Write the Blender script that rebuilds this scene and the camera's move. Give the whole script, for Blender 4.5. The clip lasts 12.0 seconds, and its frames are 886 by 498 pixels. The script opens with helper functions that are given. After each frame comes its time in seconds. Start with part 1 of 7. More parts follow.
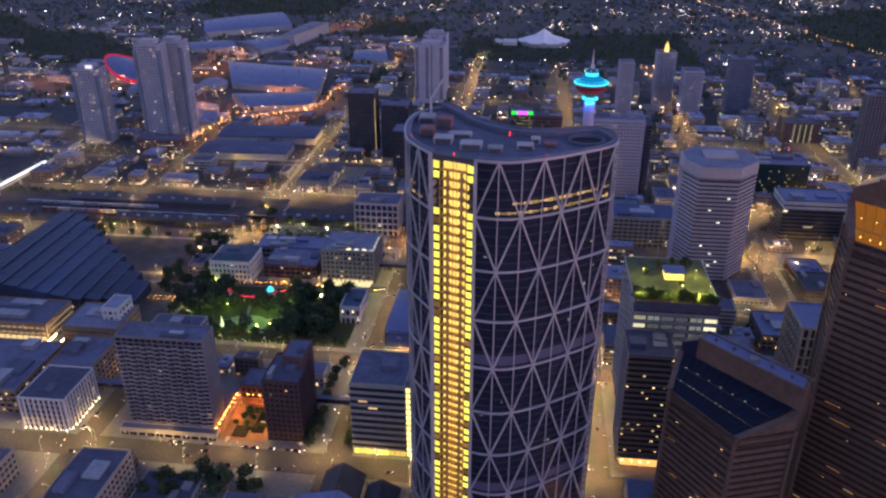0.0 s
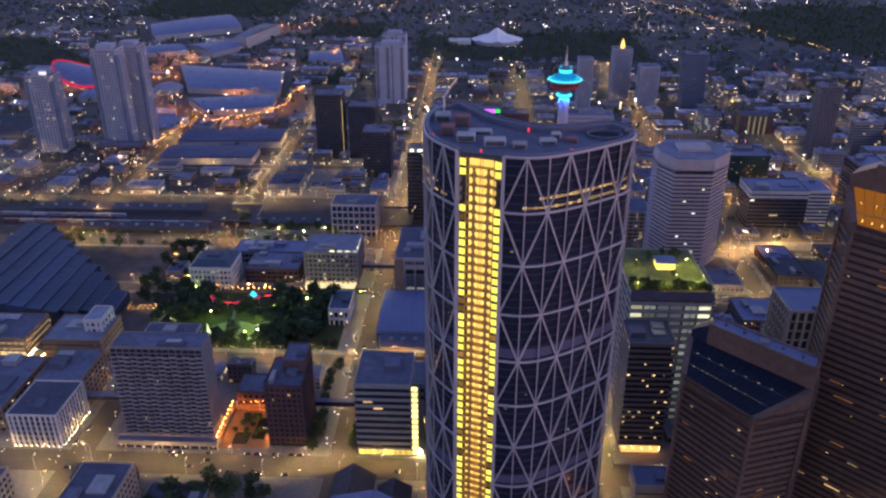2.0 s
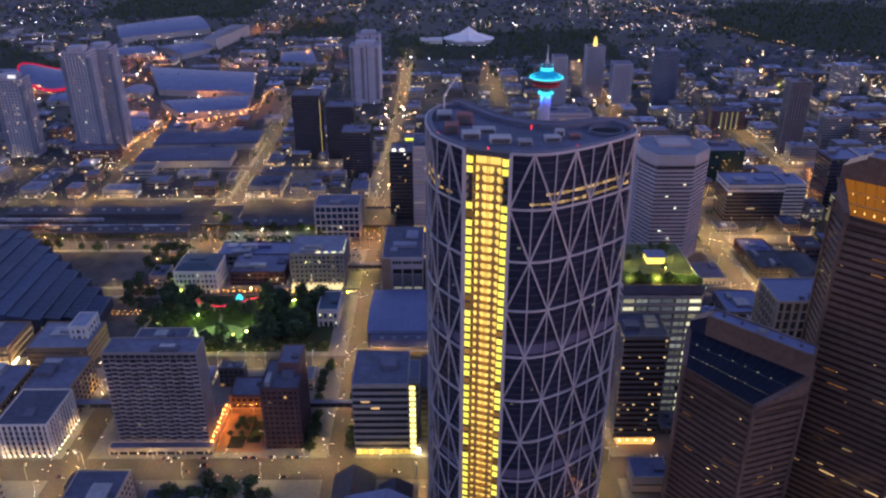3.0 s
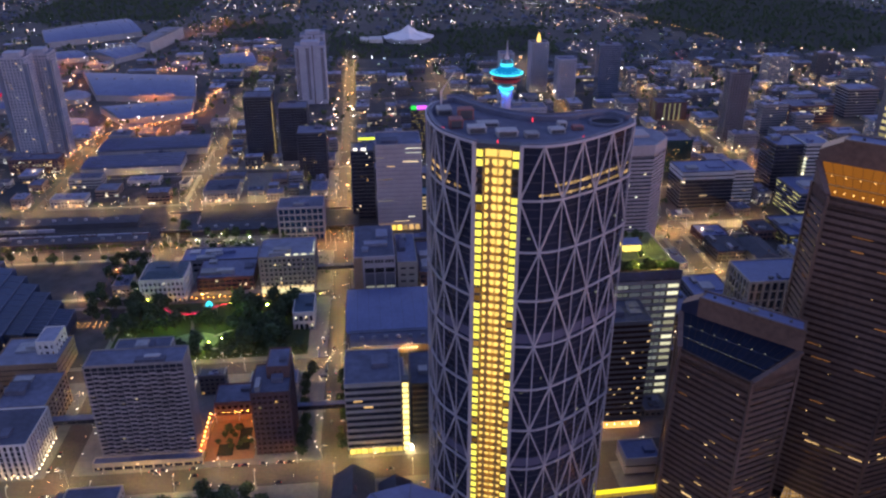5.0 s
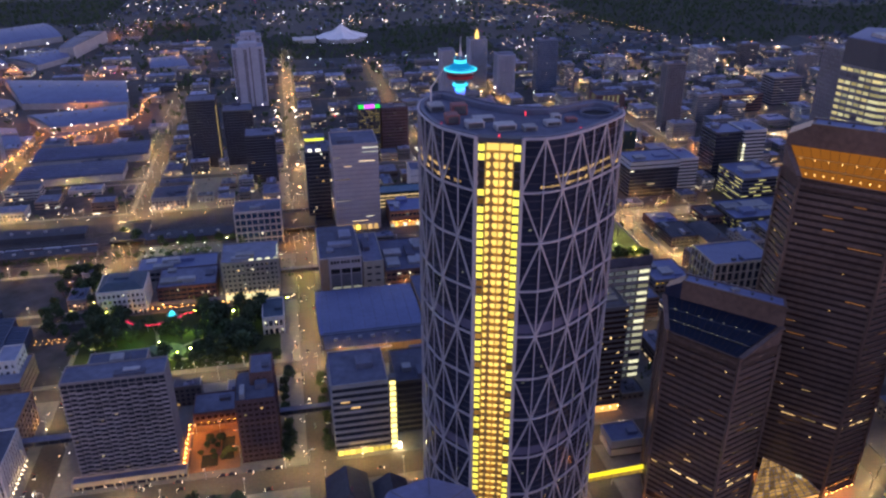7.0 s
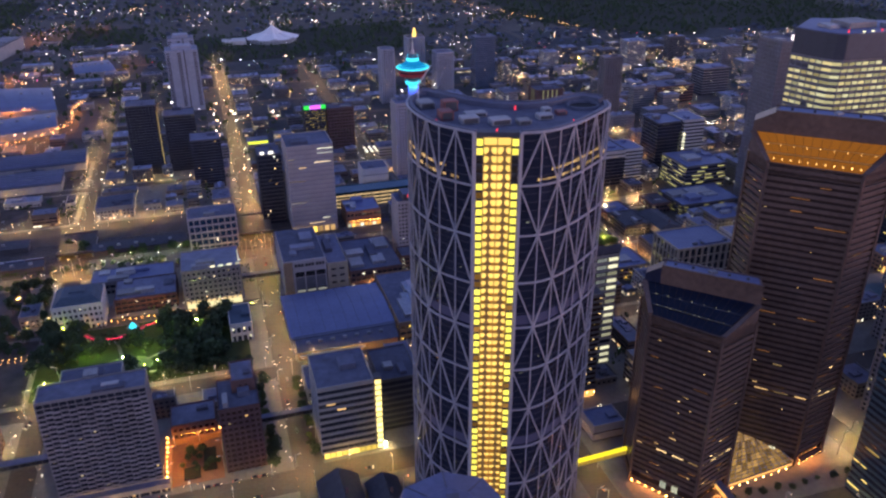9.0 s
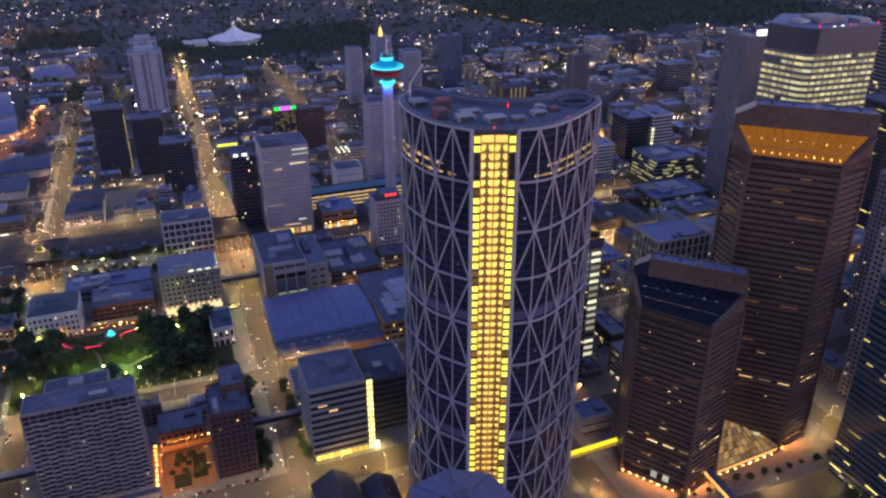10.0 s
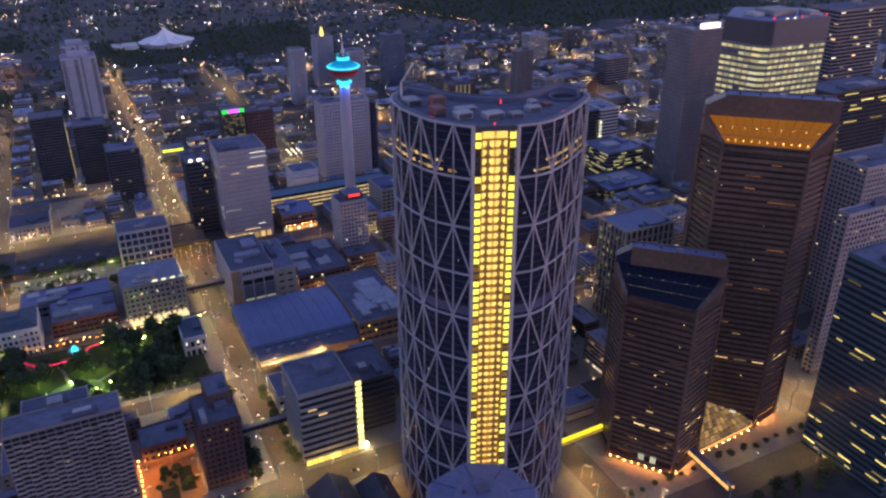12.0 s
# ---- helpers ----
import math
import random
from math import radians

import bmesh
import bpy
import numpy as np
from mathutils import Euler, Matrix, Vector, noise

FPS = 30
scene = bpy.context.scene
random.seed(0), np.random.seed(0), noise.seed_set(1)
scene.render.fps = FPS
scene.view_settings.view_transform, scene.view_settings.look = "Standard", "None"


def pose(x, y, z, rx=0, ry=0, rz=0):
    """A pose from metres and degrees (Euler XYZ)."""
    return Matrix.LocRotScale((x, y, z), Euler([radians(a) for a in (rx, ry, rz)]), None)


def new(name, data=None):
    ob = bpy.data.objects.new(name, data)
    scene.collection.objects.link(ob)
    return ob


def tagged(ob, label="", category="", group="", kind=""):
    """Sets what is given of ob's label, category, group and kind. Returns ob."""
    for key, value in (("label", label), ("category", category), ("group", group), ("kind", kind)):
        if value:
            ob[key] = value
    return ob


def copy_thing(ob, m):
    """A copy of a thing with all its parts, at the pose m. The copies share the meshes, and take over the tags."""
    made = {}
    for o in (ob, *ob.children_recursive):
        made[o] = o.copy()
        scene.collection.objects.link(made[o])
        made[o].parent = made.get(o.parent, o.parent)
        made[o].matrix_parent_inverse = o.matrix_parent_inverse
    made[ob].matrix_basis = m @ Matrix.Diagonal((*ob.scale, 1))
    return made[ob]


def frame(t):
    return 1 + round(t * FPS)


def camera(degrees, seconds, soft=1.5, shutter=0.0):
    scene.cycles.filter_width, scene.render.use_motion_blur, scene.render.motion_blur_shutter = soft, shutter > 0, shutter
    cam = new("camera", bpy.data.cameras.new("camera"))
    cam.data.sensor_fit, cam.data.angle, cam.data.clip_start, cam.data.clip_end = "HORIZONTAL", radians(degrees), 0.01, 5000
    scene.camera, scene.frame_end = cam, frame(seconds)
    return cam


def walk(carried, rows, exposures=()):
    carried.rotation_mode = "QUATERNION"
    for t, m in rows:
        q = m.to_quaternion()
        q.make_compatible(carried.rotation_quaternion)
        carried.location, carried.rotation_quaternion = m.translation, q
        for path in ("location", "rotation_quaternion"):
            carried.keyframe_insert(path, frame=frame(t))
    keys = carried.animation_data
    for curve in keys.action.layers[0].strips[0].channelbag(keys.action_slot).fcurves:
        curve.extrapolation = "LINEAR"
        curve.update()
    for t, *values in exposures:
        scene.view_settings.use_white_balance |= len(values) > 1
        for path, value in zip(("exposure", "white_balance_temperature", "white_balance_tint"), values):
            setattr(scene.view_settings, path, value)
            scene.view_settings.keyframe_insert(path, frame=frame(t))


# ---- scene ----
cam = camera(59.5, 12.0, soft=2.4)
METRES, EYE, TILT, LEAN, TURN = 194.0, 334.0, 0.0, 0.0, 6.7
ROWS = [
    (0.0, 0.0, 0.0, 0.0, 0.01, -25.43, -0.02),
    (0.5, -0.0427, -0.0036, -0.0002, -1.05, -25.44, -0.03),
    (1.0, -0.0853, -0.0065, -0.0004, -2.11, -25.44, -0.01),
    (1.5, -0.1303, -0.0088, -0.0004, -3.28, -25.43, 0.01),
    (2.0, -0.1727, -0.0101, -0.0001, -4.4, -25.42, 0.02),
    (2.5, -0.2152, -0.0105, 0.0001, -5.67, -25.45, 0.02),
    (3.0, -0.2574, -0.0102, -0.0003, -6.99, -25.45, 0.03),
    (5.0, -0.4252, 0.0011, -0.0038, -12.38, -25.53, 0.1),
    (5.5, -0.468, 0.0069, -0.004, -13.92, -25.57, 0.13),
    (6.0, -0.5088, 0.0138, -0.0041, -15.38, -25.59, 0.13),
    (6.5, -0.5486, 0.0216, -0.0044, -16.78, -25.61, 0.15),
    (7.0, -0.5881, 0.03, -0.0049, -18.21, -25.65, 0.18),
    (9.0, -0.7442, 0.0744, -0.005, -24.08, -25.77, 0.2),
    (9.5, -0.7826, 0.0882, -0.0047, -25.6, -25.81, 0.21),
    (10.0, -0.8223, 0.1037, -0.0041, -27.2, -25.85, 0.22),
    (10.5, -0.8595, 0.1202, -0.0038, -28.65, -25.9, 0.22),
    (11.0, -0.8963, 0.1374, -0.0031, -29.99, -25.93, 0.22),
    (11.5, -0.9326, 0.1557, -0.0028, -31.36, -25.96, 0.2),
    (12.0, -0.9687, 0.1747, -0.0019, -32.75, -25.98, 0.19),
]
walk(cam, [(t, pose(0, 0, EYE, TILT, LEAN, TURN) @ pose(METRES * x, METRES * y, METRES * z, 90 + pitch, roll, yaw)) for t, x, y, z, yaw, pitch, roll in ROWS])

WORLD = bpy.data.worlds.new("dusk_sky")
scene.world = WORLD
WORLD.use_nodes = True
_n, _l = WORLD.node_tree.nodes, WORLD.node_tree.links
_n.clear()
_sky = _n.new("ShaderNodeTexSky")
_sky.sky_type = "NISHITA"
_sky.sun_disc = False
_sky.sun_elevation = radians(12.0)
_sky.sun_rotation = radians(115)
_sky.altitude = 1000
_sky.air_density = 1.3
_sky.dust_density = 0.6
_sky.ozone_density = 4.0
_tint = _n.new("ShaderNodeMix")
_tint.data_type, _tint.blend_type = "RGBA", "MULTIPLY"
_tint.inputs[0].default_value = 1.0
_tint.inputs[7].default_value = (1.5, 0.93, 1.1, 1)
_bg = _n.new("ShaderNodeBackground")
_bg.inputs[1].default_value = 0.15
_wo = _n.new("ShaderNodeOutputWorld")
_l.new(_sky.outputs[0], _tint.inputs[6])
_l.new(_tint.outputs[2], _bg.inputs[0])
_l.new(_bg.outputs[0], _wo.inputs[0])
scene.view_settings.exposure = 0.64


# ---- materials ----
def surface(name, colour, rough=0.8, metal=0.0, vary=0.25, grain=0.35, stain=0.06, bump=0.0, spec=0.5, pick=0.0, island=False):
    """A worn surface: fine grain, wide stains, and a change from piece to piece (pick)."""
    m = bpy.data.materials.new(name)
    m.use_nodes = True
    n, l = m.node_tree.nodes, m.node_tree.links
    b = n["Principled BSDF"]
    geo = n.new("ShaderNodeNewGeometry")
    fine, wide = n.new("ShaderNodeTexNoise"), n.new("ShaderNodeTexNoise")
    fine.inputs["Scale"].default_value, wide.inputs["Scale"].default_value = grain, stain
    fine.inputs["Detail"].default_value, wide.inputs["Detail"].default_value = 4, 5
    l.new(geo.outputs["Position"], fine.inputs["Vector"])
    l.new(geo.outputs["Position"], wide.inputs["Vector"])
    add = n.new("ShaderNodeMath")
    add.operation = "ADD"
    l.new(fine.outputs["Fac"], add.inputs[0])
    l.new(wide.outputs["Fac"], add.inputs[1])
    span = n.new("ShaderNodeMapRange")
    span.inputs["From Min"].default_value, span.inputs["From Max"].default_value = 0.65, 1.35
    span.inputs["To Min"].default_value, span.inputs["To Max"].default_value = 1 - vary, 1 + vary
    l.new(add.outputs[0], span.inputs["Value"])
    tone = span.outputs[0]
    if pick:
        info = n.new("ShaderNodeNewGeometry" if island else "ShaderNodeObjectInfo")
        each = n.new("ShaderNodeMapRange")
        each.inputs["To Min"].default_value, each.inputs["To Max"].default_value = 1 - pick, 1 + pick
        l.new(info.outputs["Random Per Island" if island else "Random"], each.inputs["Value"])
        mul = n.new("ShaderNodeMath")
        mul.operation = "MULTIPLY"
        l.new(tone, mul.inputs[0])
        l.new(each.outputs[0], mul.inputs[1])
        tone = mul.outputs[0]
    mix = n.new("ShaderNodeVectorMath")
    mix.operation = "SCALE"
    mix.inputs[0].default_value = colour
    l.new(tone, mix.inputs["Scale"])
    l.new(mix.outputs[0], b.inputs["Base Color"])
    b.inputs["Roughness"].default_value, b.inputs["Metallic"].default_value = rough, metal
    b.inputs["Specular IOR Level"].default_value = spec
    if bump:
        k = n.new("ShaderNodeBump")
        k.inputs["Strength"].default_value, k.inputs["Distance"].default_value = bump, 0.3
        l.new(fine.outputs["Fac"], k.inputs["Height"])
        l.new(k.outputs[0], b.inputs["Normal"])
    return m


def glowing(name, colour, strength, spread=0.0, island=False, other=None):
    """A lit thing. spread: change of strength from piece to piece; other: a second colour that some pieces take."""
    m = bpy.data.materials.new(name)
    m.use_nodes = True
    n, l = m.node_tree.nodes, m.node_tree.links
    n.remove(n["Principled BSDF"])
    e = n.new("ShaderNodeEmission")
    e.inputs[0].default_value, e.inputs[1].default_value = (*colour, 1), strength
    src = None
    if spread or other:
        src = n.new("ShaderNodeNewGeometry").outputs["Random Per Island"] if island else n.new("ShaderNodeObjectInfo").outputs["Random"]
    if spread:
        r = n.new("ShaderNodeMapRange")
        r.inputs["To Min"].default_value, r.inputs["To Max"].default_value = strength * (1 - spread), strength * (1 + spread)
        l.new(src, r.inputs["Value"])
        l.new(r.outputs[0], e.inputs[1])
    if other:
        w = n.new("ShaderNodeMath")
        w.operation = "MULTIPLY"
        w.inputs[1].default_value = 7.31
        fr = n.new("ShaderNodeMath")
        fr.operation = "FRACT"
        l.new(src, w.inputs[0])
        l.new(w.outputs[0], fr.inputs[0])
        mx = n.new("ShaderNodeMix")
        mx.data_type = "RGBA"
        mx.inputs[6].default_value, mx.inputs[7].default_value = (*colour, 1), (*other, 1)
        l.new(fr.outputs[0], mx.inputs[0])
        l.new(mx.outputs[2], e.inputs[0])
    if strength < 5:
        m.cycles.emission_sampling = "NONE"
    l.new(e.outputs[0], n["Material Output"].inputs[0])
    return m


ASPHALT = surface("asphalt", (0.09, 0.08, 0.072), 0.85, vary=0.3, grain=0.5, stain=0.03)
CONCRETE = surface("concrete_paving", (0.2, 0.19, 0.175), 0.85, vary=0.22, grain=0.3, stain=0.05)
LOTGROUND = surface("lot_asphalt", (0.07, 0.066, 0.062), 0.85, vary=0.5, grain=0.09, stain=0.025)
BLOCKGROUND = surface("block_ground", (0.045, 0.053, 0.062), 0.9, vary=0.4, grain=0.1, stain=0.03)
GRASS = surface("grass", (0.032, 0.055, 0.016), 0.95, vary=0.3, grain=0.6, stain=0.04)
LEAF = surface("leaves", (0.045, 0.075, 0.03), 0.8, vary=0.4, grain=0.6, stain=0.08, pick=0.3)
BARK = surface("bark", (0.1, 0.07, 0.05), 0.9)
ROOF = surface("roof_gravel", (0.12, 0.128, 0.185), 0.9, vary=0.3, grain=0.25, stain=0.05, pick=0.35)
ROOFLIGHT = surface("roof_membrane", (0.215, 0.228, 0.3), 0.8, vary=0.25, grain=0.15, stain=0.05, pick=0.2)
STONE = surface("limestone", (0.42, 0.37, 0.3), 0.8, vary=0.15, pick=0.06)
WHITE = surface("white_panel", (0.62, 0.6, 0.58), 0.7, vary=0.12, pick=0.05)
GREY = surface("grey_concrete", (0.34, 0.33, 0.33), 0.8, vary=0.18, pick=0.06)
LILAC = surface("pale_aggregate", (0.4, 0.36, 0.37), 0.75, vary=0.12, pick=0.04)
BRICK = surface("brown_brick", (0.135, 0.08, 0.076), 0.85, vary=0.2, pick=0.06)
DARKBRICK = surface("dark_red_brick", (0.085, 0.05, 0.054), 0.85, vary=0.25, pick=0.06)
GRANITE = surface("red_granite", (0.145, 0.096, 0.078), 0.3, vary=0.4, stain=0.03, pick=0.05)
DARKWALL = surface("dark_cladding", (0.07, 0.071, 0.084), 0.5, vary=0.2)
NIGHTWALL = surface("black_cladding", (0.025, 0.028, 0.036), 0.4, vary=0.2)
STEEL = surface("painted_steel", (0.6, 0.58, 0.62), 0.45, metal=0.2, vary=0.1)
PLANT = surface("roof_plant_metal", (0.3, 0.3, 0.32), 0.5, metal=0.3, vary=0.25, pick=0.3)
GLASS = surface("dark_glass", (0.03, 0.034, 0.05), 0.12, vary=0.3, spec=0.7)
BLUEGLASS = surface("blue_glass", (0.02, 0.045, 0.09), 0.12, vary=0.25, spec=0.8)
BRONZE = surface("bronze_glass", (0.05, 0.03, 0.025), 0.12, vary=0.2, spec=0.7)
GREENGLASS = surface("green_glass", (0.02, 0.05, 0.05), 0.1, vary=0.2, spec=0.7)
ROOFMANY = surface("outer_roofs", (0.2, 0.225, 0.32), 0.85, vary=0.3, grain=0.1, pick=0.7, island=True)
WALLMANY = surface("outer_walls", (0.22, 0.22, 0.235), 0.85, vary=0.2, pick=0.6, island=True)
MIXED = surface("mixed_walls", (0.31, 0.285, 0.27), 0.85, vary=0.2, pick=0.5)
MIXEDBROWN = surface("mixed_brown_walls", (0.24, 0.17, 0.13), 0.85, vary=0.2, pick=0.4)
RUBBER = surface("rubber", (0.02, 0.02, 0.02), 0.8)
REDPAINT = surface("red_paint", (0.45, 0.04, 0.05), 0.5, vary=0.1)
RAILBED = surface("rail_ballast", (0.07, 0.065, 0.065), 0.95, vary=0.3)
RAILSTEEL = surface("dull_rail_steel", (0.16, 0.15, 0.15), 0.5, metal=0.3, vary=0.2)
CARPAINT = surface("car_paint", (0.16, 0.16, 0.17), 0.3, vary=0.05, pick=0.9)

LITWARM = glowing("lit_room_warm", (1.0, 0.6, 0.22), 0.62, 0.9, other=(1.0, 0.8, 0.5))
LITYELLOW = glowing("lit_room_yellow", (1.0, 0.72, 0.14), 1.1, 0.5, other=(1.0, 0.62, 0.1))
LITWHITE = glowing("lit_room_white", (1.0, 0.88, 0.55), 0.75, 0.7, other=(0.85, 0.95, 0.75))
LITMANY = glowing("lit_rooms", (1.0, 0.56, 0.2), 0.85, 0.95, island=True, other=(0.95, 0.95, 0.8))
DOTS = glowing("distant_lights", (1.0, 0.46, 0.14), 5.8, 0.85, island=True, other=(0.9, 0.95, 1.0))
SODIUM = glowing("sodium_lamp", (1.0, 0.36, 0.06), 620.0)
STREETGLOW = glowing("street_lamp_panel", (1.0, 0.58, 0.22), 1170.0)
LENS = glowing("lamp_lens", (1.0, 0.72, 0.4), 4.0, 0.5)
LENSORANGE = glowing("orange_lens", (1.0, 0.4, 0.08), 6.0, 0.4)


FLOOREDGE = surface("floor_edge_metal", (0.028, 0.033, 0.055), 0.4, vary=0.1)
DIAGRID = surface("diagrid_steel", (0.42, 0.41, 0.46), 0.5, metal=0.1, vary=0.12)
BROWN = surface("bronze_plate", (0.55, 0.33, 0.1), 0.6, vary=0.1)
LOBBY = surface("pale_spandrel_glass", (0.1, 0.1, 0.17), 0.3, vary=0.1)
# Red beacon light on some of the roof plant, put into its colour.
REDLITPLANT = surface("red_lit_plant", (0.24, 0.09, 0.09), 0.6, vary=0.3)
# Black that paints the shade inside openings with no depth of their own.
SHADEBLACK = surface("shade_black", (0.01, 0.01, 0.014), 0.8)
LITBROWN = glowing("lit_office_brown", (1.0, 0.62, 0.28), 0.36, 0.6)
SIDELIT = glowing("side_window_light", (1.0, 0.82, 0.11), 1.0, 0.2)
SIDEDIM = glowing("side_window_dim", (0.8, 0.4, 0.1), 0.22, 0.5)
SHAFT = glowing("lit_shaft_wall", (1.0, 0.62, 0.14), 0.98, 0.15)
BEACON = glowing("red_beacon", (1.0, 0.05, 0.1), 1.0)
HALLGLASS = surface("hall_glass", (0.2, 0.2, 0.19), 0.3, vary=0.3)
# Orange floodlight on the tall tower's slope, put into the panels as glow.
AMBERGLOW = glowing("amber_roof_glow", (1.0, 0.34, 0.055), 0.18, 0.06, island=True)
FLOOD = glowing("orange_floodlight", (1.0, 0.5, 0.14), 2.6, 0.4)
ORANGE = glowing("orange_wall_lamp", (1.0, 0.36, 0.08), 36.0, 0.5)
# Yellow light over the footbridge, put in as its roof's own glow.
BRIDGEGLOW = glowing("yellow_roof_glow", (1.0, 0.8, 0.03), 0.85)
LITBRIDGE2 = glowing("bridge_side_light", (1.0, 0.6, 0.1), 0.25)
LITBRIDGE = glowing("bridge_glass_light", (1.0, 0.45, 0.12), 1.0)
BLUEROOF = surface("blue_metal_roof", (0.14, 0.165, 0.3), 0.5, metal=0.2, vary=0.2)
TEALROOF = surface("teal_membrane", (0.12, 0.19, 0.23), 0.7, vary=0.3)
SLATEBLUE = surface("teal_slate", (0.05, 0.078, 0.115), 0.6, vary=0.3)
DARKROOF = surface("dark_slate", (0.06, 0.06, 0.075), 0.7, vary=0.3)
LILACGLASS = surface("grey_lilac_glass", (0.31, 0.28, 0.32), 0.3, vary=0.1)
GREYGLASS = surface("grey_glass", (0.15, 0.145, 0.165), 0.3, vary=0.25)
CONDO = surface("condo_concrete", (0.34, 0.355, 0.43), 0.7, vary=0.15, pick=0.05)
CONDOGLASS = surface("condo_glass", (0.16, 0.19, 0.26), 0.2, vary=0.2)
CROWN = surface("crown_panel", (0.055, 0.06, 0.08), 0.5, vary=0.12)
# Lighter copy of the crown colour for the face that catches the light.
CROWNLIT = surface("crown_lit_face", (0.1, 0.11, 0.14), 0.5, vary=0.12)
SHAFTCON = surface("tower_concrete", (0.42, 0.38, 0.42), 0.8, vary=0.08)
# Blue LED light on the cone's cladding, put in as its own glow.
CYAN = glowing("cyan_cone_glow", (0.01, 0.3, 0.75), 0.5)
CYANDOWN = glowing("cyan_downlight", (0.003, 0.12, 1.0), 170.0)
CYANRIM = glowing("cyan_rim", (0.06, 0.72, 1.0), 1.2)
LITSTAIR = glowing("lit_stair", (1.0, 0.8, 0.25), 1.6, 0.3)
SPOTWHITE = glowing("white_spot", (1.0, 0.75, 0.35), 60.0)
LENSWARM = glowing("small_warm_lamp", (1.0, 0.7, 0.45), 0.9, 0.8)
REDSIGN = glowing("red_sign", (1.0, 0.05, 0.05), 1.2)
LITDECK = glowing("lit_parkade_deck", (1.0, 0.7, 0.36), 0.33, 0.3)
LITDECK2 = glowing("dim_parkade_deck", (0.75, 0.7, 0.4), 0.16, 0.3)
LITTOWER = glowing("lit_office_floors", (1.0, 0.82, 0.38), 0.4, 0.55, other=(0.9, 0.85, 0.5))
CROWNLAMP = glowing("white_crown", (1.0, 0.88, 0.95), 1.5)
CROWNLAMP2 = glowing("pale_crown", (0.9, 0.85, 1.0), 0.8)
LITROW2 = glowing("lit_row_yellow", (1.0, 0.75, 0.22), 0.6, 0.9)
EDGELIGHT = glowing("edge_light", (1.0, 0.72, 0.3), 0.5)
SIGNGREEN = glowing("green_sign", (0.04, 0.85, 0.1), 0.8)
MAGENTA = glowing("magenta_band", (0.7, 0.12, 1.0), 1.1)
GOLD = glowing("golden_lantern", (1.0, 0.62, 0.15), 1.6)
LITROW = glowing("lit_row", (1.0, 0.66, 0.3), 0.75, 0.9)
NEONRED = glowing("red_neon", (1.0, 0.04, 0.12), 2.2)
LAMPGREEN = glowing("green_white_globe", (0.75, 1.0, 0.22), 1000.0)
LAMPYARD = glowing("yard_globe", (0.9, 0.9, 0.5), 520.0)
LAMPLIME = glowing("lime_globe", (0.7, 1.0, 0.06), 60.0)
LENSWHITE = glowing("small_white_globe", (0.85, 0.95, 1.0), 2.0)
LENSORANGE2 = glowing("small_orange_globe", (1.0, 0.45, 0.12), 12.0, 0.5)
CIVICGLASS = surface("civic_blue_glass", (0.018, 0.036, 0.085), 0.4, vary=0.35, stain=0.02, pick=0.35)
CONEGLOW = glowing("light_cone_glow", (0.8, 1.0, 0.5), 0.9)
CANOPYGLOW = glowing("canopy_edge_light", (0.75, 0.95, 0.8), 0.8)
ORANGEGLOW = glowing("orange_shopfront", (1.0, 0.5, 0.12), 0.9, 0.5)
HEAD = glowing("headlight", (1.0, 0.92, 0.75), 6.0)
TAIL = glowing("tail_light", (1.0, 0.05, 0.03), 1.5)
# Red light falling on the arena's rim is put in as the beam's glow.
REDRIM = glowing("red_rim_glow", (0.8, 0.03, 0.12), 0.45)
TENT = surface("white_fabric", (0.85, 0.85, 0.86), 0.7, vary=0.05)
# Fill light for the tent roof; no such lamps are known there.
TENTFILL = glowing("tent_fill_light", (0.9, 0.95, 1.0), 12.0)
MIXEDFAR = surface("far_house_paint", (0.13, 0.145, 0.17), 0.9, vary=0.3, grain=0.02, pick=0.6, island=True)
ROOFFAR = surface("far_house_roof", (0.075, 0.09, 0.135), 0.9, vary=0.4, grain=0.03, pick=0.6, island=True)
ROADDOTS = glowing("road_lamp", (1.0, 0.42, 0.1), 5.0, 0.7, island=True, other=(1.0, 0.6, 0.25))
YARDLAMP = glowing("yard_lamp", (1.0, 0.27, 0.035), 300.0)
STREAKLIT = glowing("streak_light", (0.85, 0.9, 1.0), 1.3)
FARGLOW = glowing("far_street_panel", (1.0, 0.54, 0.19), 1020.0)
TEAL = surface("teal_spandrel", (0.07, 0.115, 0.14), 0.3, vary=0.2)
BOWGLASS = surface("smoked_blue_glass", (0.022, 0.026, 0.05), 0.14, vary=0.3, grain=0.2, stain=0.03, spec=0.6)
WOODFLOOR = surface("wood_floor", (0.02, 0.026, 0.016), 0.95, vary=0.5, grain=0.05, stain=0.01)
GARDEN = surface("roof_garden", (0.09, 0.11, 0.045), 0.95, vary=0.4, grain=0.2)
# Faint glow put on the unlit middle decks to brighten them.
DECKGLOW = glowing("unlit_deck_glow", (0.6, 0.65, 0.8), 0.07, 0.4)
LITFAINT2 = glowing("lit_deck_dim", (0.8, 0.85, 0.8), 0.13, 0.6)
LITYELLOW2 = glowing("lit_slot", (0.95, 0.85, 0.35), 0.22, 0.8)
GARDENLAMP = glowing("garden_floodlight", (1.0, 0.85, 0.2), 700.0)
SLABWALL = surface("slab_concrete", (0.22, 0.205, 0.215), 0.8, vary=0.2, pick=0.08)
SANDWALL = surface("warm_sandstone", (0.3, 0.2, 0.13), 0.8, vary=0.2)
GREYWALL = surface("smoky_panel", (0.17, 0.165, 0.185), 0.5, vary=0.2)
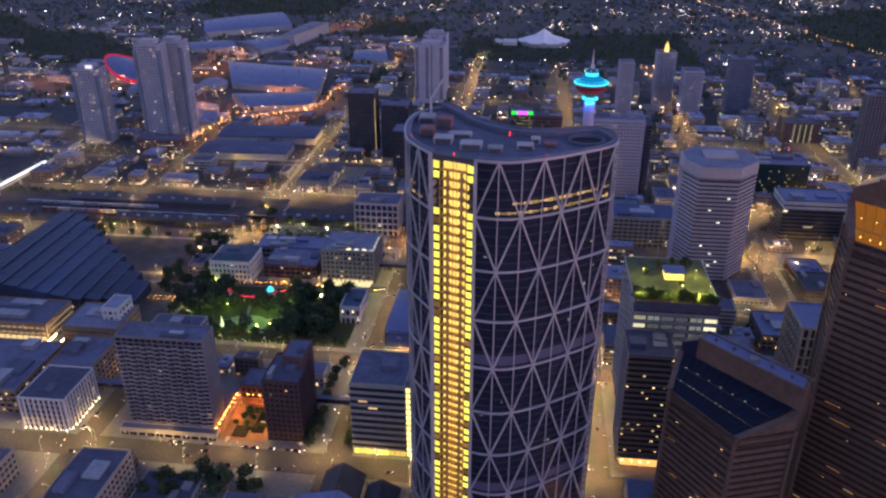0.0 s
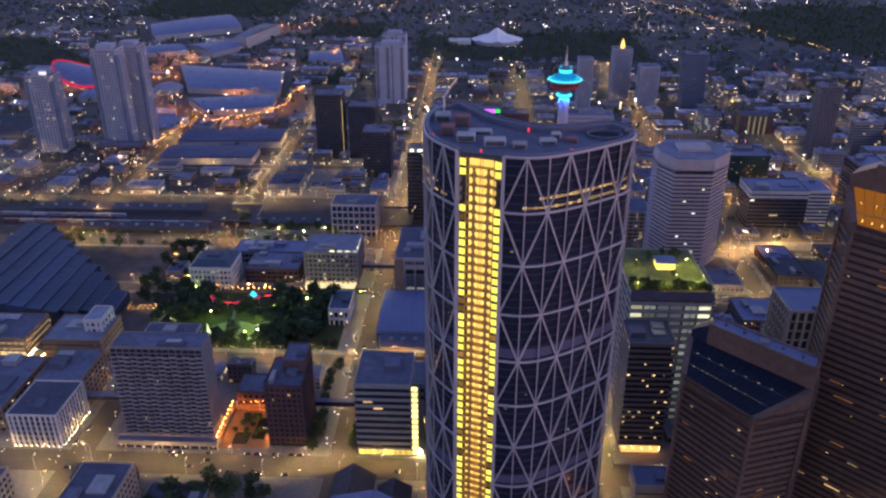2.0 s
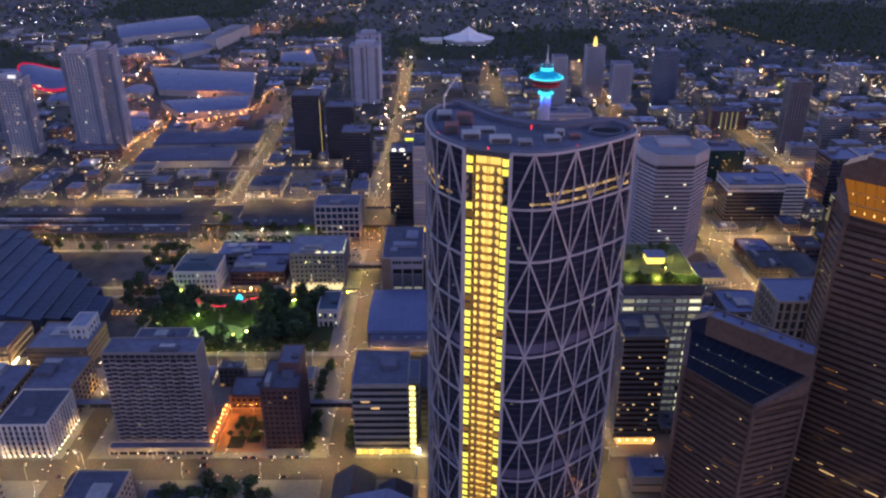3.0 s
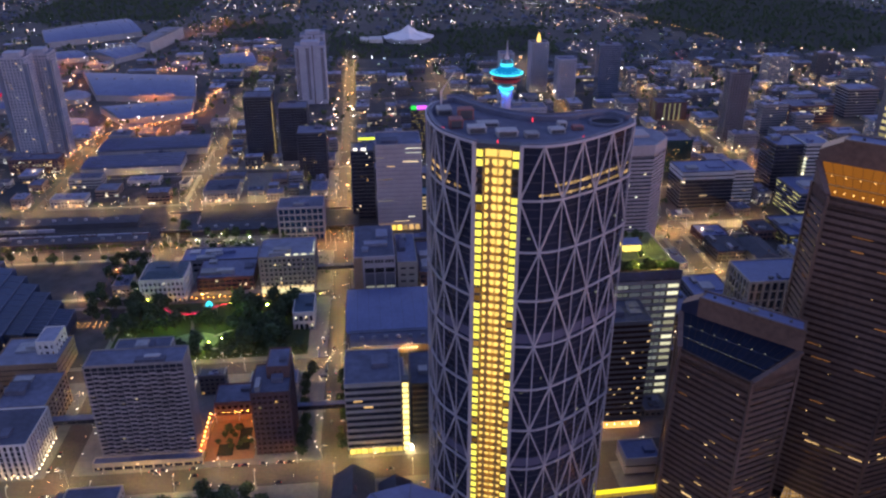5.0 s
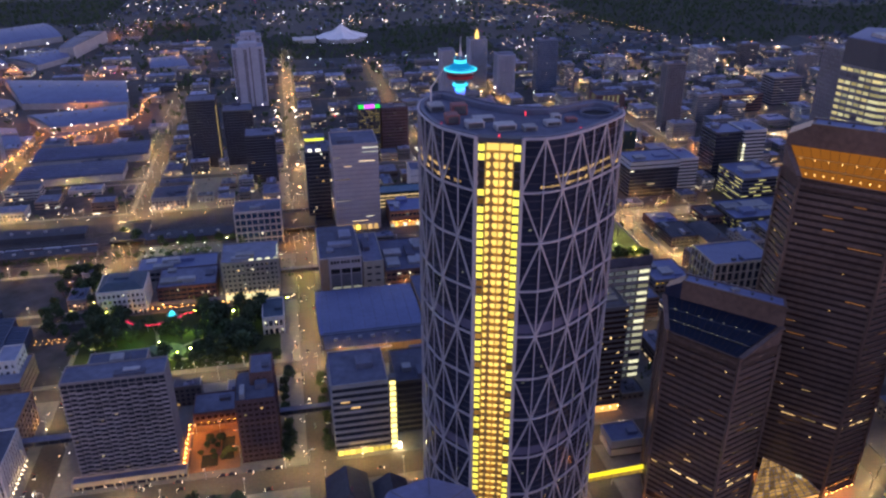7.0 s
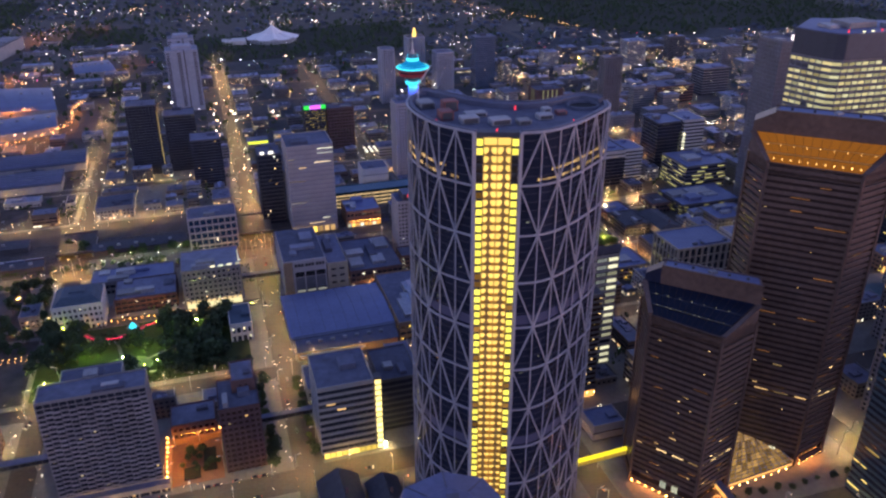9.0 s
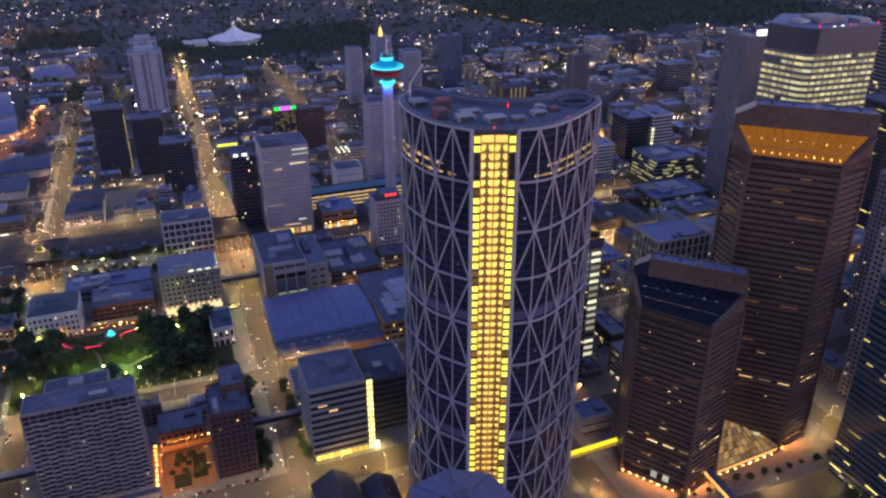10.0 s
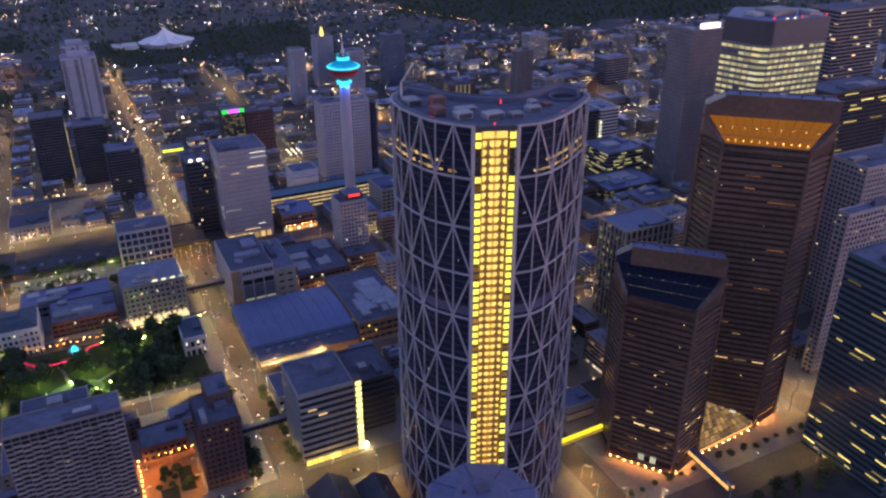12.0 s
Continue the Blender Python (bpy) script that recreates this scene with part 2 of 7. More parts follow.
SIGNYELLOW = glowing("yellow_fascia", (0.85, 1.0, 0.08), 1.0)
SIGNWHITE = glowing("white_sign", (1.0, 0.95, 0.85), 1.4)
TOWNDOTS = glowing("town_light", (1.0, 0.56, 0.22), 4.4, 0.85, island=True, other=(0.95, 0.95, 0.9))
BRICKPALE = surface("pale_brick", (0.3, 0.17, 0.11), 0.85, vary=0.2, grain=0.6)
ARCADELAMP = glowing("arcade_lamp", (1.0, 0.36, 0.07), 34.0)
HAZEGLASS = surface("hazy_tower_panel", (0.17, 0.17, 0.2), 0.45, vary=0.2)
CONVROOF = surface("blue_standing_seam", (0.15, 0.175, 0.31), 0.5, metal=0.2, vary=0.15)
BALCONY = surface("balcony_panel", (0.3, 0.275, 0.29), 0.75, vary=0.15, pick=0.2)
UPLIGHT = glowing("white_uplight", (1.0, 0.82, 0.55), 7.0, 0.4)
COLDDOTS = glowing("cold_light", (0.75, 0.9, 1.0), 3.4, 0.85, island=True, other=(0.7, 1.0, 0.6))
REDDOTS = glowing("red_light", (1.0, 0.06, 0.05), 2.4, 0.6, island=True, other=(1.0, 0.15, 0.5))
PARKEDCAR = surface("parked_car_paint", (0.14, 0.14, 0.15), 0.35, vary=0.05, pick=0.9, island=True)
# Warm reflections on the granite towers' glass, put in as faint glow.
WARMREFLECT = glowing("warm_reflection_glow", (1.0, 0.42, 0.16), 0.1, 0.9)
BASEGLOW = glowing("base_fill_strip", (1.0, 0.36, 0.08), 40.0)
HALLPANE = glowing("lit_hall_pane", (0.9, 0.5, 0.15), 0.26, 0.7, island=True)
CANOPY = glowing("lit_canopy", (1.0, 0.85, 0.45), 0.7)
BAYLIGHT = glowing("lit_parkade_bay", (0.95, 0.9, 0.6), 0.5, 0.8)
SLOPEGLASS = surface("slope_glass", (0.018, 0.026, 0.06), 0.3, vary=0.3)
SHOPGLOW = glowing("shopfront_light", (1.0, 0.7, 0.32), 0.9, 0.8, island=True)
LITDIM = glowing("lit_room_dim", (1.0, 0.6, 0.25), 0.42, 0.7)
LITFAINT = glowing("lit_room_faint", (0.75, 0.75, 0.65), 0.14, 0.8)
DARKBLUE = surface("blue_grey_metal", (0.12, 0.13, 0.19), 0.55, metal=0.2, vary=0.2)


# ---- building helpers ----
def box(bm, x0, x1, y0, y1, z0, z1):
    v = [bm.verts.new(p) for p in ((x0, y0, z0), (x1, y0, z0), (x1, y1, z0), (x0, y1, z0), (x0, y0, z1), (x1, y0, z1), (x1, y1, z1), (x0, y1, z1))]
    for f in ((3, 2, 1, 0), (4, 5, 6, 7), (0, 1, 5, 4), (1, 2, 6, 5), (2, 3, 7, 6), (3, 0, 4, 7)):
        bm.faces.new([v[i] for i in f])
    return bm


def boxed(*a):
    return box(bmesh.new(), *a)


def prism(bm, outline, z0, z1, tops=None):
    """A prism over an outline that runs anticlockwise; tops gives each corner its own height."""
    lo = [bm.verts.new((x, y, z0)) for x, y in outline]
    hi = [bm.verts.new((x, y, tops[i] if tops else z1)) for i, (x, y) in enumerate(outline)]
    bm.faces.new(lo[::-1])
    bm.faces.new(hi)
    for i in range(len(lo)):
        j = (i + 1) % len(lo)
        bm.faces.new((lo[i], lo[j], hi[j], hi[i]))
    return bm


def beam(bm, a, b, wide, deep=None):
    """A square bar from a to b."""
    a, b = Vector(a), Vector(b)
    d = (b - a).normalized()
    s = d.cross(Vector((0, 0, 1)))
    s = Vector((1, 0, 0)) if s.length < 1e-3 else s.normalized()
    u = s.cross(d).normalized()
    s, u = s * wide / 2, u * (deep or wide) / 2
    v = [bm.verts.new(p + i * s + j * u) for p in (a, b) for i, j in ((-1, -1), (1, -1), (1, 1), (-1, 1))]
    for f in ((3, 2, 1, 0), (4, 5, 6, 7), (0, 1, 5, 4), (1, 2, 6, 5), (2, 3, 7, 6), (3, 0, 4, 7)):
        bm.faces.new([v[i] for i in f])
    return bm


def lathe(bm, rings, sides=24, cx=0, cy=0):
    """A round body from (radius, height) pairs."""
    rows = [[bm.verts.new((cx + r * math.cos(2 * math.pi * k / sides), cy + r * math.sin(2 * math.pi * k / sides), z)) for k in range(sides)] for r, z in rings]
    for lo, hi in zip(rows, rows[1:]):
        for k in range(sides):
            j = (k + 1) % sides
            bm.faces.new((lo[k], lo[j], hi[j], hi[k]))
    bm.faces.new(rows[0][::-1])
    bm.faces.new(rows[-1])
    return bm


def mesh_of(name, bm, material):
    me = bpy.data.meshes.new(name)
    bmesh.ops.recalc_face_normals(bm, faces=bm.faces)
    bm.to_mesh(me)
    bm.free()
    me.materials.append(material)
    return me


def part(name, bm, material, parent=None, label=""):
    ob = new(name, mesh_of(name, bm, material))
    if parent:
        ob.parent = parent
    return tagged(ob, label)


def again(name, me, parent, m, label=""):
    """One more piece on a shared mesh."""
    ob = new(name, me)
    ob.parent, ob.matrix_basis = parent, m
    return tagged(ob, label)


def thing(name, label, category, m=None, group="", kind=""):
    ob = new(name)
    if m:
        ob.matrix_basis = m
    return tagged(ob, label, category, group, kind)


def stuff(name, bm, material, label, category, parent=None):
    return tagged(part(name, bm, material, parent), label, category, kind="stuff")


TAKEN = []


def take(x0, x1, y0, y1):
    TAKEN.append((x0, x1, y0, y1))


def free(x0, x1, y0, y1, gap=2):
    return all(x1 + gap < a or x0 - gap > b or y1 + gap < c or y0 - gap > d for a, b, c, d in TAKEN)


def roof_top(b, w, d, h, roof, rim_mat, units=2, rim=1.1, rng=None):
    """Roof deck, parapet and plant of a block w by d."""
    part("roof_deck", boxed(-w / 2 + 0.5, w / 2 - 0.5, -d / 2 + 0.5, d / 2 - 0.5, h - 0.1, h + 0.25), roof, b)
    bm = bmesh.new()
    box(bm, -w / 2 - 0.05, w / 2 + 0.05, -d / 2 - 0.05, -d / 2 + 0.45, h, h + rim)
    box(bm, -w / 2 - 0.05, w / 2 + 0.05, d / 2 - 0.45, d / 2 + 0.05, h, h + rim)
    box(bm, -w / 2 - 0.05, -w / 2 + 0.45, -d / 2 + 0.45, d / 2 - 0.45, h, h + rim)
    box(bm, w / 2 - 0.45, w / 2 + 0.05, -d / 2 + 0.45, d / 2 - 0.45, h, h + rim)
    part("parapet", bm, rim_mat, b)
    for i in range(units):
        uw, ud, uh = rng.uniform(0.12, 0.38) * w, rng.uniform(0.12, 0.35) * d, rng.uniform(1.5, 4.5)
        ux, uy = rng.uniform(-0.5, 0.5) * (w - uw - 3), rng.uniform(-0.5, 0.5) * (d - ud - 3)
        bm = boxed(ux - uw / 2, ux + uw / 2, uy - ud / 2, uy + ud / 2, h + 0.2, h + uh)
        bmesh.ops.bevel(bm, geom=bm.edges[:], offset=0.15, segments=1, affect="EDGES")
        part("roof_plant", bm, PLANT if i else roof, b)


def block(name, label, x0, x1, y0, y1, h, floors, wall=GREY, glass=GLASS, bay=0.0, pier=0.8, span=0.45, lit=12, lamp=LITWARM, turn=0.0,
          roof=ROOF, units=2, base=0.0, category="office building", run=1, depth=0.35, blank=(), seed=1, sides="nwe", low=0.0):
    """A storeyed block: glazed core, a spandrel to each floor, piers at each bay, lit panes, roof with parapet and plant.
    blank: sides ('w', 'e', 'n', 's') closed by a plain wall."""
    rng = random.Random(seed * 7919 + int(abs(x0) * 3 + y0))
    take(x0, x1, y0, y1)
    w, d = x1 - x0, y1 - y0
    b = thing(name, label, category, pose((x0 + x1) / 2, (y0 + y1) / 2, base, 0, 0, turn))
    part("glazing", boxed(-w / 2 + depth, w / 2 - depth, -d / 2 + depth, d / 2 - depth, 0.05, h - 0.05), glass, b)
    fh = h / floors
    sp = mesh_of("spandrel", boxed(-w / 2, w / 2, -d / 2, d / 2, -span * fh, 0), wall)
    far = y0 >= 560
    if far:
        bm = bmesh.new()
        for k in range(floors):
            box(bm, -w / 2, w / 2, -d / 2, d / 2, (k + 1) * fh - span * fh, (k + 1) * fh)
        stuff("band_frame", bm, wall, "", "", b)
    else:
        for k in range(floors):
            again("spandrel", sp, b, pose(0, 0, (k + 1) * fh))
    rooms = bmesh.new()
    faces = (("n", w, -d / 2, 0), ("s", w, d / 2, 180), ("w", d, -w / 2, -90), ("e", d, w / 2, 90))
    spots = []
    for side, length, off, rz in faces:
        if side in blank:
            bx = {"n": (-w / 2, w / 2, -d / 2 - 0.1, -d / 2 + depth), "s": (-w / 2, w / 2, d / 2 - depth, d / 2 + 0.1),
                  "w": (-w / 2 - 0.1, -w / 2 + depth, -d / 2, d / 2), "e": (w / 2 - depth, w / 2 + 0.1, -d / 2, d / 2)}[side]
            part("end_wall", boxed(*bx, 0, h + 0.4), wall, b)
            continue
        n = max(1, round(length / bay)) if bay else max(2, round(length / 3.2))
        step = length / n
        turn_m = pose(0, 0, 0, 0, 0, rz)
        if bay:
            rest = bmesh.new()
            out = mesh_of("pier", boxed(-pier / 2, pier / 2, -0.16, depth, 0, h + 0.1), wall)
            for i in range(n + 1):
                px = -length / 2 + i * step
                px = max(-length / 2 + pier / 2, min(length / 2 - pier / 2, px))
                if y0 < 600 and side != "s":
                    again("pier", out, b, turn_m @ pose(px, -abs(off), 0))
                else:
                    box(rest, px - pier / 2, px + pier / 2, -abs(off) - 0.16, -abs(off) + depth, 0, h + 0.1)
            if rest.verts:
                again("pier_frame", mesh_of("pier_frame", rest, wall), b, turn_m)["kind"] = "stuff"
        for k in range(floors):
            for i in range(n):
                spots.append((side, k, i, step, off, turn_m, length))
    want = [s for s in spots if s[0] in sides and s[1] * fh >= low]
    rng.shuffle(want)
    panes = {}
    for side, k, i, step, off, turn_m, length in want[:lit]:
        long = step * run * rng.choice((0.5, 1, 1)) if run > 1 else step
        wide = min(long, 2.1) if run == 1 else long
        px = -length / 2 + (i + 0.5) * step
        px = max(-length / 2 + long / 2, min(length / 2 - long / 2, px))
        if far:
            c = turn_m @ Vector((px, -abs(off) + depth - 0.1, k * fh))
            hw = (wide / 2 - 0.35, 0.06) if side in "ns" else (0.06, wide / 2 - 0.35)
            box(rooms, c.x - hw[0], c.x + hw[0], c.y - hw[1], c.y + hw[1], c.z + fh * (1 - span) * 0.45, c.z + fh * (1 - span) - 0.3)
            continue
        key = (side, round(long, 2))
        if key not in panes:
            panes[key] = mesh_of("lit_window", boxed(-wide / 2 + 0.35, wide / 2 - 0.35, 0, 0.06, fh * (1 - span) * 0.45, fh * (1 - span) - 0.3), lamp)
        again("lit_window", panes[key], b, turn_m @ pose(px, -abs(off) + depth - 0.1, k * fh + 0.05))
    if rooms.verts:
        stuff("lit_interior", rooms, lamp if lamp in (LITFAINT, LITROW2, LITYELLOW2) else LITMANY, "", "", b)
    roof_top(b, w, d, h, roof, wall, units, rng=rng)
    return b


# ---- ground, roads' kerbs, pavements ----
bm = bmesh.new()
bmesh.ops.create_grid(bm, x_segments=2, y_segments=2, size=4600, matrix=Matrix.Translation((0, 1500, 0)))
tagged(part("ground", bm, ASPHALT), "dark asphalt ground of the city", "ground", kind="structure")

STREETS = [-1124, -956, -788, -620, -452, -284, -113, 51, 226, 392, 558, 724, 890, 1056, 1222, 1388]
AVENUES = [30, 145, 258, 373, 495, 605, 700, 822, 935, 1050, 1165, 1280, 1395, 1510, 1625, 1740]


def paving(x0, x1, y0, y1, mat=CONCRETE, z=0.16, name="pavement", label="pale concrete pavement round a city block"):
    bm = boxed(x0, x1, y0, y1, -0.05, z)
    tagged(part(name, bm, mat), label, "pavement", kind="structure")


far_paving = bmesh.new()
for a, b in zip(STREETS, STREETS[1:]):
    for c, d in zip(AVENUES, AVENUES[1:]):
        if (c, d) == (700, 822) or 1100 < c and a < -300:
            continue
        wide, edge = (9 if -300 < a < 400 else 7), (10 if d < 500 else 6)
        if 200 < c < 1000 and -460 < a < 400:
            paving(a + wide, b - wide, c + edge, d - edge)
            if c > 480 and a not in (-284,):
                paving(a + wide + 5, b - wide - 5, c + edge + 5, d - edge - 5, LOTGROUND, 0.2, "parking_lot", "dark asphalt yards and parking lots inside a block")
        else:
            box(far_paving, a + wide, b - wide, c + edge, d - edge, -0.05, 0.16)
tagged(part("far_pavement", far_paving, BLOCKGROUND), "dark yards and pavements of the outer blocks", "pavement", kind="structure")
paving(-1100, 60, 716, 806, RAILBED, 0.3, "rail_yard", "dark ballasted railway corridor between downtown and the south")
# ---- the crescent tower ----
def curve(points, step):
    """Places at even steps along a smooth line through the points, with the way at each."""
    p = [Vector(q) for q in points]
    p = [2 * p[0] - p[1], *p, 2 * p[-1] - p[-2]]
    fine = []
    for a, b, c, d in zip(p, p[1:], p[2:], p[3:]):
        for k in range(20):
            t = k / 20
            fine.append(0.5 * (2 * b + (c - a) * t + (2 * a - 5 * b + 4 * c - d) * t * t + (3 * b - a - 3 * c + d) * t ** 3))
    fine.append(p[-2])
    run, out, need = 0.0, [fine[0]], step
    for a, b in zip(fine, fine[1:]):
        s = (b - a).length
        while run + s >= need:
            out.append(a + (b - a) * (need - run) / s)
            need += step
        run += s
    if (out[-1] - fine[-1]).length > step * 0.4:
        out.append(fine[-1])
    return out


BOW_H, BOW_FLOOR = 236.0, 4.0
RIGHT = curve([(-20.7, 286.0), (-11.4, 284.8), (-3, 286.4), (6.8, 291.2), (15, 296.4), (22.5, 301.9), (29.3, 307.2), (34.2, 312.4), (36.2, 318.5)], 2.3)
LEFT = curve([(-39.2, 292.6), (-45.6, 301), (-50.8, 309.3), (-53.2, 318), (-54.6, 327), (-55, 336.5), (-53.8, 346), (-50.5, 354.5), (-44, 361)], 2.3)
BACK = curve([(35.8, 321), (32.8, 327.5), (26, 331), (16, 328), (6, 324.6), (-4, 325.2), (-14, 330), (-23, 338.5), (-31, 351), (-38, 361.8), (-43.5, 362.4)], 2.3)
take(-60, 42, 280, 366)


def outward(pts, i, flip):
    a, b = pts[max(0, i - 1)], pts[min(len(pts) - 1, i + 1)]
    d = (b - a).normalized()
    return Vector((d.y, -d.x)) * flip


def band(bm, pts, flip, z0, z1, out0, out1):
    """A bent wall along the line between two offsets and two heights."""
    rows = []
    for i, p in enumerate(pts):
        n = outward(pts, i, flip)
        a, b = p + n * out0, p + n * out1
        rows.append([bm.verts.new((q.x, q.y, z)) for q, z in ((a, z0), (b, z0), (b, z1), (a, z1))])
    for r, s in zip(rows, rows[1:]):
        for k in range(4):
            j = (k + 1) % 4
            bm.faces.new((r[k], s[k], s[j], r[j]))
    bm.faces.new(rows[0])
    bm.faces.new(rows[-1][::-1])
    return bm


def crescent_tower():
    t = thing("crescent_tower", "tall curved office tower of dark glass with a pale steel diagrid", "skyscraper")
    rng = random.Random(5)
    u = Vector((18.5, -6.6)).normalized()
    inn = Vector((-u.y, u.x))
    a, b = Vector((-39.2, 292.6)), Vector((-20.7, 286.0))
    # glazed core, with the lit shaft left open in front
    outline = [tuple(p + outward(LEFT, i, -1) * -0.5) for i, p in enumerate(LEFT)][::-1]
    outline += [tuple(a + inn * 4), tuple(b + inn * 4)]
    outline += [tuple(p + outward(RIGHT, i, 1) * -0.5) for i, p in enumerate(RIGHT)]
    outline += [tuple(p) for p in BACK]
    part("glazing", prism(bmesh.new(), outline, 0, BOW_H - 1.2), BOWGLASS, t)
    part("roof_deck", prism(bmesh.new(), outline, BOW_H - 1.2, BOW_H - 0.9), ROOF, t)
    for k in range(1, 59):
        z = k * 4.0
        if z % 24 > 22:
            continue
        part("floor_edge", band(bmesh.new(), RIGHT, 1, z - 0.25, z + 0.25, -0.6, -0.38), FLOOREDGE, t)
        part("floor_edge", band(bmesh.new(), LEFT, -1, z - 0.25, z + 0.25, -0.6, -0.38), FLOOREDGE, t)
    part("back_wall", band(bmesh.new(), BACK, 1, 0, BOW_H + 2.2, -0.4, 0.3), DARKBLUE, t)
    # diagrid
    for pts, flip in ((RIGHT, 1), (LEFT, -1)):
        nodes = [(p, outward(pts, i, flip)) for i, p in enumerate(pts)][::4]
        rings = [BOW_H - 23.8 * k for k in range(10)]
        for z in rings:
            part("ring_beam", band(bmesh.new(), pts, flip, z - 0.42, z + 0.42, 0.1, 0.9), DIAGRID, t)
        for i, (p, n) in enumerate(nodes):
            q = p + n * 0.45
            part("column", beam(bmesh.new(), (q.x, q.y, 0), (q.x, q.y, BOW_H), 0.5, 0.5) if i else boxed(q.x - 0.6, q.x + 0.6, q.y - 0.6, q.y + 0.6, 0, BOW_H), DIAGRID, t)
        for k, z in enumerate(rings):
            low = rings[k + 1] if k + 1 < len(rings) else 0
            for i, (p, n) in enumerate(nodes):
                if (i + k) % 2 == 0:
                    continue
                for j in (i - 1, i + 1):
                    if 0 <= j < len(nodes):
                        q, m = nodes[j]
                        s, e = p + n * 0.6, q + m * 0.6
                        part("brace", beam(bmesh.new(), (s.x, s.y, z), (e.x, e.y, low), 0.7, 0.7), DIAGRID, t)
        # lit office windows of one double floor below the top, and a few more
        for i in range(2, len(pts) - 1):
            p, n = pts[i], outward(pts, i, flip)
            for f in (53, 54):
                if 3 < i < 29 and rng.random() < (0.92 if f == 53 else 0.75) and not (f == 54 and i < 7):
                    d = (pts[i] - pts[i - 1]).normalized() * 0.95
                    c = p - n * 0.42
                    part("lit_window", beam(bmesh.new(), (c.x - d.x, c.y - d.y, f * 4 + 2.3), (c.x + d.x, c.y + d.y, f * 4 + 2.3), 0.12, rng.uniform(0.7, 1.7)), LITBROWN, t)
            for f in range(2, 52):
                if rng.random() < 0.012:
                    d = (pts[i] - pts[i - 1]).normalized() * rng.uniform(0.3, 0.9)
                    c = p - n * 0.42
                    part("lit_window", beam(bmesh.new(), (c.x - d.x, c.y - d.y, f * 4 + 2.6), (c.x + d.x, c.y + d.y, f * 4 + 2.6), 0.12, rng.uniform(0.4, 1.6)), LITFAINT, t)
        # paler spandrels at the sky lobbies
        for z in (141.5, 70.0):
            part("sky_lobby", band(bmesh.new(), pts, flip, z + 0.6, z + 5.5, -0.5, -0.3), LOBBY, t)
    # the lit shaft: side bays, floor plates, flat stair silhouettes, glowing rear wall
    ang = math.degrees(math.atan2(u.y, u.x))
    shaft = again("lit_shaft", mesh_of("lit_shaft", boxed(-9.2, 9.2, 3.5, 3.9, 0, BOW_H - 1.5), DARKWALL), t, pose((a.x + b.x) / 2, (a.y + b.y) / 2, 0, 0, 0, ang), "tall stack of lit floors behind glass")
    plate = mesh_of("floor_plate", boxed(-5.9, 5.9, 0.2, 3.4, -0.1, 0.1), BROWN)
    rear = [mesh_of("lit_wall", boxed(-5.7, -0.15, 3.0, 3.2, 0.12, 3.88), SHAFT), mesh_of("lit_wall", boxed(0.15, 5.7, 3.0, 3.2, 0.12, 3.88), SHAFT)]
    flight = []
    for s in (-1, 1):
        bm = bmesh.new()
        # Flat hourglass plate, shaped to fit the brown pattern in the camera's view.
        shape = [(1.5, 0.1), (4.9, 0.1), (3.5, 1.8), (3.9, 3.8), (2.5, 3.8), (2.6, 1.8)]
        near, far = [[bm.verts.new((s * x, y, z)) for x, z in shape] for y in (1.2, 1.9)]
        for a in ((0, 1, 2, 5), (5, 2, 3, 4)):
            bm.faces.new([near[k] for k in a])
            bm.faces.new([far[k] for k in reversed(a)])
        for k in range(6):
            bm.faces.new((near[k], near[(k + 1) % 6], far[(k + 1) % 6], far[k]))
        flight.append(mesh_of("stair_flight", bm, BROWN))
    side = [mesh_of("side_window", boxed(x0, x1, 0.4, 0.55, 0.5, 3.5), m) for x0, x1 in ((-8.9, -6.2), (6.2, 8.9)) for m in (SIDELIT, SIDELIT, SIDEDIM)]
    sill = [mesh_of("side_floor", boxed(x0, x1, 0.1, 3.4, -0.5, 0.5), DARKWALL) for x0, x1 in ((-9.2, -6.0), (6.0, 9.2))]
    for k in range(0, 58):
        z = k * 4.0 + 1.5
        again("floor_plate", plate, shaft, pose(0, 0, z))
        for i in (0, 1):
            again("lit_wall", rear[i], shaft, pose(0, 0, z))
            if k < 57:
                again("stair_flight", flight[i], shaft, pose(0, 0, z))
            again("side_floor", sill[i], shaft, pose(0, 0, z))
            if k not in (53, 54, 55):
                lit = (k * 7 + i * 3) // 8 % 3 if k < 56 else 0
                again("side_window", side[i * 3 + (lit if rng.random() < 0.6 else rng.randrange(2))], shaft, pose(0, 0, z))
    for x in (-9.3, 9.3):
        part("shaft_frame", boxed(x - 0.35, x + 0.35, -0.3, 3.4, 0, BOW_H), DIAGRID, shaft)
    for x, w in ((-5.95, 0.22), (5.95, 0.22), (0, 0.14)):
        part("mullion", boxed(x - w, x + w, -0.1, 0.15, 0, BOW_H - 2), BROWN, shaft)
    part("shaft_head", boxed(-9.3, 9.3, -0.3, 4, BOW_H - 2.2, BOW_H), DARKWALL, shaft)
    # the ladder frame at the end
    e = RIGHT[-1]
    for k in range(60):
        part("end_rung", boxed(e.x - 0.3, e.x + 0.7, e.y - 0.2, e.y + 0.2, k * 4 - 0.25 + 1, k * 4 + 1.25), DIAGRID, t)
    part("end_post", boxed(e.x + 0.4, e.x + 0.9, e.y - 0.4, e.y + 0.4, 0, BOW_H + 0.5), DIAGRID, t)
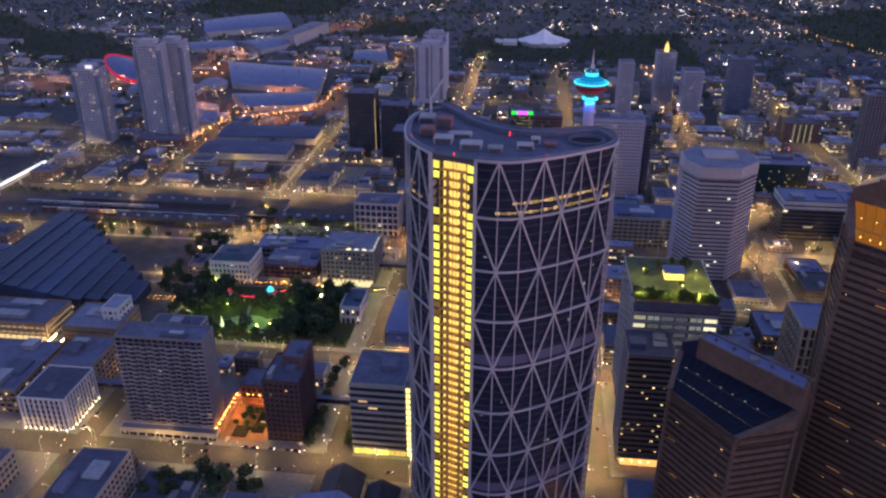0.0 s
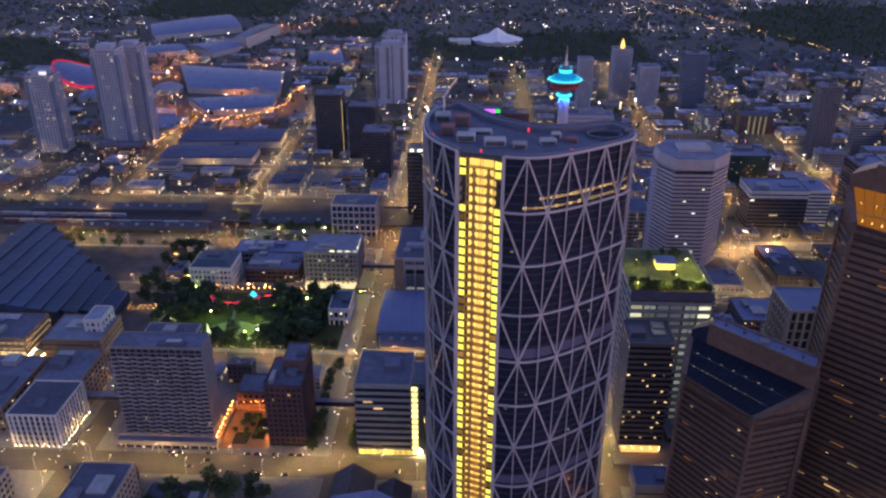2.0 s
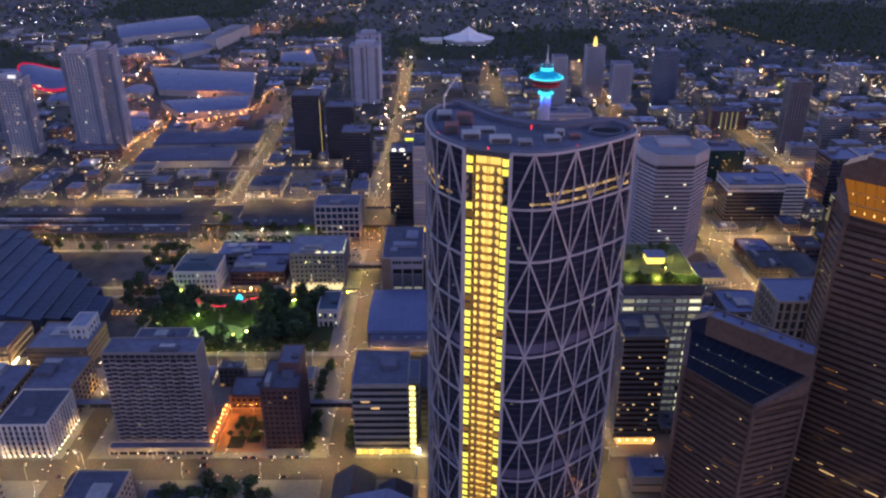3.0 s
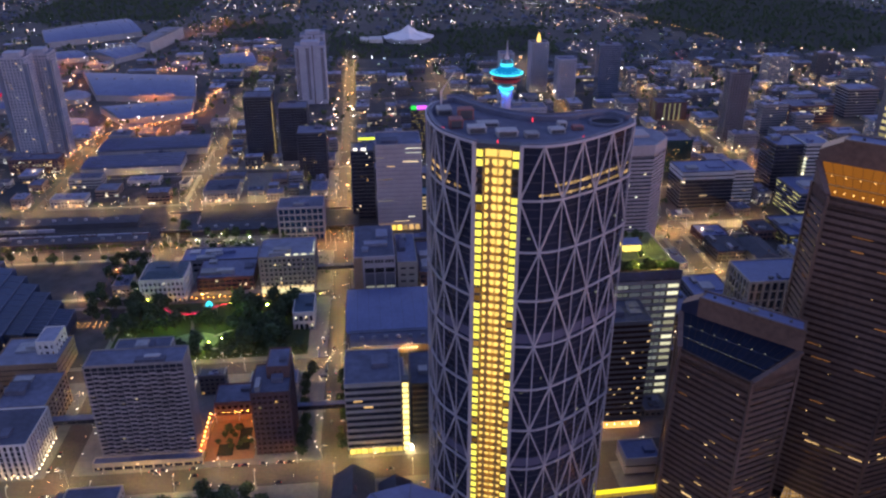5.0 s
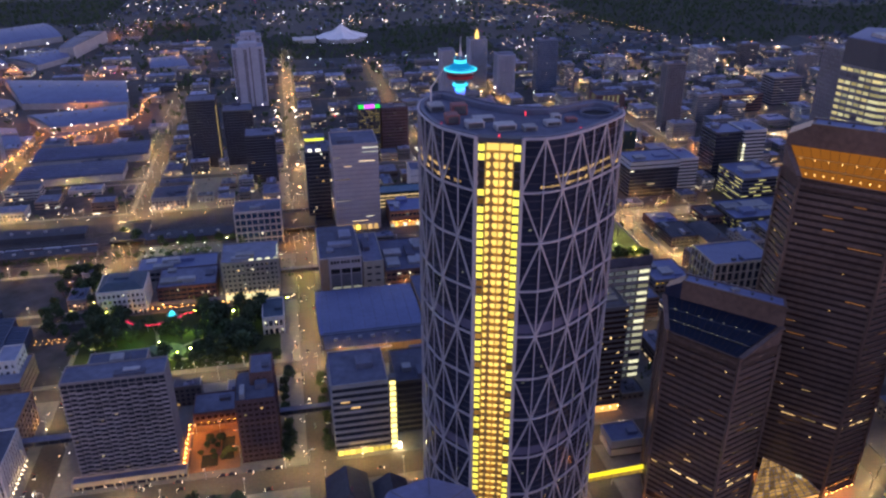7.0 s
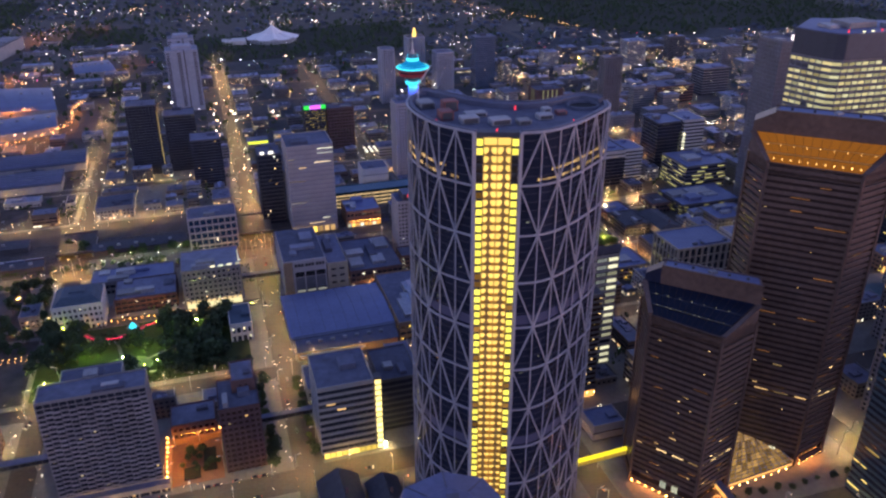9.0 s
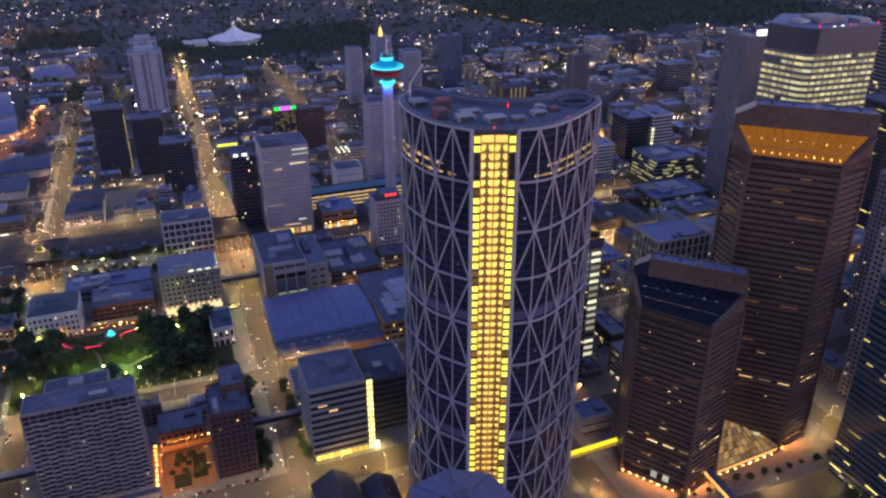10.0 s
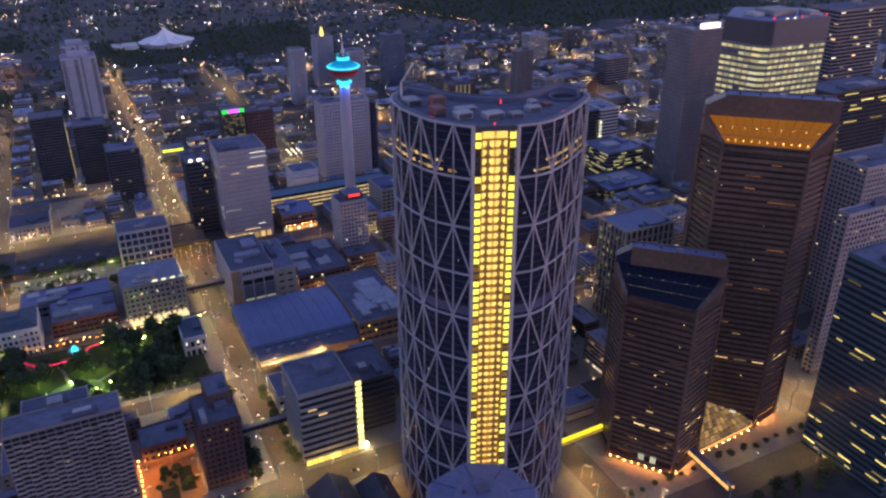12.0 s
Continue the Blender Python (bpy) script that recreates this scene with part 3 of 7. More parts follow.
    # roof: inner curb, plant, well painted black for its shade, crane, red beacons
    part("roof_curb", band(bmesh.new(), RIGHT, 1, BOW_H - 1, BOW_H + 0.8, -2.2, -0.4), DARKBLUE, t)
    part("roof_curb", band(bmesh.new(), LEFT, -1, BOW_H - 1, BOW_H + 0.8, -2.2, -0.4), DARKBLUE, t)
    part("roof_walkway", band(bmesh.new(), BACK, 1, BOW_H - 0.9, BOW_H + 1.6, -3.6, -0.4), DARKBLUE, t)
    for x, y, w, d, h, m in ((-36, 309, 8, 6, 3.2, PLANT), (-24, 303, 9, 6, 3.0, PLANT), (-14, 300, 6, 5, 2.4, PLANT), (-44, 318, 6, 7, 4.2, REDLITPLANT), (-38, 331, 7, 6, 5, REDLITPLANT), (-2, 305, 7, 5, 2.4, PLANT), (8, 309, 5, 4, 2, REDLITPLANT), (-47, 340, 7, 9, 3, PLANT), (2, 312, 4, 4, 3, PLANT), (-30, 318, 10, 5, 2.2, PLANT)):
        bm = boxed(x - w / 2, x + w / 2, y - d / 2, y + d / 2, BOW_H - 0.9, BOW_H - 0.9 + h)
        bmesh.ops.bevel(bm, geom=bm.edges[:], offset=0.35, segments=1, affect="EDGES")
        ob = part("roof_plant", bm, m, t)
        part("plant_grille", boxed(x - w / 2 + 0.8, x + w / 2 - 0.8, y - d / 2 - 0.12, y - d / 2, BOW_H - 0.3, BOW_H - 1.4 + h), DARKWALL, ob)
    bm = bmesh.new()
    for k in range(28):
        c, s = math.cos(k * math.pi / 14), math.sin(k * math.pi / 14)
        c2, s2 = math.cos((k + 1) * math.pi / 14), math.sin((k + 1) * math.pi / 14)
        beam(bm, (23 + 7.4 * c, 317 + 6.4 * s, BOW_H - 0.2), (23 + 7.4 * c2, 317 + 6.4 * s2, BOW_H - 0.2), 0.7, 1.6)
    part("roof_well_rim", bm, DARKBLUE, t)
    part("roof_well_shade", prism(bmesh.new(), [(23 + 7.1 * math.cos(k * math.pi / 14), 317 + 6.1 * math.sin(k * math.pi / 14)) for k in range(28)], BOW_H - 0.9, BOW_H - 0.7), SHADEBLACK, t)
    for x, y in ((-29.8, 291), (6.5, 293), (-50, 312), (-9, 322)):
        part("beacon", lathe(bmesh.new(), ((0.3, BOW_H - 0.9), (0.3, BOW_H + 0.9), (0.15, BOW_H + 1.2)), 8, x, y), BEACON, t, "red aircraft warning light")
    bm = beam(bmesh.new(), (-47, 352, BOW_H), (-47, 352, BOW_H + 7), 0.8)
    beam(bm, (-47, 352, BOW_H + 6.5), (-41, 350, BOW_H + 16), 0.6)
    part("roof_crane", bm, STEEL, t, "white roof crane for cleaning the facade")


crescent_tower()


# ---- the two granite towers with sloping roofs ----
def granite_tower(x, y, low, h, floors, out, label, lamps):
    """Faceted tower; out: front, right, two rear corners, rear left, upper left, left. low: eaves, h: top of the rear block."""
    t = thing("granite_tower", label, "skyscraper", pose(x, y, 0))
    rng = random.Random(int(h))
    xs, ys = [p[0] for p in out], [p[1] for p in out]
    take(x + min(xs), x + max(xs), y, y + max(ys))
    front, right, rear_r, rear, rear_l, up_l, left = [Vector(p) for p in out]
    mid = (front + right + rear + left) / 4

    def inset(d):
        return [tuple(mid + (Vector(p) - mid) * (1 - d / 34)) for p in out]

    part("glazing", prism(bmesh.new(), inset(0.7), 0, low - 0.1), BRONZE, t)
    fh = low / floors
    sp = mesh_of("spandrel", prism(bmesh.new(), out, -0.52 * fh, 0), GRANITE)
    for k in range(2, floors):
        again("spandrel", sp, t, pose(0, 0, (k + 1) * fh if k < floors - 1 else low))
    part("base_band", prism(bmesh.new(), out, 0.3 * fh, 1.2 * fh), GRANITE, t)
    part("eaves_band", prism(bmesh.new(), out, low - 1.6 * fh, low - 0.02), GRANITE, t)
    for p, q in zip(out, out[1:] + out[:1]):
        part("corner_pier", beam(bmesh.new(), (p[0], p[1], 0), (p[0], p[1], low), 1.5), GRANITE, t)
        d = Vector(q) - Vector(p)
        n = Vector((d.y, -d.x)).normalized()
        if n.y > 0.3:
            continue
        for i in range(20):
            f, s = rng.randrange(2, floors - 2), rng.uniform(0.05, 0.85)
            e = min(0.95, s + rng.choice((0.015, 0.025, 0.04, 0.2, 0.12)))
            A, B = Vector(p) + d * s - n * 0.3, Vector(p) + d * e - n * 0.3
            # The long faint strips paint warm reflections; the short ones are lit rooms.
            part("lit_window", beam(bmesh.new(), (A.x, A.y, f * fh + 0.26 * fh), (B.x, B.y, f * fh + 0.26 * fh), 0.1, fh * rng.uniform(0.08, 0.16)), WARMREFLECT if e - s > 0.1 else LITROW if rng.random() < 0.4 else LITDIM, t)
        for f, runs in ((int(floors * 0.27), ((0.04, 0.12), (0.34, 0.5), (0.58, 0.74), (0.82, 0.96))), (int(floors * 0.27) + 1, ((0.3, 0.36),)), (int(floors * 0.37), ((0.5, 0.6),))):
            for s, e in runs:
                A, B = Vector(p) + d * s - n * 0.3, Vector(p) + d * e - n * 0.3
                part("lit_window", beam(bmesh.new(), (A.x, A.y, f * fh + 0.26 * fh), (B.x, B.y, f * fh + 0.26 * fh), 0.1, fh * 0.2), LITROW if rng.random() < 0.4 else LITDIM, t)
    # sloping glazed roof in two steps, granite verge, high rear block
    ridge = low + (h - low) * 0.46
    eave_a, eave_b, top_a, top_b = left.to_3d(), front.to_3d(), up_l.to_3d(), right.to_3d()
    eave_a.z = eave_b.z = low
    top_a.z = top_b.z = ridge

    def on_slope(f, g, lift=0.0):
        return eave_a.lerp(eave_b, f).lerp(top_a.lerp(top_b, f), g) + Vector((0, 0, lift))

    bm = bmesh.new()
    lo = [bm.verts.new((p.x, p.y, low - 0.5)) for p in (eave_a, eave_b, top_b, top_a)]
    hi = [bm.verts.new(p) for p in (eave_a, eave_b, top_b, top_a)]
    bm.faces.new(hi)
    for i in range(4):
        bm.faces.new((lo[i], lo[(i + 1) % 4], hi[(i + 1) % 4], hi[i]))
    part("roof_slope_base", bm, GRANITE, t)
    cols = 14
    for r, (g0, g1, lift) in enumerate(((0.02, 0.31, 0.25), (0.32, 0.625, 0.9), (0.635, 0.98, 0.9))):
        slope = bmesh.new()
        for s in range(cols):
            f0, f1 = 0.03 + 0.93 * s / cols + 0.0015, 0.03 + 0.93 * (s + 1) / cols - 0.0015
            slope.faces.new([slope.verts.new(on_slope(f, g, lift)) for f, g in ((f0, g0), (f1, g0), (f1, g1), (f0, g1))])
        bmesh.ops.solidify(slope, geom=slope.faces[:], thickness=0.12)
        # The taller tower's panels glow in place of the floodlight on them.
        part("roof_glazing", slope, AMBERGLOW if lamps else SLOPEGLASS, t, "sloping glazed roof")
    for g in (0.315, 0.63):
        part("roof_gutter", beam(bmesh.new(), on_slope(0.03, g, 0.7), on_slope(0.96, g, 0.7), 0.7, 0.5), DARKROOF if not lamps else BROWN, t)
    for a, b in ((front, right), (left, up_l)):
        pa, pb = Vector((a.x, a.y, low + 0.5)), Vector((b.x, b.y, ridge + 0.5))
        part("verge", beam(bmesh.new(), pa, pb, 2.6, 1.0), GRANITE, t)
    cut = right.lerp(up_l, 0.86)
    back_r, back_l = right.lerp(rear_r, 0.35), up_l.lerp(rear_l, 0.7)
    back_cut = back_r.lerp(back_l, 0.86)
    part("rear_block", prism(bmesh.new(), [tuple(p) for p in (right, back_r, back_cut, cut)], low, h), GRANITE, t)
    part("rear_hip", prism(bmesh.new(), [tuple(p) for p in (cut, back_cut, back_l, up_l)], low, 0, (h - 0.3, h - 0.3, h - 6, h - 6)), GRANITE if lamps else SLOPEGLASS, t)
    part("rear_slope", prism(bmesh.new(), [tuple(p) for p in (back_r, rear_r, rear, rear_l, back_l)], low, 0, (h - 1, low + 1, low + 1, low + 2, h - 6)), GRANITE, t)
    a, b, c, d = [p.lerp((right + back_cut) / 2, 0.06) for p in (right, back_r, back_cut, cut)]
    part("rear_roof", prism(bmesh.new(), [tuple(p) for p in (a, b, c, d)], h, h + 0.4), BLUEROOF, t)
    for p, q in ((right, cut), (back_r, back_cut)):
        part("parapet", beam(bmesh.new(), (p.x, p.y, h + 0.5), (q.x, q.y, h + 0.5), 1.0, 1.2), GRANITE, t)
    m = a.lerp(c, 0.5)
    part("roof_plant", boxed(m.x - 2, m.x + 2, m.y - 1.5, m.y + 1.5, h + 0.4, h + 1.7), PLANT, t)
    for k in range(5):
        p = right.lerp(cut, 0.14 + 0.18 * k) + (back_r - right) * 0.5
        part("roof_vent", lathe(bmesh.new(), ((0.8, h + 0.3), (0.8, h + 1.3), (0.5, h + 1.6)), 8, p.x, p.y), DARKWALL, t)
    if lamps:
        for g, cnt, st in ((0.08, 11, 0.26), (0.55, 9, 0.12)):
            for k in range(cnt):
                p = on_slope(0.07 + 0.86 * k / (cnt - 1), g, 0.6)
                part("roof_floodlight", lathe(bmesh.new(), ((st, p.z + 0.3), (st, p.z + 1.0), (st * 0.5, p.z + 1.3)), 8, p.x, p.y), FLOOD, t, "orange roof floodlight")
    else:
        for g, step in ((0.3, 0.055), (0.64, 0.12)):
            for k in range(int(0.84 / step)):
                p = on_slope(0.1 + step * k, g, 0.9)
                part("roof_lamp", boxed(p.x - 0.35, p.x + 0.35, p.y - 0.2, p.y + 0.2, p.z + 0.1, p.z + 0.45), LITFAINT, t)
    # base arcade lamps, added strip lights under hoods, and a bright entrance
    for p, q, cnt in ((left, front, 9), (front, right, 6)):
        d = (q - p).normalized()
        n = Vector((d.y, -d.x))
        for k in range(cnt):
            c = p.lerp(q, (k + 0.5) / cnt) + n * 1.5
            part("base_lamp", boxed(c.x - 0.2, c.x + 0.2, c.y - 0.2, c.y + 0.2, 2.6, 3.1), ORANGE, t)
        # Strip added for an orange pool of light; the hood hides it from above.
        a, b = p + n * 1.6 + d * 2, q + n * 1.6 - d * 2
        part("base_canopy", beam(bmesh.new(), (a.x, a.y, 5.2), (b.x, b.y, 5.2), 3.0, 0.4), GRANITE, t)
        part("canopy_light", beam(bmesh.new(), (a.x, a.y, 4.94), (b.x, b.y, 4.94), 0.5, 0.08), BASEGLOW, t, "added orange strip light under its hood")
    d = (front - left).normalized()
    n = Vector((d.y, -d.x))
    for f in (0.52, 0.7):
        c = left.lerp(front, f) + n * 0.9
        a, b = c - d * 1.7, c + d * 1.7
        part("entrance_window", beam(bmesh.new(), (a.x, a.y, 8.6), (b.x, b.y, 8.6), 0.2, 4.4), LITWHITE, t, "tall bright entrance window")
        for k in (-0.55, 0.55):
            part("window_bar", beam(bmesh.new(), (c.x + d.x * k + n.x * 0.15, c.y + d.y * k + n.y * 0.15, 6.4), (c.x + d.x * k + n.x * 0.15, c.y + d.y * k + n.y * 0.15, 10.8), 0.18), DARKWALL, t)
    return t


granite_tower(94, 279, 117, 137.5, 31, [(0, 0), (27.5, 9), (42, 34), (14, 68), (-8, 62), (-16, 53), (-23, 33)], "dark red granite office tower with a sloping blue glass roof", False)
granite_tower(175, 292, 192.4, 215.5, 51, [(0, 0), (24.5, 5.5), (42, 32), (16, 74), (-18, 68), (-30, 54), (-34, 33)], "taller red granite office tower with an orange floodlit sloping roof", True)

# glazed entrance hall between the granite towers, and its footbridges
hall = thing("glass_hall", "low glazed hall with a sloping roof, lit from inside", "atrium")
bm = bmesh.new()
prism(bm, [(122, 286), (172, 290.5), (162, 316), (152, 319)], 0, 6, (5, 5, 14, 14))
part("hall_glazing", bm, HALLGLASS, hall)
panes = bmesh.new()
for k in range(10):
    for i in range(7):
        q = []
        for u, v in ((k, i), (k + 1, i), (k + 1, i + 1), (k, i + 1)):
            u, v = (u + (0.06 if u == k else -0.06)) / 10, (v + (0.06 if v == i else -0.06)) / 7
            a = Vector((122, 286, 5.7)).lerp(Vector((172, 290.5, 5.7)), u)
            b = Vector((152, 319, 14.7)).lerp(Vector((162, 316, 14.7)), u)
            q.append(panes.verts.new(a.lerp(b, v)))
        panes.faces.new(q)
part("hall_pane", panes, HALLPANE, hall, "roof glass lit from inside")
part("arcade_light", beam(bmesh.new(), (123, 285.7, 4.2), (171, 290, 4.2), 0.3, 1.2), LITBRIDGE, hall)
for k in range(11):
    f = k / 10
    a, b = Vector((122, 286, 5.9)).lerp(Vector((172, 290.5, 5.9)), f), Vector((152, 319, 14.9)).lerp(Vector((162, 316, 14.9)), f)
    part("glazing_bar", beam(bmesh.new(), a, b, 0.3), STEEL, hall)
for k in range(7):
    f = (k + 0.5) / 7
    a, b = Vector((122, 286, 5.9)).lerp(Vector((152, 319, 14.9)), f), Vector((172, 290.5, 5.9)).lerp(Vector((162, 316, 14.9)), f)
    part("glazing_bar", beam(bmesh.new(), a, b, 0.25), STEEL, hall)
for k in range(8):
    part("hall_lamp", boxed(124 + k * 6, 124.5 + k * 6, 284.6 + k * 0.54, 284.9 + k * 0.54, 2.6, 3.3), ORANGE, hall)


def footbridge(label, a, b, w, z, lit):
    f = thing("footbridge", label, "footbridge")
    a, b = Vector((*a, z)), Vector((*b, z))
    up = Vector((0, 0, 1))
    part("deck", beam(bmesh.new(), a, b, w, 0.6), DARKWALL, f)
    part("roof", beam(bmesh.new(), a + up * 3.4, b + up * 3.4, w + 0.3, 0.5), ROOF if lit is not BRIDGEGLOW else BRIDGEGLOW, f)
    s = (b - a).cross(up).normalized() * w / 2
    for sg in (-1, 1):
        part("side_glazing", beam(bmesh.new(), a + up * 1.7 + s * sg, b + up * 1.7 + s * sg, 0.15, 2.6), (LITBRIDGE2 if lit is BRIDGEGLOW else lit) or GLASS, f)
        for k in range(9):
            p = a.lerp(b, k / 8) + s * sg * 1.05
            part("post", beam(bmesh.new(), p, p + up * 3.3, 0.25), DARKWALL, f)


footbridge("covered footbridge with yellow light put in as roof glow", (38, 325), (84, 327), 2.8, 8, BRIDGEGLOW)
footbridge("covered footbridge with orange lit glass sides", (115, 299), (113, 250), 4, 6, LITBRIDGE)
footbridge("dark covered footbridge over the street", (-139, 430), (-101, 430), 4, 6, None)
footbridge("dark covered footbridge over the street", (-135, 640), (-98, 640), 5, 7, None)
footbridge("dark brown covered footbridge over the street", (-302, 428), (-250, 428), 5, 8, None)
# ---- downtown blocks ----
AP = "apartment building"
block("office_block", "low office block with white bands and a lit stair end", -104, -69, 387, 426, 53, 11, GREY, GLASS, span=0.42, lit=9, lamp=LITDIM, run=2, units=1, seed=2)
st = thing("stair_tower", "tall glazed stair at the office block, brightly lit", "stair tower", pose(-66.6, 388.5, 0))
part("stair_frame", boxed(-2.2, 2.4, -2.0, 3.5, 0, 55), DARKWALL, st)
for k in range(13):
    part("stair_window", boxed(-1.7, 1.9, -2.35, -2.02, 1 + k * 4.1, 3.9 + k * 4.1), LITSTAIR, st)
part("entrance_lamp", boxed(2.6, 4.0, -3.5, -2.4, 2, 5), SPOTWHITE, st)
for k in range(9):
    p = part("shopfront", boxed(-102.8 + k * 3.8, -99.4 + k * 3.8, 386.3, 386.9, 0.4, 3.6), LITYELLOW)
    p.parent = st
    p.matrix_parent_inverse = st.matrix_basis.inverted()
block("office_block", "dark glass rear wing of the office block", -62, -36, 402, 440, 40, 9, DARKWALL, GLASS, span=0.3, lit=6, units=2, seed=3)

ap = block("apartment_tower", "wide slab apartment tower with rows of balconies", -257, -199, 394, 412, 72, 22, SLABWALL, GLASS, bay=4.2, pier=0.35, span=0.22, lit=10, category=AP, blank=("w", "e"), units=2, seed=4)
slabm = mesh_of("balcony", box(boxed(-1.9, 1.9, -1.5, 0, -0.2, 0.05), -1.9, 1.9, -1.55, -1.42, 0.05, 1.25), BALCONY)
for k in range(2, 21):
    for i in range(14):
        again("balcony", slabm, ap, pose(-27 + i * 4.15, -9.2 + 0.9 * (i % 2), k * 72 / 22 + 0.1))
block("apartment_podium", "low podium of the apartment tower with a deck", -262, -195, 386.5, 393, 5, 1, STONE, GLASS, bay=6, lit=4, units=0, category="podium", seed=5)
block("apartment_wing", "lower rear wing with a flat roof", -250, -215, 415, 440, 62, 19, GREY, GLASS, bay=4.2, pier=0.4, span=0.4, lit=8, category=AP, units=2, seed=6)
block("brick_office", "brown brick office building with a stepped top", -162, -138, 392, 424, 47, 12, DARKBRICK, BRONZE, bay=3.4, pier=1.2, span=0.5, lit=2, units=2, seed=7)
block("brick_wing", "brown brick wing with a tall stair end", -153, -139, 408, 430, 55, 13, BRICK, BRONZE, bay=4, pier=2.2, span=0.6, lit=0, units=1, seed=8)
block("brick_house", "low brick building behind the forecourt", -194, -166, 430, 452, 14, 3, BRICK, BRONZE, bay=4, pier=1.5, lit=4, lamp=LITWARM, units=1, category="building", seed=9)
block("striped_office", "low office with pale fins and lit ground floor", -330, -297, 386, 424, 24, 6, WHITE, GLASS, bay=3.6, pier=1.5, span=0.1, lit=6, units=1, roof=ROOF, seed=10)
fl = thing("base_lights", "row of bright uplights at the finned office's foot", "uplights")
for k in range(9):
    part("uplight", boxed(-329 + k * 3.7, -328.6 + k * 3.7, 385.0, 385.4, 0.2, 0.8), UPLIGHT, fl)
    part("uplight", boxed(-296.6, -296.2, 388 + k * 4.2, 388.4 + k * 4.2, 0.2, 0.8), UPLIGHT, fl)
block("striped_office_wing", "rear wing of the pale-finned office", -332, -299, 424.3, 464, 24, 6, SANDWALL, GLASS, bay=5, pier=2, span=0.4, lit=10, units=2, seed=11)
block("low_office", "low dark office with a broad flat roof", -400, -342, 400, 462, 18, 4, SANDWALL, GLASS, bay=5, pier=1, lit=24, units=4, seed=12)
block("civic_wing", "pale civic building with a raised entrance hall", -360, -314, 486, 524, 17, 4, SANDWALL, GLASS, span=0.8, lit=6, units=3, roof=ROOFLIGHT, seed=13)
block("civic_hall", "pale block on the civic building", -332, -318, 500, 522, 27, 5, WHITE, GLASS, bay=5, pier=2.2, lit=2, units=0, roof=ROOFLIGHT, category="building", seed=14)
block("civic_low", "long low civic building with lit shopfronts", -455, -376, 490, 528, 15, 3, SANDWALL, LITDECK, bay=5, pier=1, span=0.6, lit=0, units=5, seed=15)
ramp = thing("lit_entrance_stair", "broad entrance stair glowing with white light", "stair", pose(-367, 482, 0))
for k in range(10):
    part("step", boxed(-4.5, 4.5, k * 1.4, 14.5, 0.2 + k * 0.35, 0.55 + k * 0.35), CONCRETE, ramp)
for k in range(5):
    part("stair_lamp", boxed(-5.4, -4.8, k * 3, k * 3 + 0.5, 3.2, 3.8), SPOTWHITE, ramp)
    part("stair_lamp", boxed(4.8, 5.4, k * 3, k * 3 + 0.5, 3.2, 3.8), SPOTWHITE, ramp)
for k in range(2):
    part("side_wall", boxed(-5.6 + k * 10.4, -4.6 + k * 10.4, 0, 14.5, 0, 3.1), STONE, ramp)
cl = thing("shop_lights", "row of lit shopfronts under the civic building", "shopfronts")
for k in range(15):
    part("shopfront", boxed(-454 + k * 5.2, -450 + k * 5.2, 489.2, 489.7, 0.5, 3.8), SHOPGLOW, cl)
sh = block("sandstone_hall", "old pale stone hall with a dark hipped roof", -285, -247, 603, 636, 21, 4, WHITE, GLASS, bay=4, pier=1.6, span=0.45, lit=6, units=0, category="hall", seed=16)
bm = prism(bmesh.new(), [(-19, -16.5), (19, -16.5), (19, 16.5), (-19, 16.5)], 21.3, 27)
for v in bm.verts:
    if v.co.z > 22:
        v.co.x, v.co.y = v.co.x * 0.62, v.co.y * 0.6
part("hipped_roof", bm, SLATEBLUE, sh)
part("roof_lantern", boxed(-6, 6, -4, 4, 26.9, 28.2), SLATEBLUE, sh)
block("stone_bank", "old sandstone office block with rows of windows", -184, -135, 616, 656, 32, 7, SLABWALL, GLASS, bay=4.2, pier=1.9, span=0.45, lit=38, lamp=LITWARM, units=3, roof=ROOFLIGHT, seed=17)
rl = thing("roof_lamps", "white lit panels on the bank's roof", "roof lights")
for k in range(7):
    part("roof_lamp_panel", (boxed(-160 + k * 7, -156 + k * 7, 616.6, 617.2, 33.2, 34.3) if k < 4 else boxed(-136.2, -135.6, 590.5 + k * 8.2, 594 + k * 8.2, 33.2, 34.3)), LITWHITE, rl)
for k in range(11):
    part("shopfront", boxed(-183 + k * 4.3, -180 + k * 4.3, 615.2, 615.6, 0.5, 3.6), SHOPGLOW, rl)
block("old_shops", "row of old low buildings behind the park", -240, -190, 618, 655, 13, 3, DARKBRICK, GLASS, bay=5, lit=10, units=4, category="shops", seed=18)
block("old_shops", "low dark-roofed warehouses behind the old shops", -262, -192, 659, 686, 11, 2, GREYWALL, GLASS, bay=5, lit=8, units=5, roof=BLUEROOF, category="shops", seed=81)
block("small_bank", "small white stone building with tall lit windows", -150, -133, 545, 577, 15, 2, WHITE, GLASS, bay=4, pier=1.4, span=0.36, lit=16, lamp=LITWHITE, units=1, roof=SLATEBLUE, category="building", seed=19)
block("framed_office", "white framed office with deep square openings", -177, -131, 722, 752, 35, 5, LILAC, BLUEGLASS, bay=5.7, pier=0.9, span=0.2, lit=3, depth=1.2, units=2, roof=ROOF, seed=20)
ms = thing("museum", "pale concrete museum with dark slot openings and a stepped roof", "museum", pose(-82, 634, 0))
take(-100, -64, 600, 668)
part("wall", boxed(-18, 18, -33, 34, 0, 36), LILAC, ms)
part("side_wall", boxed(-18.1, -10.6, -34, -33, 0, 35), SANDWALL, ms)
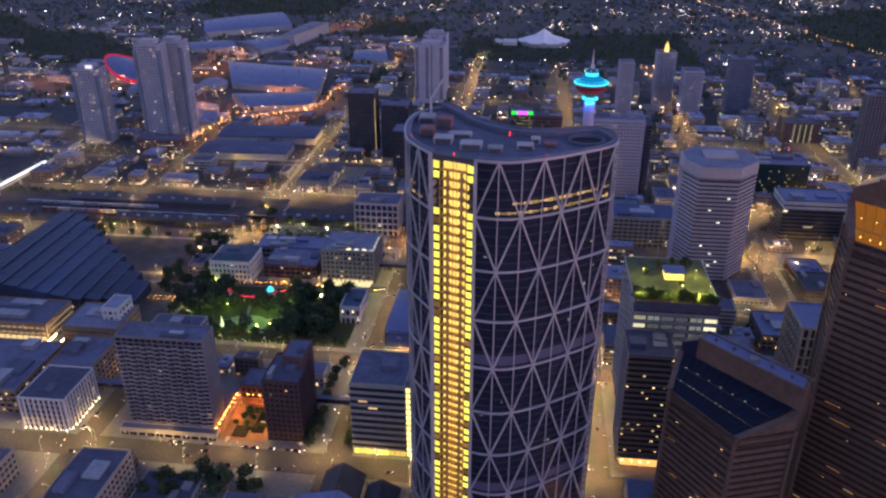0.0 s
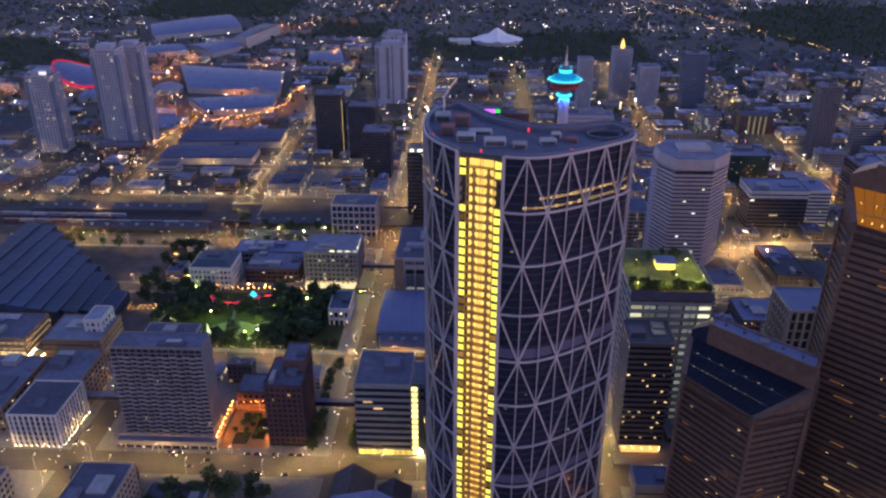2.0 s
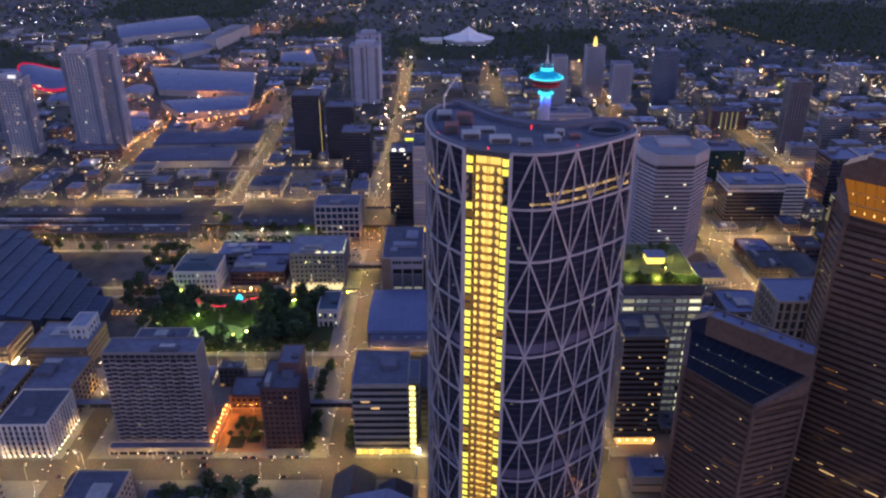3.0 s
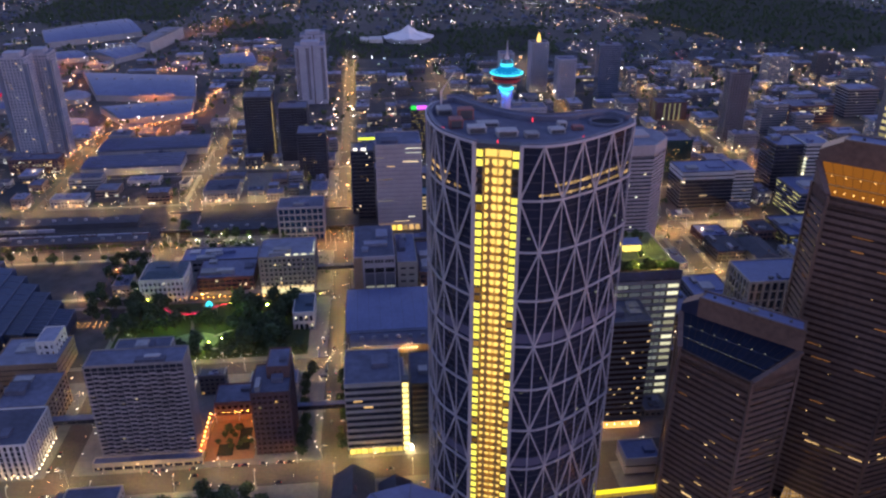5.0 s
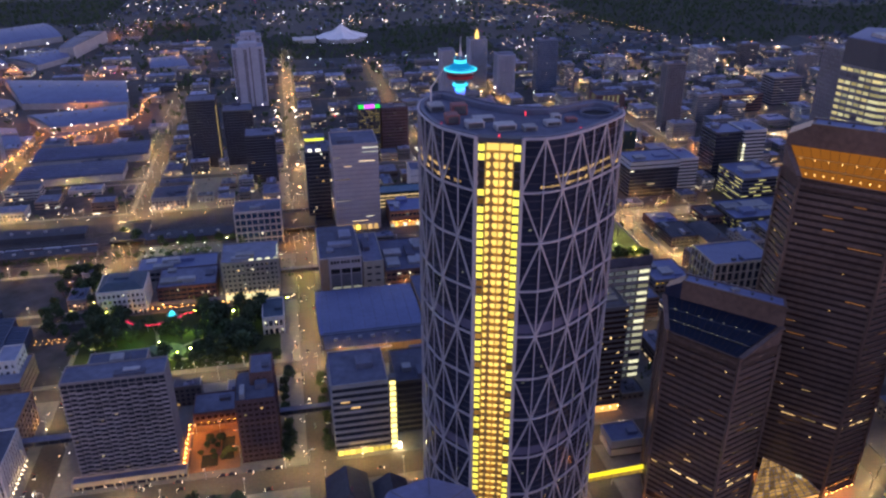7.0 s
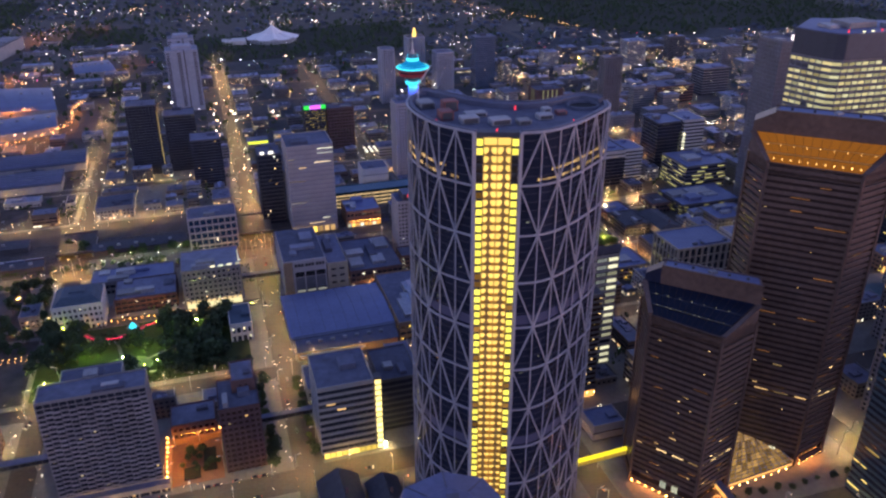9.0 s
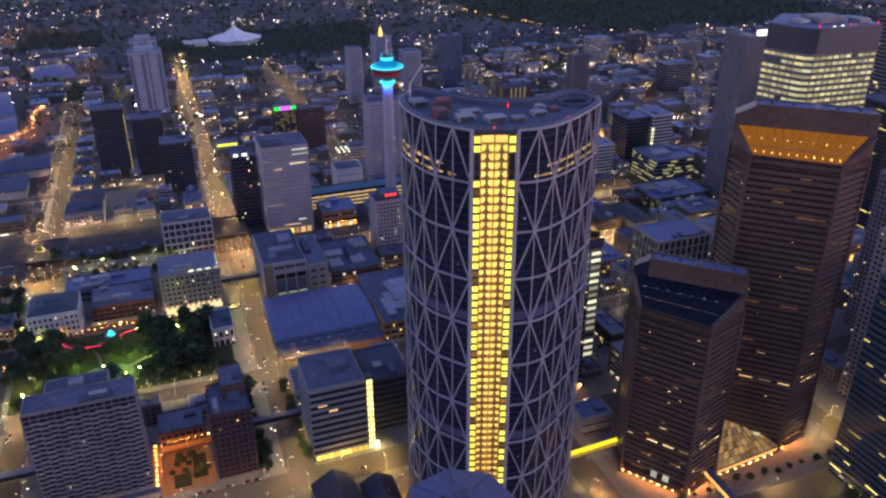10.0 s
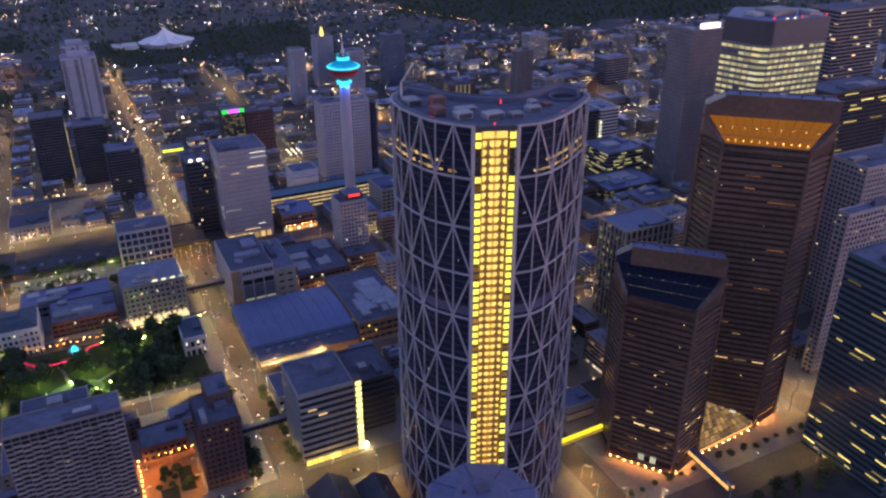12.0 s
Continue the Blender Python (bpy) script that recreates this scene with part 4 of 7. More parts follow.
part("front_frame", boxed(-10, 18.2, -34.4, -33, 25.5, 36.4), LILAC, ms)
part("roof_deck", boxed(-17.4, 17.4, -32.4, 33.4, 36, 36.3), ROOF, ms)
for x0, x1, y0, y1, h in ((-9, 12, -14, -6, 3.2), (-11, -5, -24, -16, 2.4), (2, 13, 4, 20, 2.6)):
    bm = boxed(x0, x1, y0, y1, 36.2, 36.2 + h)
    bmesh.ops.bevel(bm, geom=bm.edges[:], offset=0.2, segments=1, affect="EDGES")
    part("roof_box", bm, ROOFLIGHT, ms)
# Black slabs on the wall paint the shade inside the slots and openings.
for k in range(3):
    x = -8.6 + k * 9.0
    for i in range(3):
        part("slot_shade", boxed(x + i * 2.7, x + i * 2.7 + 2.0, -34.6, -34.3, 30.4, 33.2), SHADEBLACK, ms)
    part("dark_opening", boxed(x, x + 8.4, -33.6, -32.9, 20.5, 25), SHADEBLACK, ms)
    part("tall_window", boxed(x, x + 8.4, -33.3, -32.9, 4, 19.5), GREYGLASS, ms)
    part("lit_floor", boxed(x + 0.6, x + 7.8, -33.5, -33.35, 5.4, 7.2), LITFAINT, ms)
for k in range(4):
    part("column", boxed(-9.8 + k * 9.05, -9.0 + k * 9.05, -34.4, -33, 0, 25.5), LILAC, ms)
block("museum_wing", "lower concrete wing of the museum", -62, -44, 606, 668, 26, 4, STONE, GLASS, bay=12, pier=3, span=0.7, lit=6, units=2, seed=22)
block("theatre_block", "low dark building with lit shop windows", -42, 6, 606, 672, 15, 3, BRICK, GLASS, bay=5, lit=40, lamp=LITYELLOW, units=6, category="building", seed=23)
cv = thing("convention_hall", "long low convention hall with a broad blue-grey metal roof", "hall", pose(-66, 550, 0))
take(-108, -24, 500, 594)
part("wall", boxed(-40, 41, -38, 33, 0, 13.6), DARKBLUE, cv)
part("front_wing", boxed(-37, 41, -48, -38.1, 0, 7), SANDWALL, cv)
part("front_slope", prism(bmesh.new(), [(-37.6, -48.6), (41.4, -48.6), (41.4, -35.4), (-37.6, -35.4)], 7, 0, (7.4, 7.4, 14.2, 14.2)), DARKBLUE, cv)
roof = bmesh.new()
rows = [[roof.verts.new((x, -35.3 + a * 4.3, z)) for x, z in ((-41, 13.3), (-41, 13.8 + 2.4 * math.sin(math.pi * a / 16)), (41.8, 13.8 + 2.4 * math.sin(math.pi * a / 16)), (41.8, 13.3))] for a in range(17)]
for lo, hi in zip(rows, rows[1:]):
    for k in range(3):
        roof.faces.new((lo[k], lo[k + 1], hi[k + 1], hi[k]))
part("vaulted_roof", roof, CONVROOF, cv)
for k in range(10):
    seam = bmesh.new()
    for a in range(16):
        z0, z1 = 13.85 + 2.4 * math.sin(math.pi * a / 16), 13.85 + 2.4 * math.sin(math.pi * (a + 1) / 16)
        beam(seam, (-40.6 + k * 9.1, -35.3 + a * 4.3, z0), (-40.6 + k * 9.1, -35.3 + (a + 1) * 4.3, z1), 0.3, 0.25)
    part("roof_seam", seam, DARKBLUE, cv)
for k in range(7):
    part("skylight", boxed(-30 + k * 9.5, -27 + k * 9.5, -42.6, -40.8, 10.6, 12.4), PLANT, cv)
for k in range(12):
    part("wall_lamp", boxed(-36 + k * 4.2, -33.6 + k * 4.2, -50.4, -48.8, 4.6, 5.0), LITWHITE, cv)
part("street_canopy", boxed(-36.5, 14, -51, -48.7, 5.1, 5.5), LILAC, cv)
block("convention_plant_hall", "dark hall with crowded roof plant", -23, 22, 506, 592, 16, 3, SANDWALL, GLASS, bay=6, span=0.5, lit=30, lamp=LITYELLOW, units=14, category="hall", seed=25)
block("green_roof_shops", "low glazed shops behind the office block", -104, -64, 446, 476, 12, 2, GREY, GREENGLASS, bay=4, lit=14, lamp=LITWHITE, units=2, category="shops", seed=26)
block("pale_office_tower", "pale lilac office slab with thin window rows", -76, -30, 735, 780, 93, 20, LILAC, LILACGLASS, span=0.62, lit=26, lamp=LITWARM, run=5, units=1, seed=27)
block("dark_office_tower", "dark glass office tower with scattered lit windows", -102, -78, 770, 800, 76, 18, DARKWALL, GLASS, bay=3, pier=0.3, span=0.25, lit=36, lamp=LITMANY, units=1, seed=28)
block("stepped_hotel", "stone tower with a red lit roof sign", 13, 40, 648, 672, 58, 15, LILAC, GLASS, bay=3.4, pier=1.4, span=0.5, lit=26, units=1, category="hotel", seed=29)
block("arcade_shops", "low stone shop building with lit windows", 10, 42, 626, 646, 13, 3, BRICK, GLASS, bay=4, lit=16, units=1, category="shops", seed=30)
bx = thing("roof_sign", "red lit sign box on the tower roof", "sign")
part("sign_frame", boxed(19, 37, 650, 666, 59.3, 65), DARKWALL, bx)
part("sign_face", boxed(23, 34, 649.5, 649.9, 62.3, 64.5), REDSIGN, bx)
block("grid_hotel", "tall stone hotel slab with small windows", 66, 126, 860, 885, 92, 24, LILAC, GLASS, bay=3.3, pier=1.9, span=0.55, lit=26, units=3, category="hotel", seed=31)
block("hotel_end", "dark end tower beside the hotel slab", 128, 134, 858, 886, 88, 22, DARKWALL, GLASS, span=0.3, lit=0, units=0, seed=32)
pk = block("long_parkade", "long glazed parkade with warm lit decks", -28, 120, 790, 812, 17, 4, GREENGLASS, LITDECK, bay=9, pier=0.5, span=0.5, lit=0, units=0, roof=TEALROOF, category="parkade", seed=33)
block("white_box", "white windowless box with a red sign", 16, 46, 822, 850, 30, 4, WHITE, GLASS, span=0.9, lit=0, units=1, category="building", seed=34)
block("low_shops", "brick shops with a lit arcade", -20, 16, 736, 770, 17, 3, BRICKPALE, GLASS, bay=4, lit=10, lamp=LITFAINT, units=3, roof=BLUEROOF, category="shops", seed=35)
al = thing("shop_arcade", "orange lit shop arcade along the brick building", "shopfronts")
part("fascia", boxed(-20, 16, 734.6, 735.7, 8.4, 9.2), BRICK, al)
for k in range(8):
    part("shopfront", boxed(-19.4 + k * 4.4, -15.8 + k * 4.4, 735.0, 735.5, 0.6, 4.2), ORANGEGLOW if k % 3 else LITWHITE, al)
    part("arcade_lamp", boxed(-18 + k * 4.4, -17.6 + k * 4.4, 733.6, 734.0, 6.8, 7.2), ORANGE, al)
lb = thing("lobby_front", "yellow lit lobby windows at the pale tower's foot", "shopfronts")
for k in range(7):
    part("lobby_window", boxed(-75 + k * 6.2, -70.4 + k * 6.2, 733.9, 734.4, 1.0, 6.5), LITYELLOW if k < 4 else LITDIM, lb)
fw = thing("floodlight_cluster", "cluster of white floodlights over a yard", "floodlights")
for k in range(9):
    x, y = 44 + (k % 3) * 6.5, 930 + (k // 3) * 9
    part("mast", boxed(x - 0.15, x + 0.15, y - 0.15, y + 0.15, 0, 14), DARKWALL, fw)
    part("lamp_head", boxed(x - 1.1, x + 1.1, y - 0.9, y - 0.3, 14, 15.6), SIGNWHITE, fw)

# octagonal pale tower
oc = thing("octagonal_tower", "pale octagonal office tower with window bands", "skyscraper", pose(170, 688, 0))
take(135, 206, 655, 722)
OCT = [(-33, -8), (-22, -31), (12, -31), (32, -8), (32, 12), (20, 30), (-20, 30), (-33, 12)]
part("glazing", prism(bmesh.new(), [(x * 0.98, y * 0.98) for x, y in OCT], 0, 104), GLASS, oc)
sp = mesh_of("spandrel", prism(bmesh.new(), OCT, -2.2, 0), LILAC)
for k in range(26):
    again("spandrel", sp, oc, pose(0, 0, 4 + k * 3.85))
part("crown", prism(bmesh.new(), OCT, 98, 110), LILAC, oc)
part("roof_deck", prism(bmesh.new(), [(x * 0.95, y * 0.95) for x, y in OCT], 110, 110.5), ROOFLIGHT, oc)
part("roof_plant", boxed(-14, 14, -8, 12, 110.5, 113), LILAC, oc)
for i, (f, s) in enumerate(((17, 0.3), (14, 0.6), (20, 0.8), (8, 0.2), (6, 0.5), (4, 0.7), (4, 0.3), (3, 0.5))):
    part("lit_window", boxed(-20 + 30 * s, -17.5 + 30 * s, -30.6, -30.5, 4.3 + f * 3.85, 5.5 + f * 3.85), LITWHITE, oc)

# Bright strip of light at the bank's foot, put in as a glowing canopy.
lc = thing("lit_canopy", "long bright strip beside the bank, built as a glowing canopy", "canopy")
part("canopy_roof", prism(bmesh.new(), [(-182, 603), (-137, 603), (-137, 609), (-182, 609)], 3.4, 0, (3.6, 3.6, 5.2, 5.2)), CANOPY, lc)
for k in range(8):
    part("post", boxed(-181.5 + k * 6.3, -181.2 + k * 6.3, 603.4, 603.7, 0, 3.4), STEEL, lc)

# parkade with planted roof, blocks round it
ga = block("garden_tower", "office tower with lit end bays and a planted roof", 69, 121, 431, 497, 97, 17, GREY, GLASS, bay=13, pier=0.6, span=0.42, lit=0, units=0, roof=GARDEN, category="office building", seed=36)
rngd = random.Random(12)
# The two middle bays are unlit; their tone is an added faint glow.
for k in range(16):
    for x0, x1, m in ((-25.2, -18.0, BAYLIGHT), (-16.8, -9.5, LITFAINT2), (-8.5, -1.0, DECKGLOW), (0.2, 7.6, DECKGLOW), (9.0, 16.4, LITFAINT2), (17.8, 25.2, BAYLIGHT)):
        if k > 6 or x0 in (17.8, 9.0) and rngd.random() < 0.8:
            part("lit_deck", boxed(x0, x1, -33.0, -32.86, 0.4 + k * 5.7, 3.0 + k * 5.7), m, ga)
part("parapet_band", boxed(-26.3, 26.3, -33.4, -33.02, 92.4, 99), DARKBLUE, ga)
gl = thing("roof_hut", "small yellow-lit hut on the roof garden", "hut", pose(98, 470, 97.3))
part("hut_wall", boxed(-6, 6, -5, 5, 0, 5), LITYELLOW, gl)
part("hut_roof", boxed(-7, 7, -6, 6, 5, 5.5), BLUEROOF, gl)
block("slim_dark_tower", "slim dark brown tower with rows of lit windows", 64, 92, 398, 426, 80, 20, GREYWALL, BRONZE, span=0.4, lit=85, lamp=LITROW, units=3, seed=38)
lb = thing("lit_lobby", "bright orange lit lobby at the slim tower's foot", "lobby")
part("lobby_glass", boxed(66, 90, 395.2, 397.6, 0.3, 6.5), LITBRIDGE, lb)
part("lobby_roof", boxed(65, 91, 394, 397.7, 6.5, 7.2), DARKWALL, lb)
for k in range(5):
    part("lobby_lamp", boxed(67 + k * 5.5, 67.4 + k * 5.5, 393.4, 393.8, 4.6, 5.2), ORANGE, lb)
block("foot_shop", "small low building with a lit lobby", 66, 88, 350, 368, 12, 2, LILAC, GLASS, span=0.8, lit=2, roof=BLUEROOF, units=1, category="shops", seed=39)
fo2 = block("fin_office", "pale office with tall window bays and a blue roof", 173, 221, 436, 470, 83, 12, STONE, GLASS, bay=5.2, pier=1.6, span=0.1, lit=34, lamp=LITYELLOW2, units=1, roof=BLUEROOF, depth=1.0, seed=40, sides="w")
for k in range(5):
    part("roof_vent", boxed(-8 + k * 6.4, -5 + k * 6.4, -13, -10.6, 83.2, 84.6), DARKWALL, fo2)
block("corner_shop", "low shop with a blue roof beside a bright forecourt", 188, 222, 545, 583, 12, 3, GREYWALL, GLASS, bay=5, lit=8, lamp=LITYELLOW, units=3, roof=BLUEROOF, category="shops", seed=41)
block("low_hall", "low building with a dark blue flat roof and yellow lit edges", 329, 402, 655, 704, 12, 3, DARKWALL, GLASS, span=0.4, lit=44, lamp=LITYELLOW2, run=2, units=5, roof=BLUEROOF, category="building", seed=91)
block("low_hall", "low building with a blue roof and a lit front", 343, 386, 612, 646, 12, 3, GREYWALL, GLASS, bay=5, span=0.4, lit=26, lamp=LITYELLOW2, units=4, roof=BLUEROOF, category="building", seed=92)
block("corner_house", "small dark flat-roofed corner building", 245, 274, 628, 664, 11, 3, DARKWALL, GLASS, bay=5, lit=6, units=3, roof=DARKROOF, category="building", seed=93)
block("brick_store", "narrow brick store with a blue roof", 246, 274, 668, 696, 9, 2, BRICK, GLASS, bay=4, lit=8, lamp=LITYELLOW, units=2, roof=BLUEROOF, category="building", seed=94)
block("low_hall", "low dark hall with a lit yard", 303, 326, 672, 700, 10, 2, BRICK, GLASS, bay=5, lit=10, lamp=LITYELLOW, units=2, roof=DARKROOF, category="building", seed=95)
wb = block("office_block", "white-topped office with dark glass below the upper bands", 258, 318, 762, 800, 42, 10, DARKWALL, GLASS, span=0.3, lit=8, run=3, units=2, roof=BLUEROOF, seed=42)
for z0, z1 in ((34, 36.4), (38.4, 42.2)):
    part("white_band", boxed(-30.3, 30.3, -19.3, 19.3, z0, z1), WHITE, wb)
block("office_wing", "white banded end wing of the office", 319, 342, 764, 800, 41, 10, WHITE, GLASS, span=0.5, lit=10, lamp=LITWHITE, units=1, roof=BLUEROOF, seed=82)
block("office_block", "green glass office building with lit floors", 232, 318, 880, 915, 40, 9, GREENGLASS, GREENGLASS, span=0.4, lit=70, lamp=LITYELLOW2, units=3, seed=43)
block("office_block", "pale terraced building by the avenue", 86, 148, 728, 766, 30, 7, STONE, GLASS, bay=5, pier=1, span=0.5, lit=18, units=3, seed=44)
block("dark_glass_block", "dark glass office with a blue roof", 376, 410, 790, 826, 60, 14, DARKWALL, GLASS, span=0.25, lit=24, lamp=LITFAINT, run=1, units=2, roof=BLUEROOF, seed=45)
block("banded_block", "white banded office with a lit stair corner", 411, 440, 788, 826, 61, 14, WHITE, GLASS, span=0.5, lit=12, lamp=LITWHITE, units=1, roof=BLUEROOF, seed=83)
ce = thing("corner_stair", "brightly lit glazed stair on the office corner", "stair")
for k in range(9):
    part("stair_window", boxed(410.2, 413.4, 786.6, 787.2, 8 + k * 4.4, 10.6 + k * 4.4), LITWHITE, ce)
block("school_block", "older stone block with long lit floors", 370, 424, 714, 766, 31, 7, GREYWALL, GLASS, span=0.4, lit=70, lamp=LITYELLOW2, run=3, units=3, roof=BLUEROOF, seed=46)
block("office_block", "brown office block with warm floors", 545, 612, 1062, 1104, 27, 6, BRICK, GLASS, span=0.5, lit=40, run=3, lamp=LITWARM, units=2, seed=47)
block("office_block", "dark round-cornered office block", 644, 694, 1086, 1120, 44, 10, GREYWALL, GLASS, span=0.4, lit=6, units=1, roof=BLUEROOF, seed=48)

# tower with the lit folded crown
lt = thing("folded_glass_tower", "tall glass tower with rows of lit floors and a blank crown", "skyscraper")
FOLD = [(235, 430), (241.5, 408), (244, 402), (249, 398.5), (300, 396), (314, 432), (270, 458)]
FOLDMID = Vector((272, 425))
take(234, 316, 394, 460)


def fold_in(f):
    return [tuple(FOLDMID + (Vector(p) - FOLDMID) * f) for p in FOLD]


part("glazing", prism(bmesh.new(), fold_in(0.97), 0, 225), GREYGLASS, lt)
sp = mesh_of("spandrel", prism(bmesh.new(), FOLD, -1.7, 0), GREYWALL)
FLOORS = 54
for k in range(FLOORS):
    again("spandrel", sp, lt, pose(0, 0, 225 - k * 4.15))
rng = random.Random(17)
for (p, q), bays in ((((235, 430), (241.5, 408)), 5), (((249, 398.5), (300, 396)), 10)):
    p, q = Vector(p), Vector(q)
    d = (q - p) / bays
    n = Vector((d.y, -d.x)).normalized()
    for j in range(bays + 1):
        c = p + d * j
        part("mullion", beam(bmesh.new(), (c.x, c.y, 0), (c.x, c.y, 225), 0.5), GREYWALL, lt)
    for k in range(1, 13):
        for j in range(bays):
            if rng.random() < 0.02 or k == 2 and j < 3 and bays == 5:
                continue
            c = p + d * (j + 0.5) - n * 0.45
            e = d * 0.47
            z = 225 - k * 4.15 + 1.15
            part("lit_window", beam(bmesh.new(), (c.x - e.x, c.y - e.y, z), (c.x + e.x, c.y + e.y, z), 0.2, 1.9), LITTOWER, lt)
for (p, q) in (((241.5, 408), (244, 402)), ((244, 402), (249, 398.5))):
    for k in range(1, 13):
        z = 225 - k * 4.15 + 1.15
        part("lit_window", beam(bmesh.new(), (p[0] + 0.5, p[1] + 0.3, z), (q[0] + 0.5, q[1] + 0.3, z), 0.3, 1.9), LITTOWER, lt)
part("crown", prism(bmesh.new(), FOLD, 225, 241), CROWN, lt)
part("crown_face", prism(bmesh.new(), [(250, 398.3), (300.3, 395.85), (300.3, 396.3), (250, 398.7)], 225.4, 241.2), CROWNLIT, lt, "crown face painted lighter for the light on it")
part("roof_deck", prism(bmesh.new(), fold_in(0.96), 241, 241.5), BLUEROOF, lt)
for x0, x1, y0, y1, hh in ((262, 284, 412, 430, 4), (288, 298, 404, 414, 3), (250, 258, 416, 428, 2.5)):
    bm = boxed(x0, x1, y0, y1, 241.4, 241.4 + hh)
    bmesh.ops.bevel(bm, geom=bm.edges[:], offset=0.3, segments=1, affect="EDGES")
    part("roof_plant", bm, PLANT, lt)
for x, y in ((252, 402), (276, 399.5), (298, 398)):
    part("beacon", boxed(x, x + 0.6, y, y + 0.6, 241, 243.2), BEACON, lt)
for x in (262, 269, 280):
    part("roof_floodlight", boxed(x, x + 1.6, 400, 400.8, 241.5, 242.2), LITWHITE, lt)

gt = block("grey_glass_tower", "grey glass tower with a bright white crown lamp", 412, 458, 646, 682, 181, 42, HAZEGLASS, GREYGLASS, span=0.3, bay=4, pier=0.3, lit=90, lamp=LITFAINT, units=2, category="skyscraper", seed=49)
part("crown_lamp", boxed(-8, 16, -17, -12, 182, 187), CROWNLAMP, gt, "bright white crown light")
block("right_glass_tower", "blue-green glass tower with rows of lit floors", 191, 255, 210, 267, 137, 32, TEAL, GLASS, span=0.45, lit=120, lamp=LITROW2, run=3, units=3, category="skyscraper", seed=50)
block("white_grid_tower", "white tower with a regular grid of windows", 259, 330, 318, 327, 127, 32, LILAC, GLASS, bay=3.6, pier=1.3, span=0.45, lit=30, lamp=LITWARM, units=2, category="skyscraper", seed=51)
block("white_grid_tower", "white grid tower behind, slightly lower", 338, 398, 366, 400, 131, 33, LILAC, GLASS, bay=3.6, pier=1.3, span=0.45, lit=20, lamp=LITWARM, units=2, category="skyscraper", seed=52)
block("dark_banded_tower", "dark tower with long yellow lit floors", 476, 570, 513, 555, 137, 33, NIGHTWALL, GLASS, span=0.4, lit=46, lamp=LITROW2, run=6, units=3, category="skyscraper", seed=53)
block("far_lit_tower", "far office tower with many lit floors", 612, 690, 628, 670, 190, 45, GREYWALL, GLASS, span=0.4, lit=110, lamp=LITROW, run=2, units=2, category="skyscraper", seed=54)

tk = thing("transit_canopy", "low curved canopy lit in pale green-white", "canopy")
cnp = bmesh.new()
for a in range(8):
    f0, f1 = a / 8, (a + 1) / 8
    z0, z1 = 6.5 + 1.8 * math.sin(math.pi * f0), 6.5 + 1.8 * math.sin(math.pi * f1)
    prism(cnp, [(376 + 36 * f0, 424), (376 + 36 * f1, 424), (376 + 36 * f1, 458), (376 + 36 * f0, 458)], 6.2, 0, (z0, z1, z1, z0))
part("canopy_roof", cnp, TEAL, tk)
part("canopy_edge", boxed(376, 412, 422.8, 423.9, 5.0, 6.6), CANOPYGLOW, tk, "glowing white canopy edge")
for k in range(4):
    part("canopy_lamp", boxed(397, 398, 429 + k * 6, 430 + k * 6, 8.4, 8.8), LITWHITE, tk)
    part("post", boxed(378 + k * 10, 378.5 + k * 10, 424.5, 425, 0, 6.3), STEEL, tk)
block("corner_hotel", "brick corner building with orange lit shopfronts", 430, 470, 484, 508, 16, 4, BRICKPALE, GLASS, bay=4, lit=20, lamp=LITYELLOW, units=2, category="building", seed=85)
sl = thing("shop_lights", "row of bright orange shopfronts under the brick building", "shopfronts")
for k in range(8):
    part("shopfront", boxed(431 + k * 4.9, 434.8 + k * 4.9, 482.6, 483.6, 0.5, 6), ORANGEGLOW, sl)
for k in range(4):
    part("shop_lamp", boxed(432 + k * 10, 432.5 + k * 10, 474, 474.5, 5.4, 5.9), ORANGE, sl)

# the near octagonal roof and the pitched roofs below the camera
nr = thing("octagonal_roof_tower", "near tower with a faceted blue-grey roof", "tower", pose(-74, 216, 0, 0, 0, 82))
take(-100, -48, 190, 242)
part("tower_wall", lathe(bmesh.new(), ((23.4, 0), (23.4, 104)), 8), GLASS, nr)
part("faceted_roof", lathe(bmesh.new(), ((24.6, 103.5), (24.6, 105), (22.8, 107.6), (12, 108.6), (11.5, 109)), 8), BLUEROOF, nr)
for k in range(8):
    a = k * math.pi / 4
    c, d = math.cos(a), math.sin(a)
    part("hip_cap", beam(bmesh.new(), (22.8 * c, 22.8 * d, 107.7), (12 * c, 12 * d, 108.8), 0.5, 0.3), DARKBLUE, nr)
    part("corner_pier", beam(bmesh.new(), (23.6 * c, 23.6 * d, 0), (23.6 * c, 23.6 * d, 104), 1.0), LILAC, nr)
part("roof_hatch", boxed(2, 7, -4, 1, 108.8, 110), DARKBLUE, nr)
part("roof_plant", boxed(-9, -4, 3, 7, 108.8, 110.4), PLANT, nr)
part("roof_vent", lathe(bmesh.new(), ((0.9, 108.5), (0.9, 109.8), (0.5, 110)), 10, 5, 6), DARKWALL, nr)
for k in range(24):
    part("floor_band", lathe(bmesh.new(), ((23.7, 3 + k * 4.2), (23.7, 4.9 + k * 4.2)), 8), LILAC, nr)


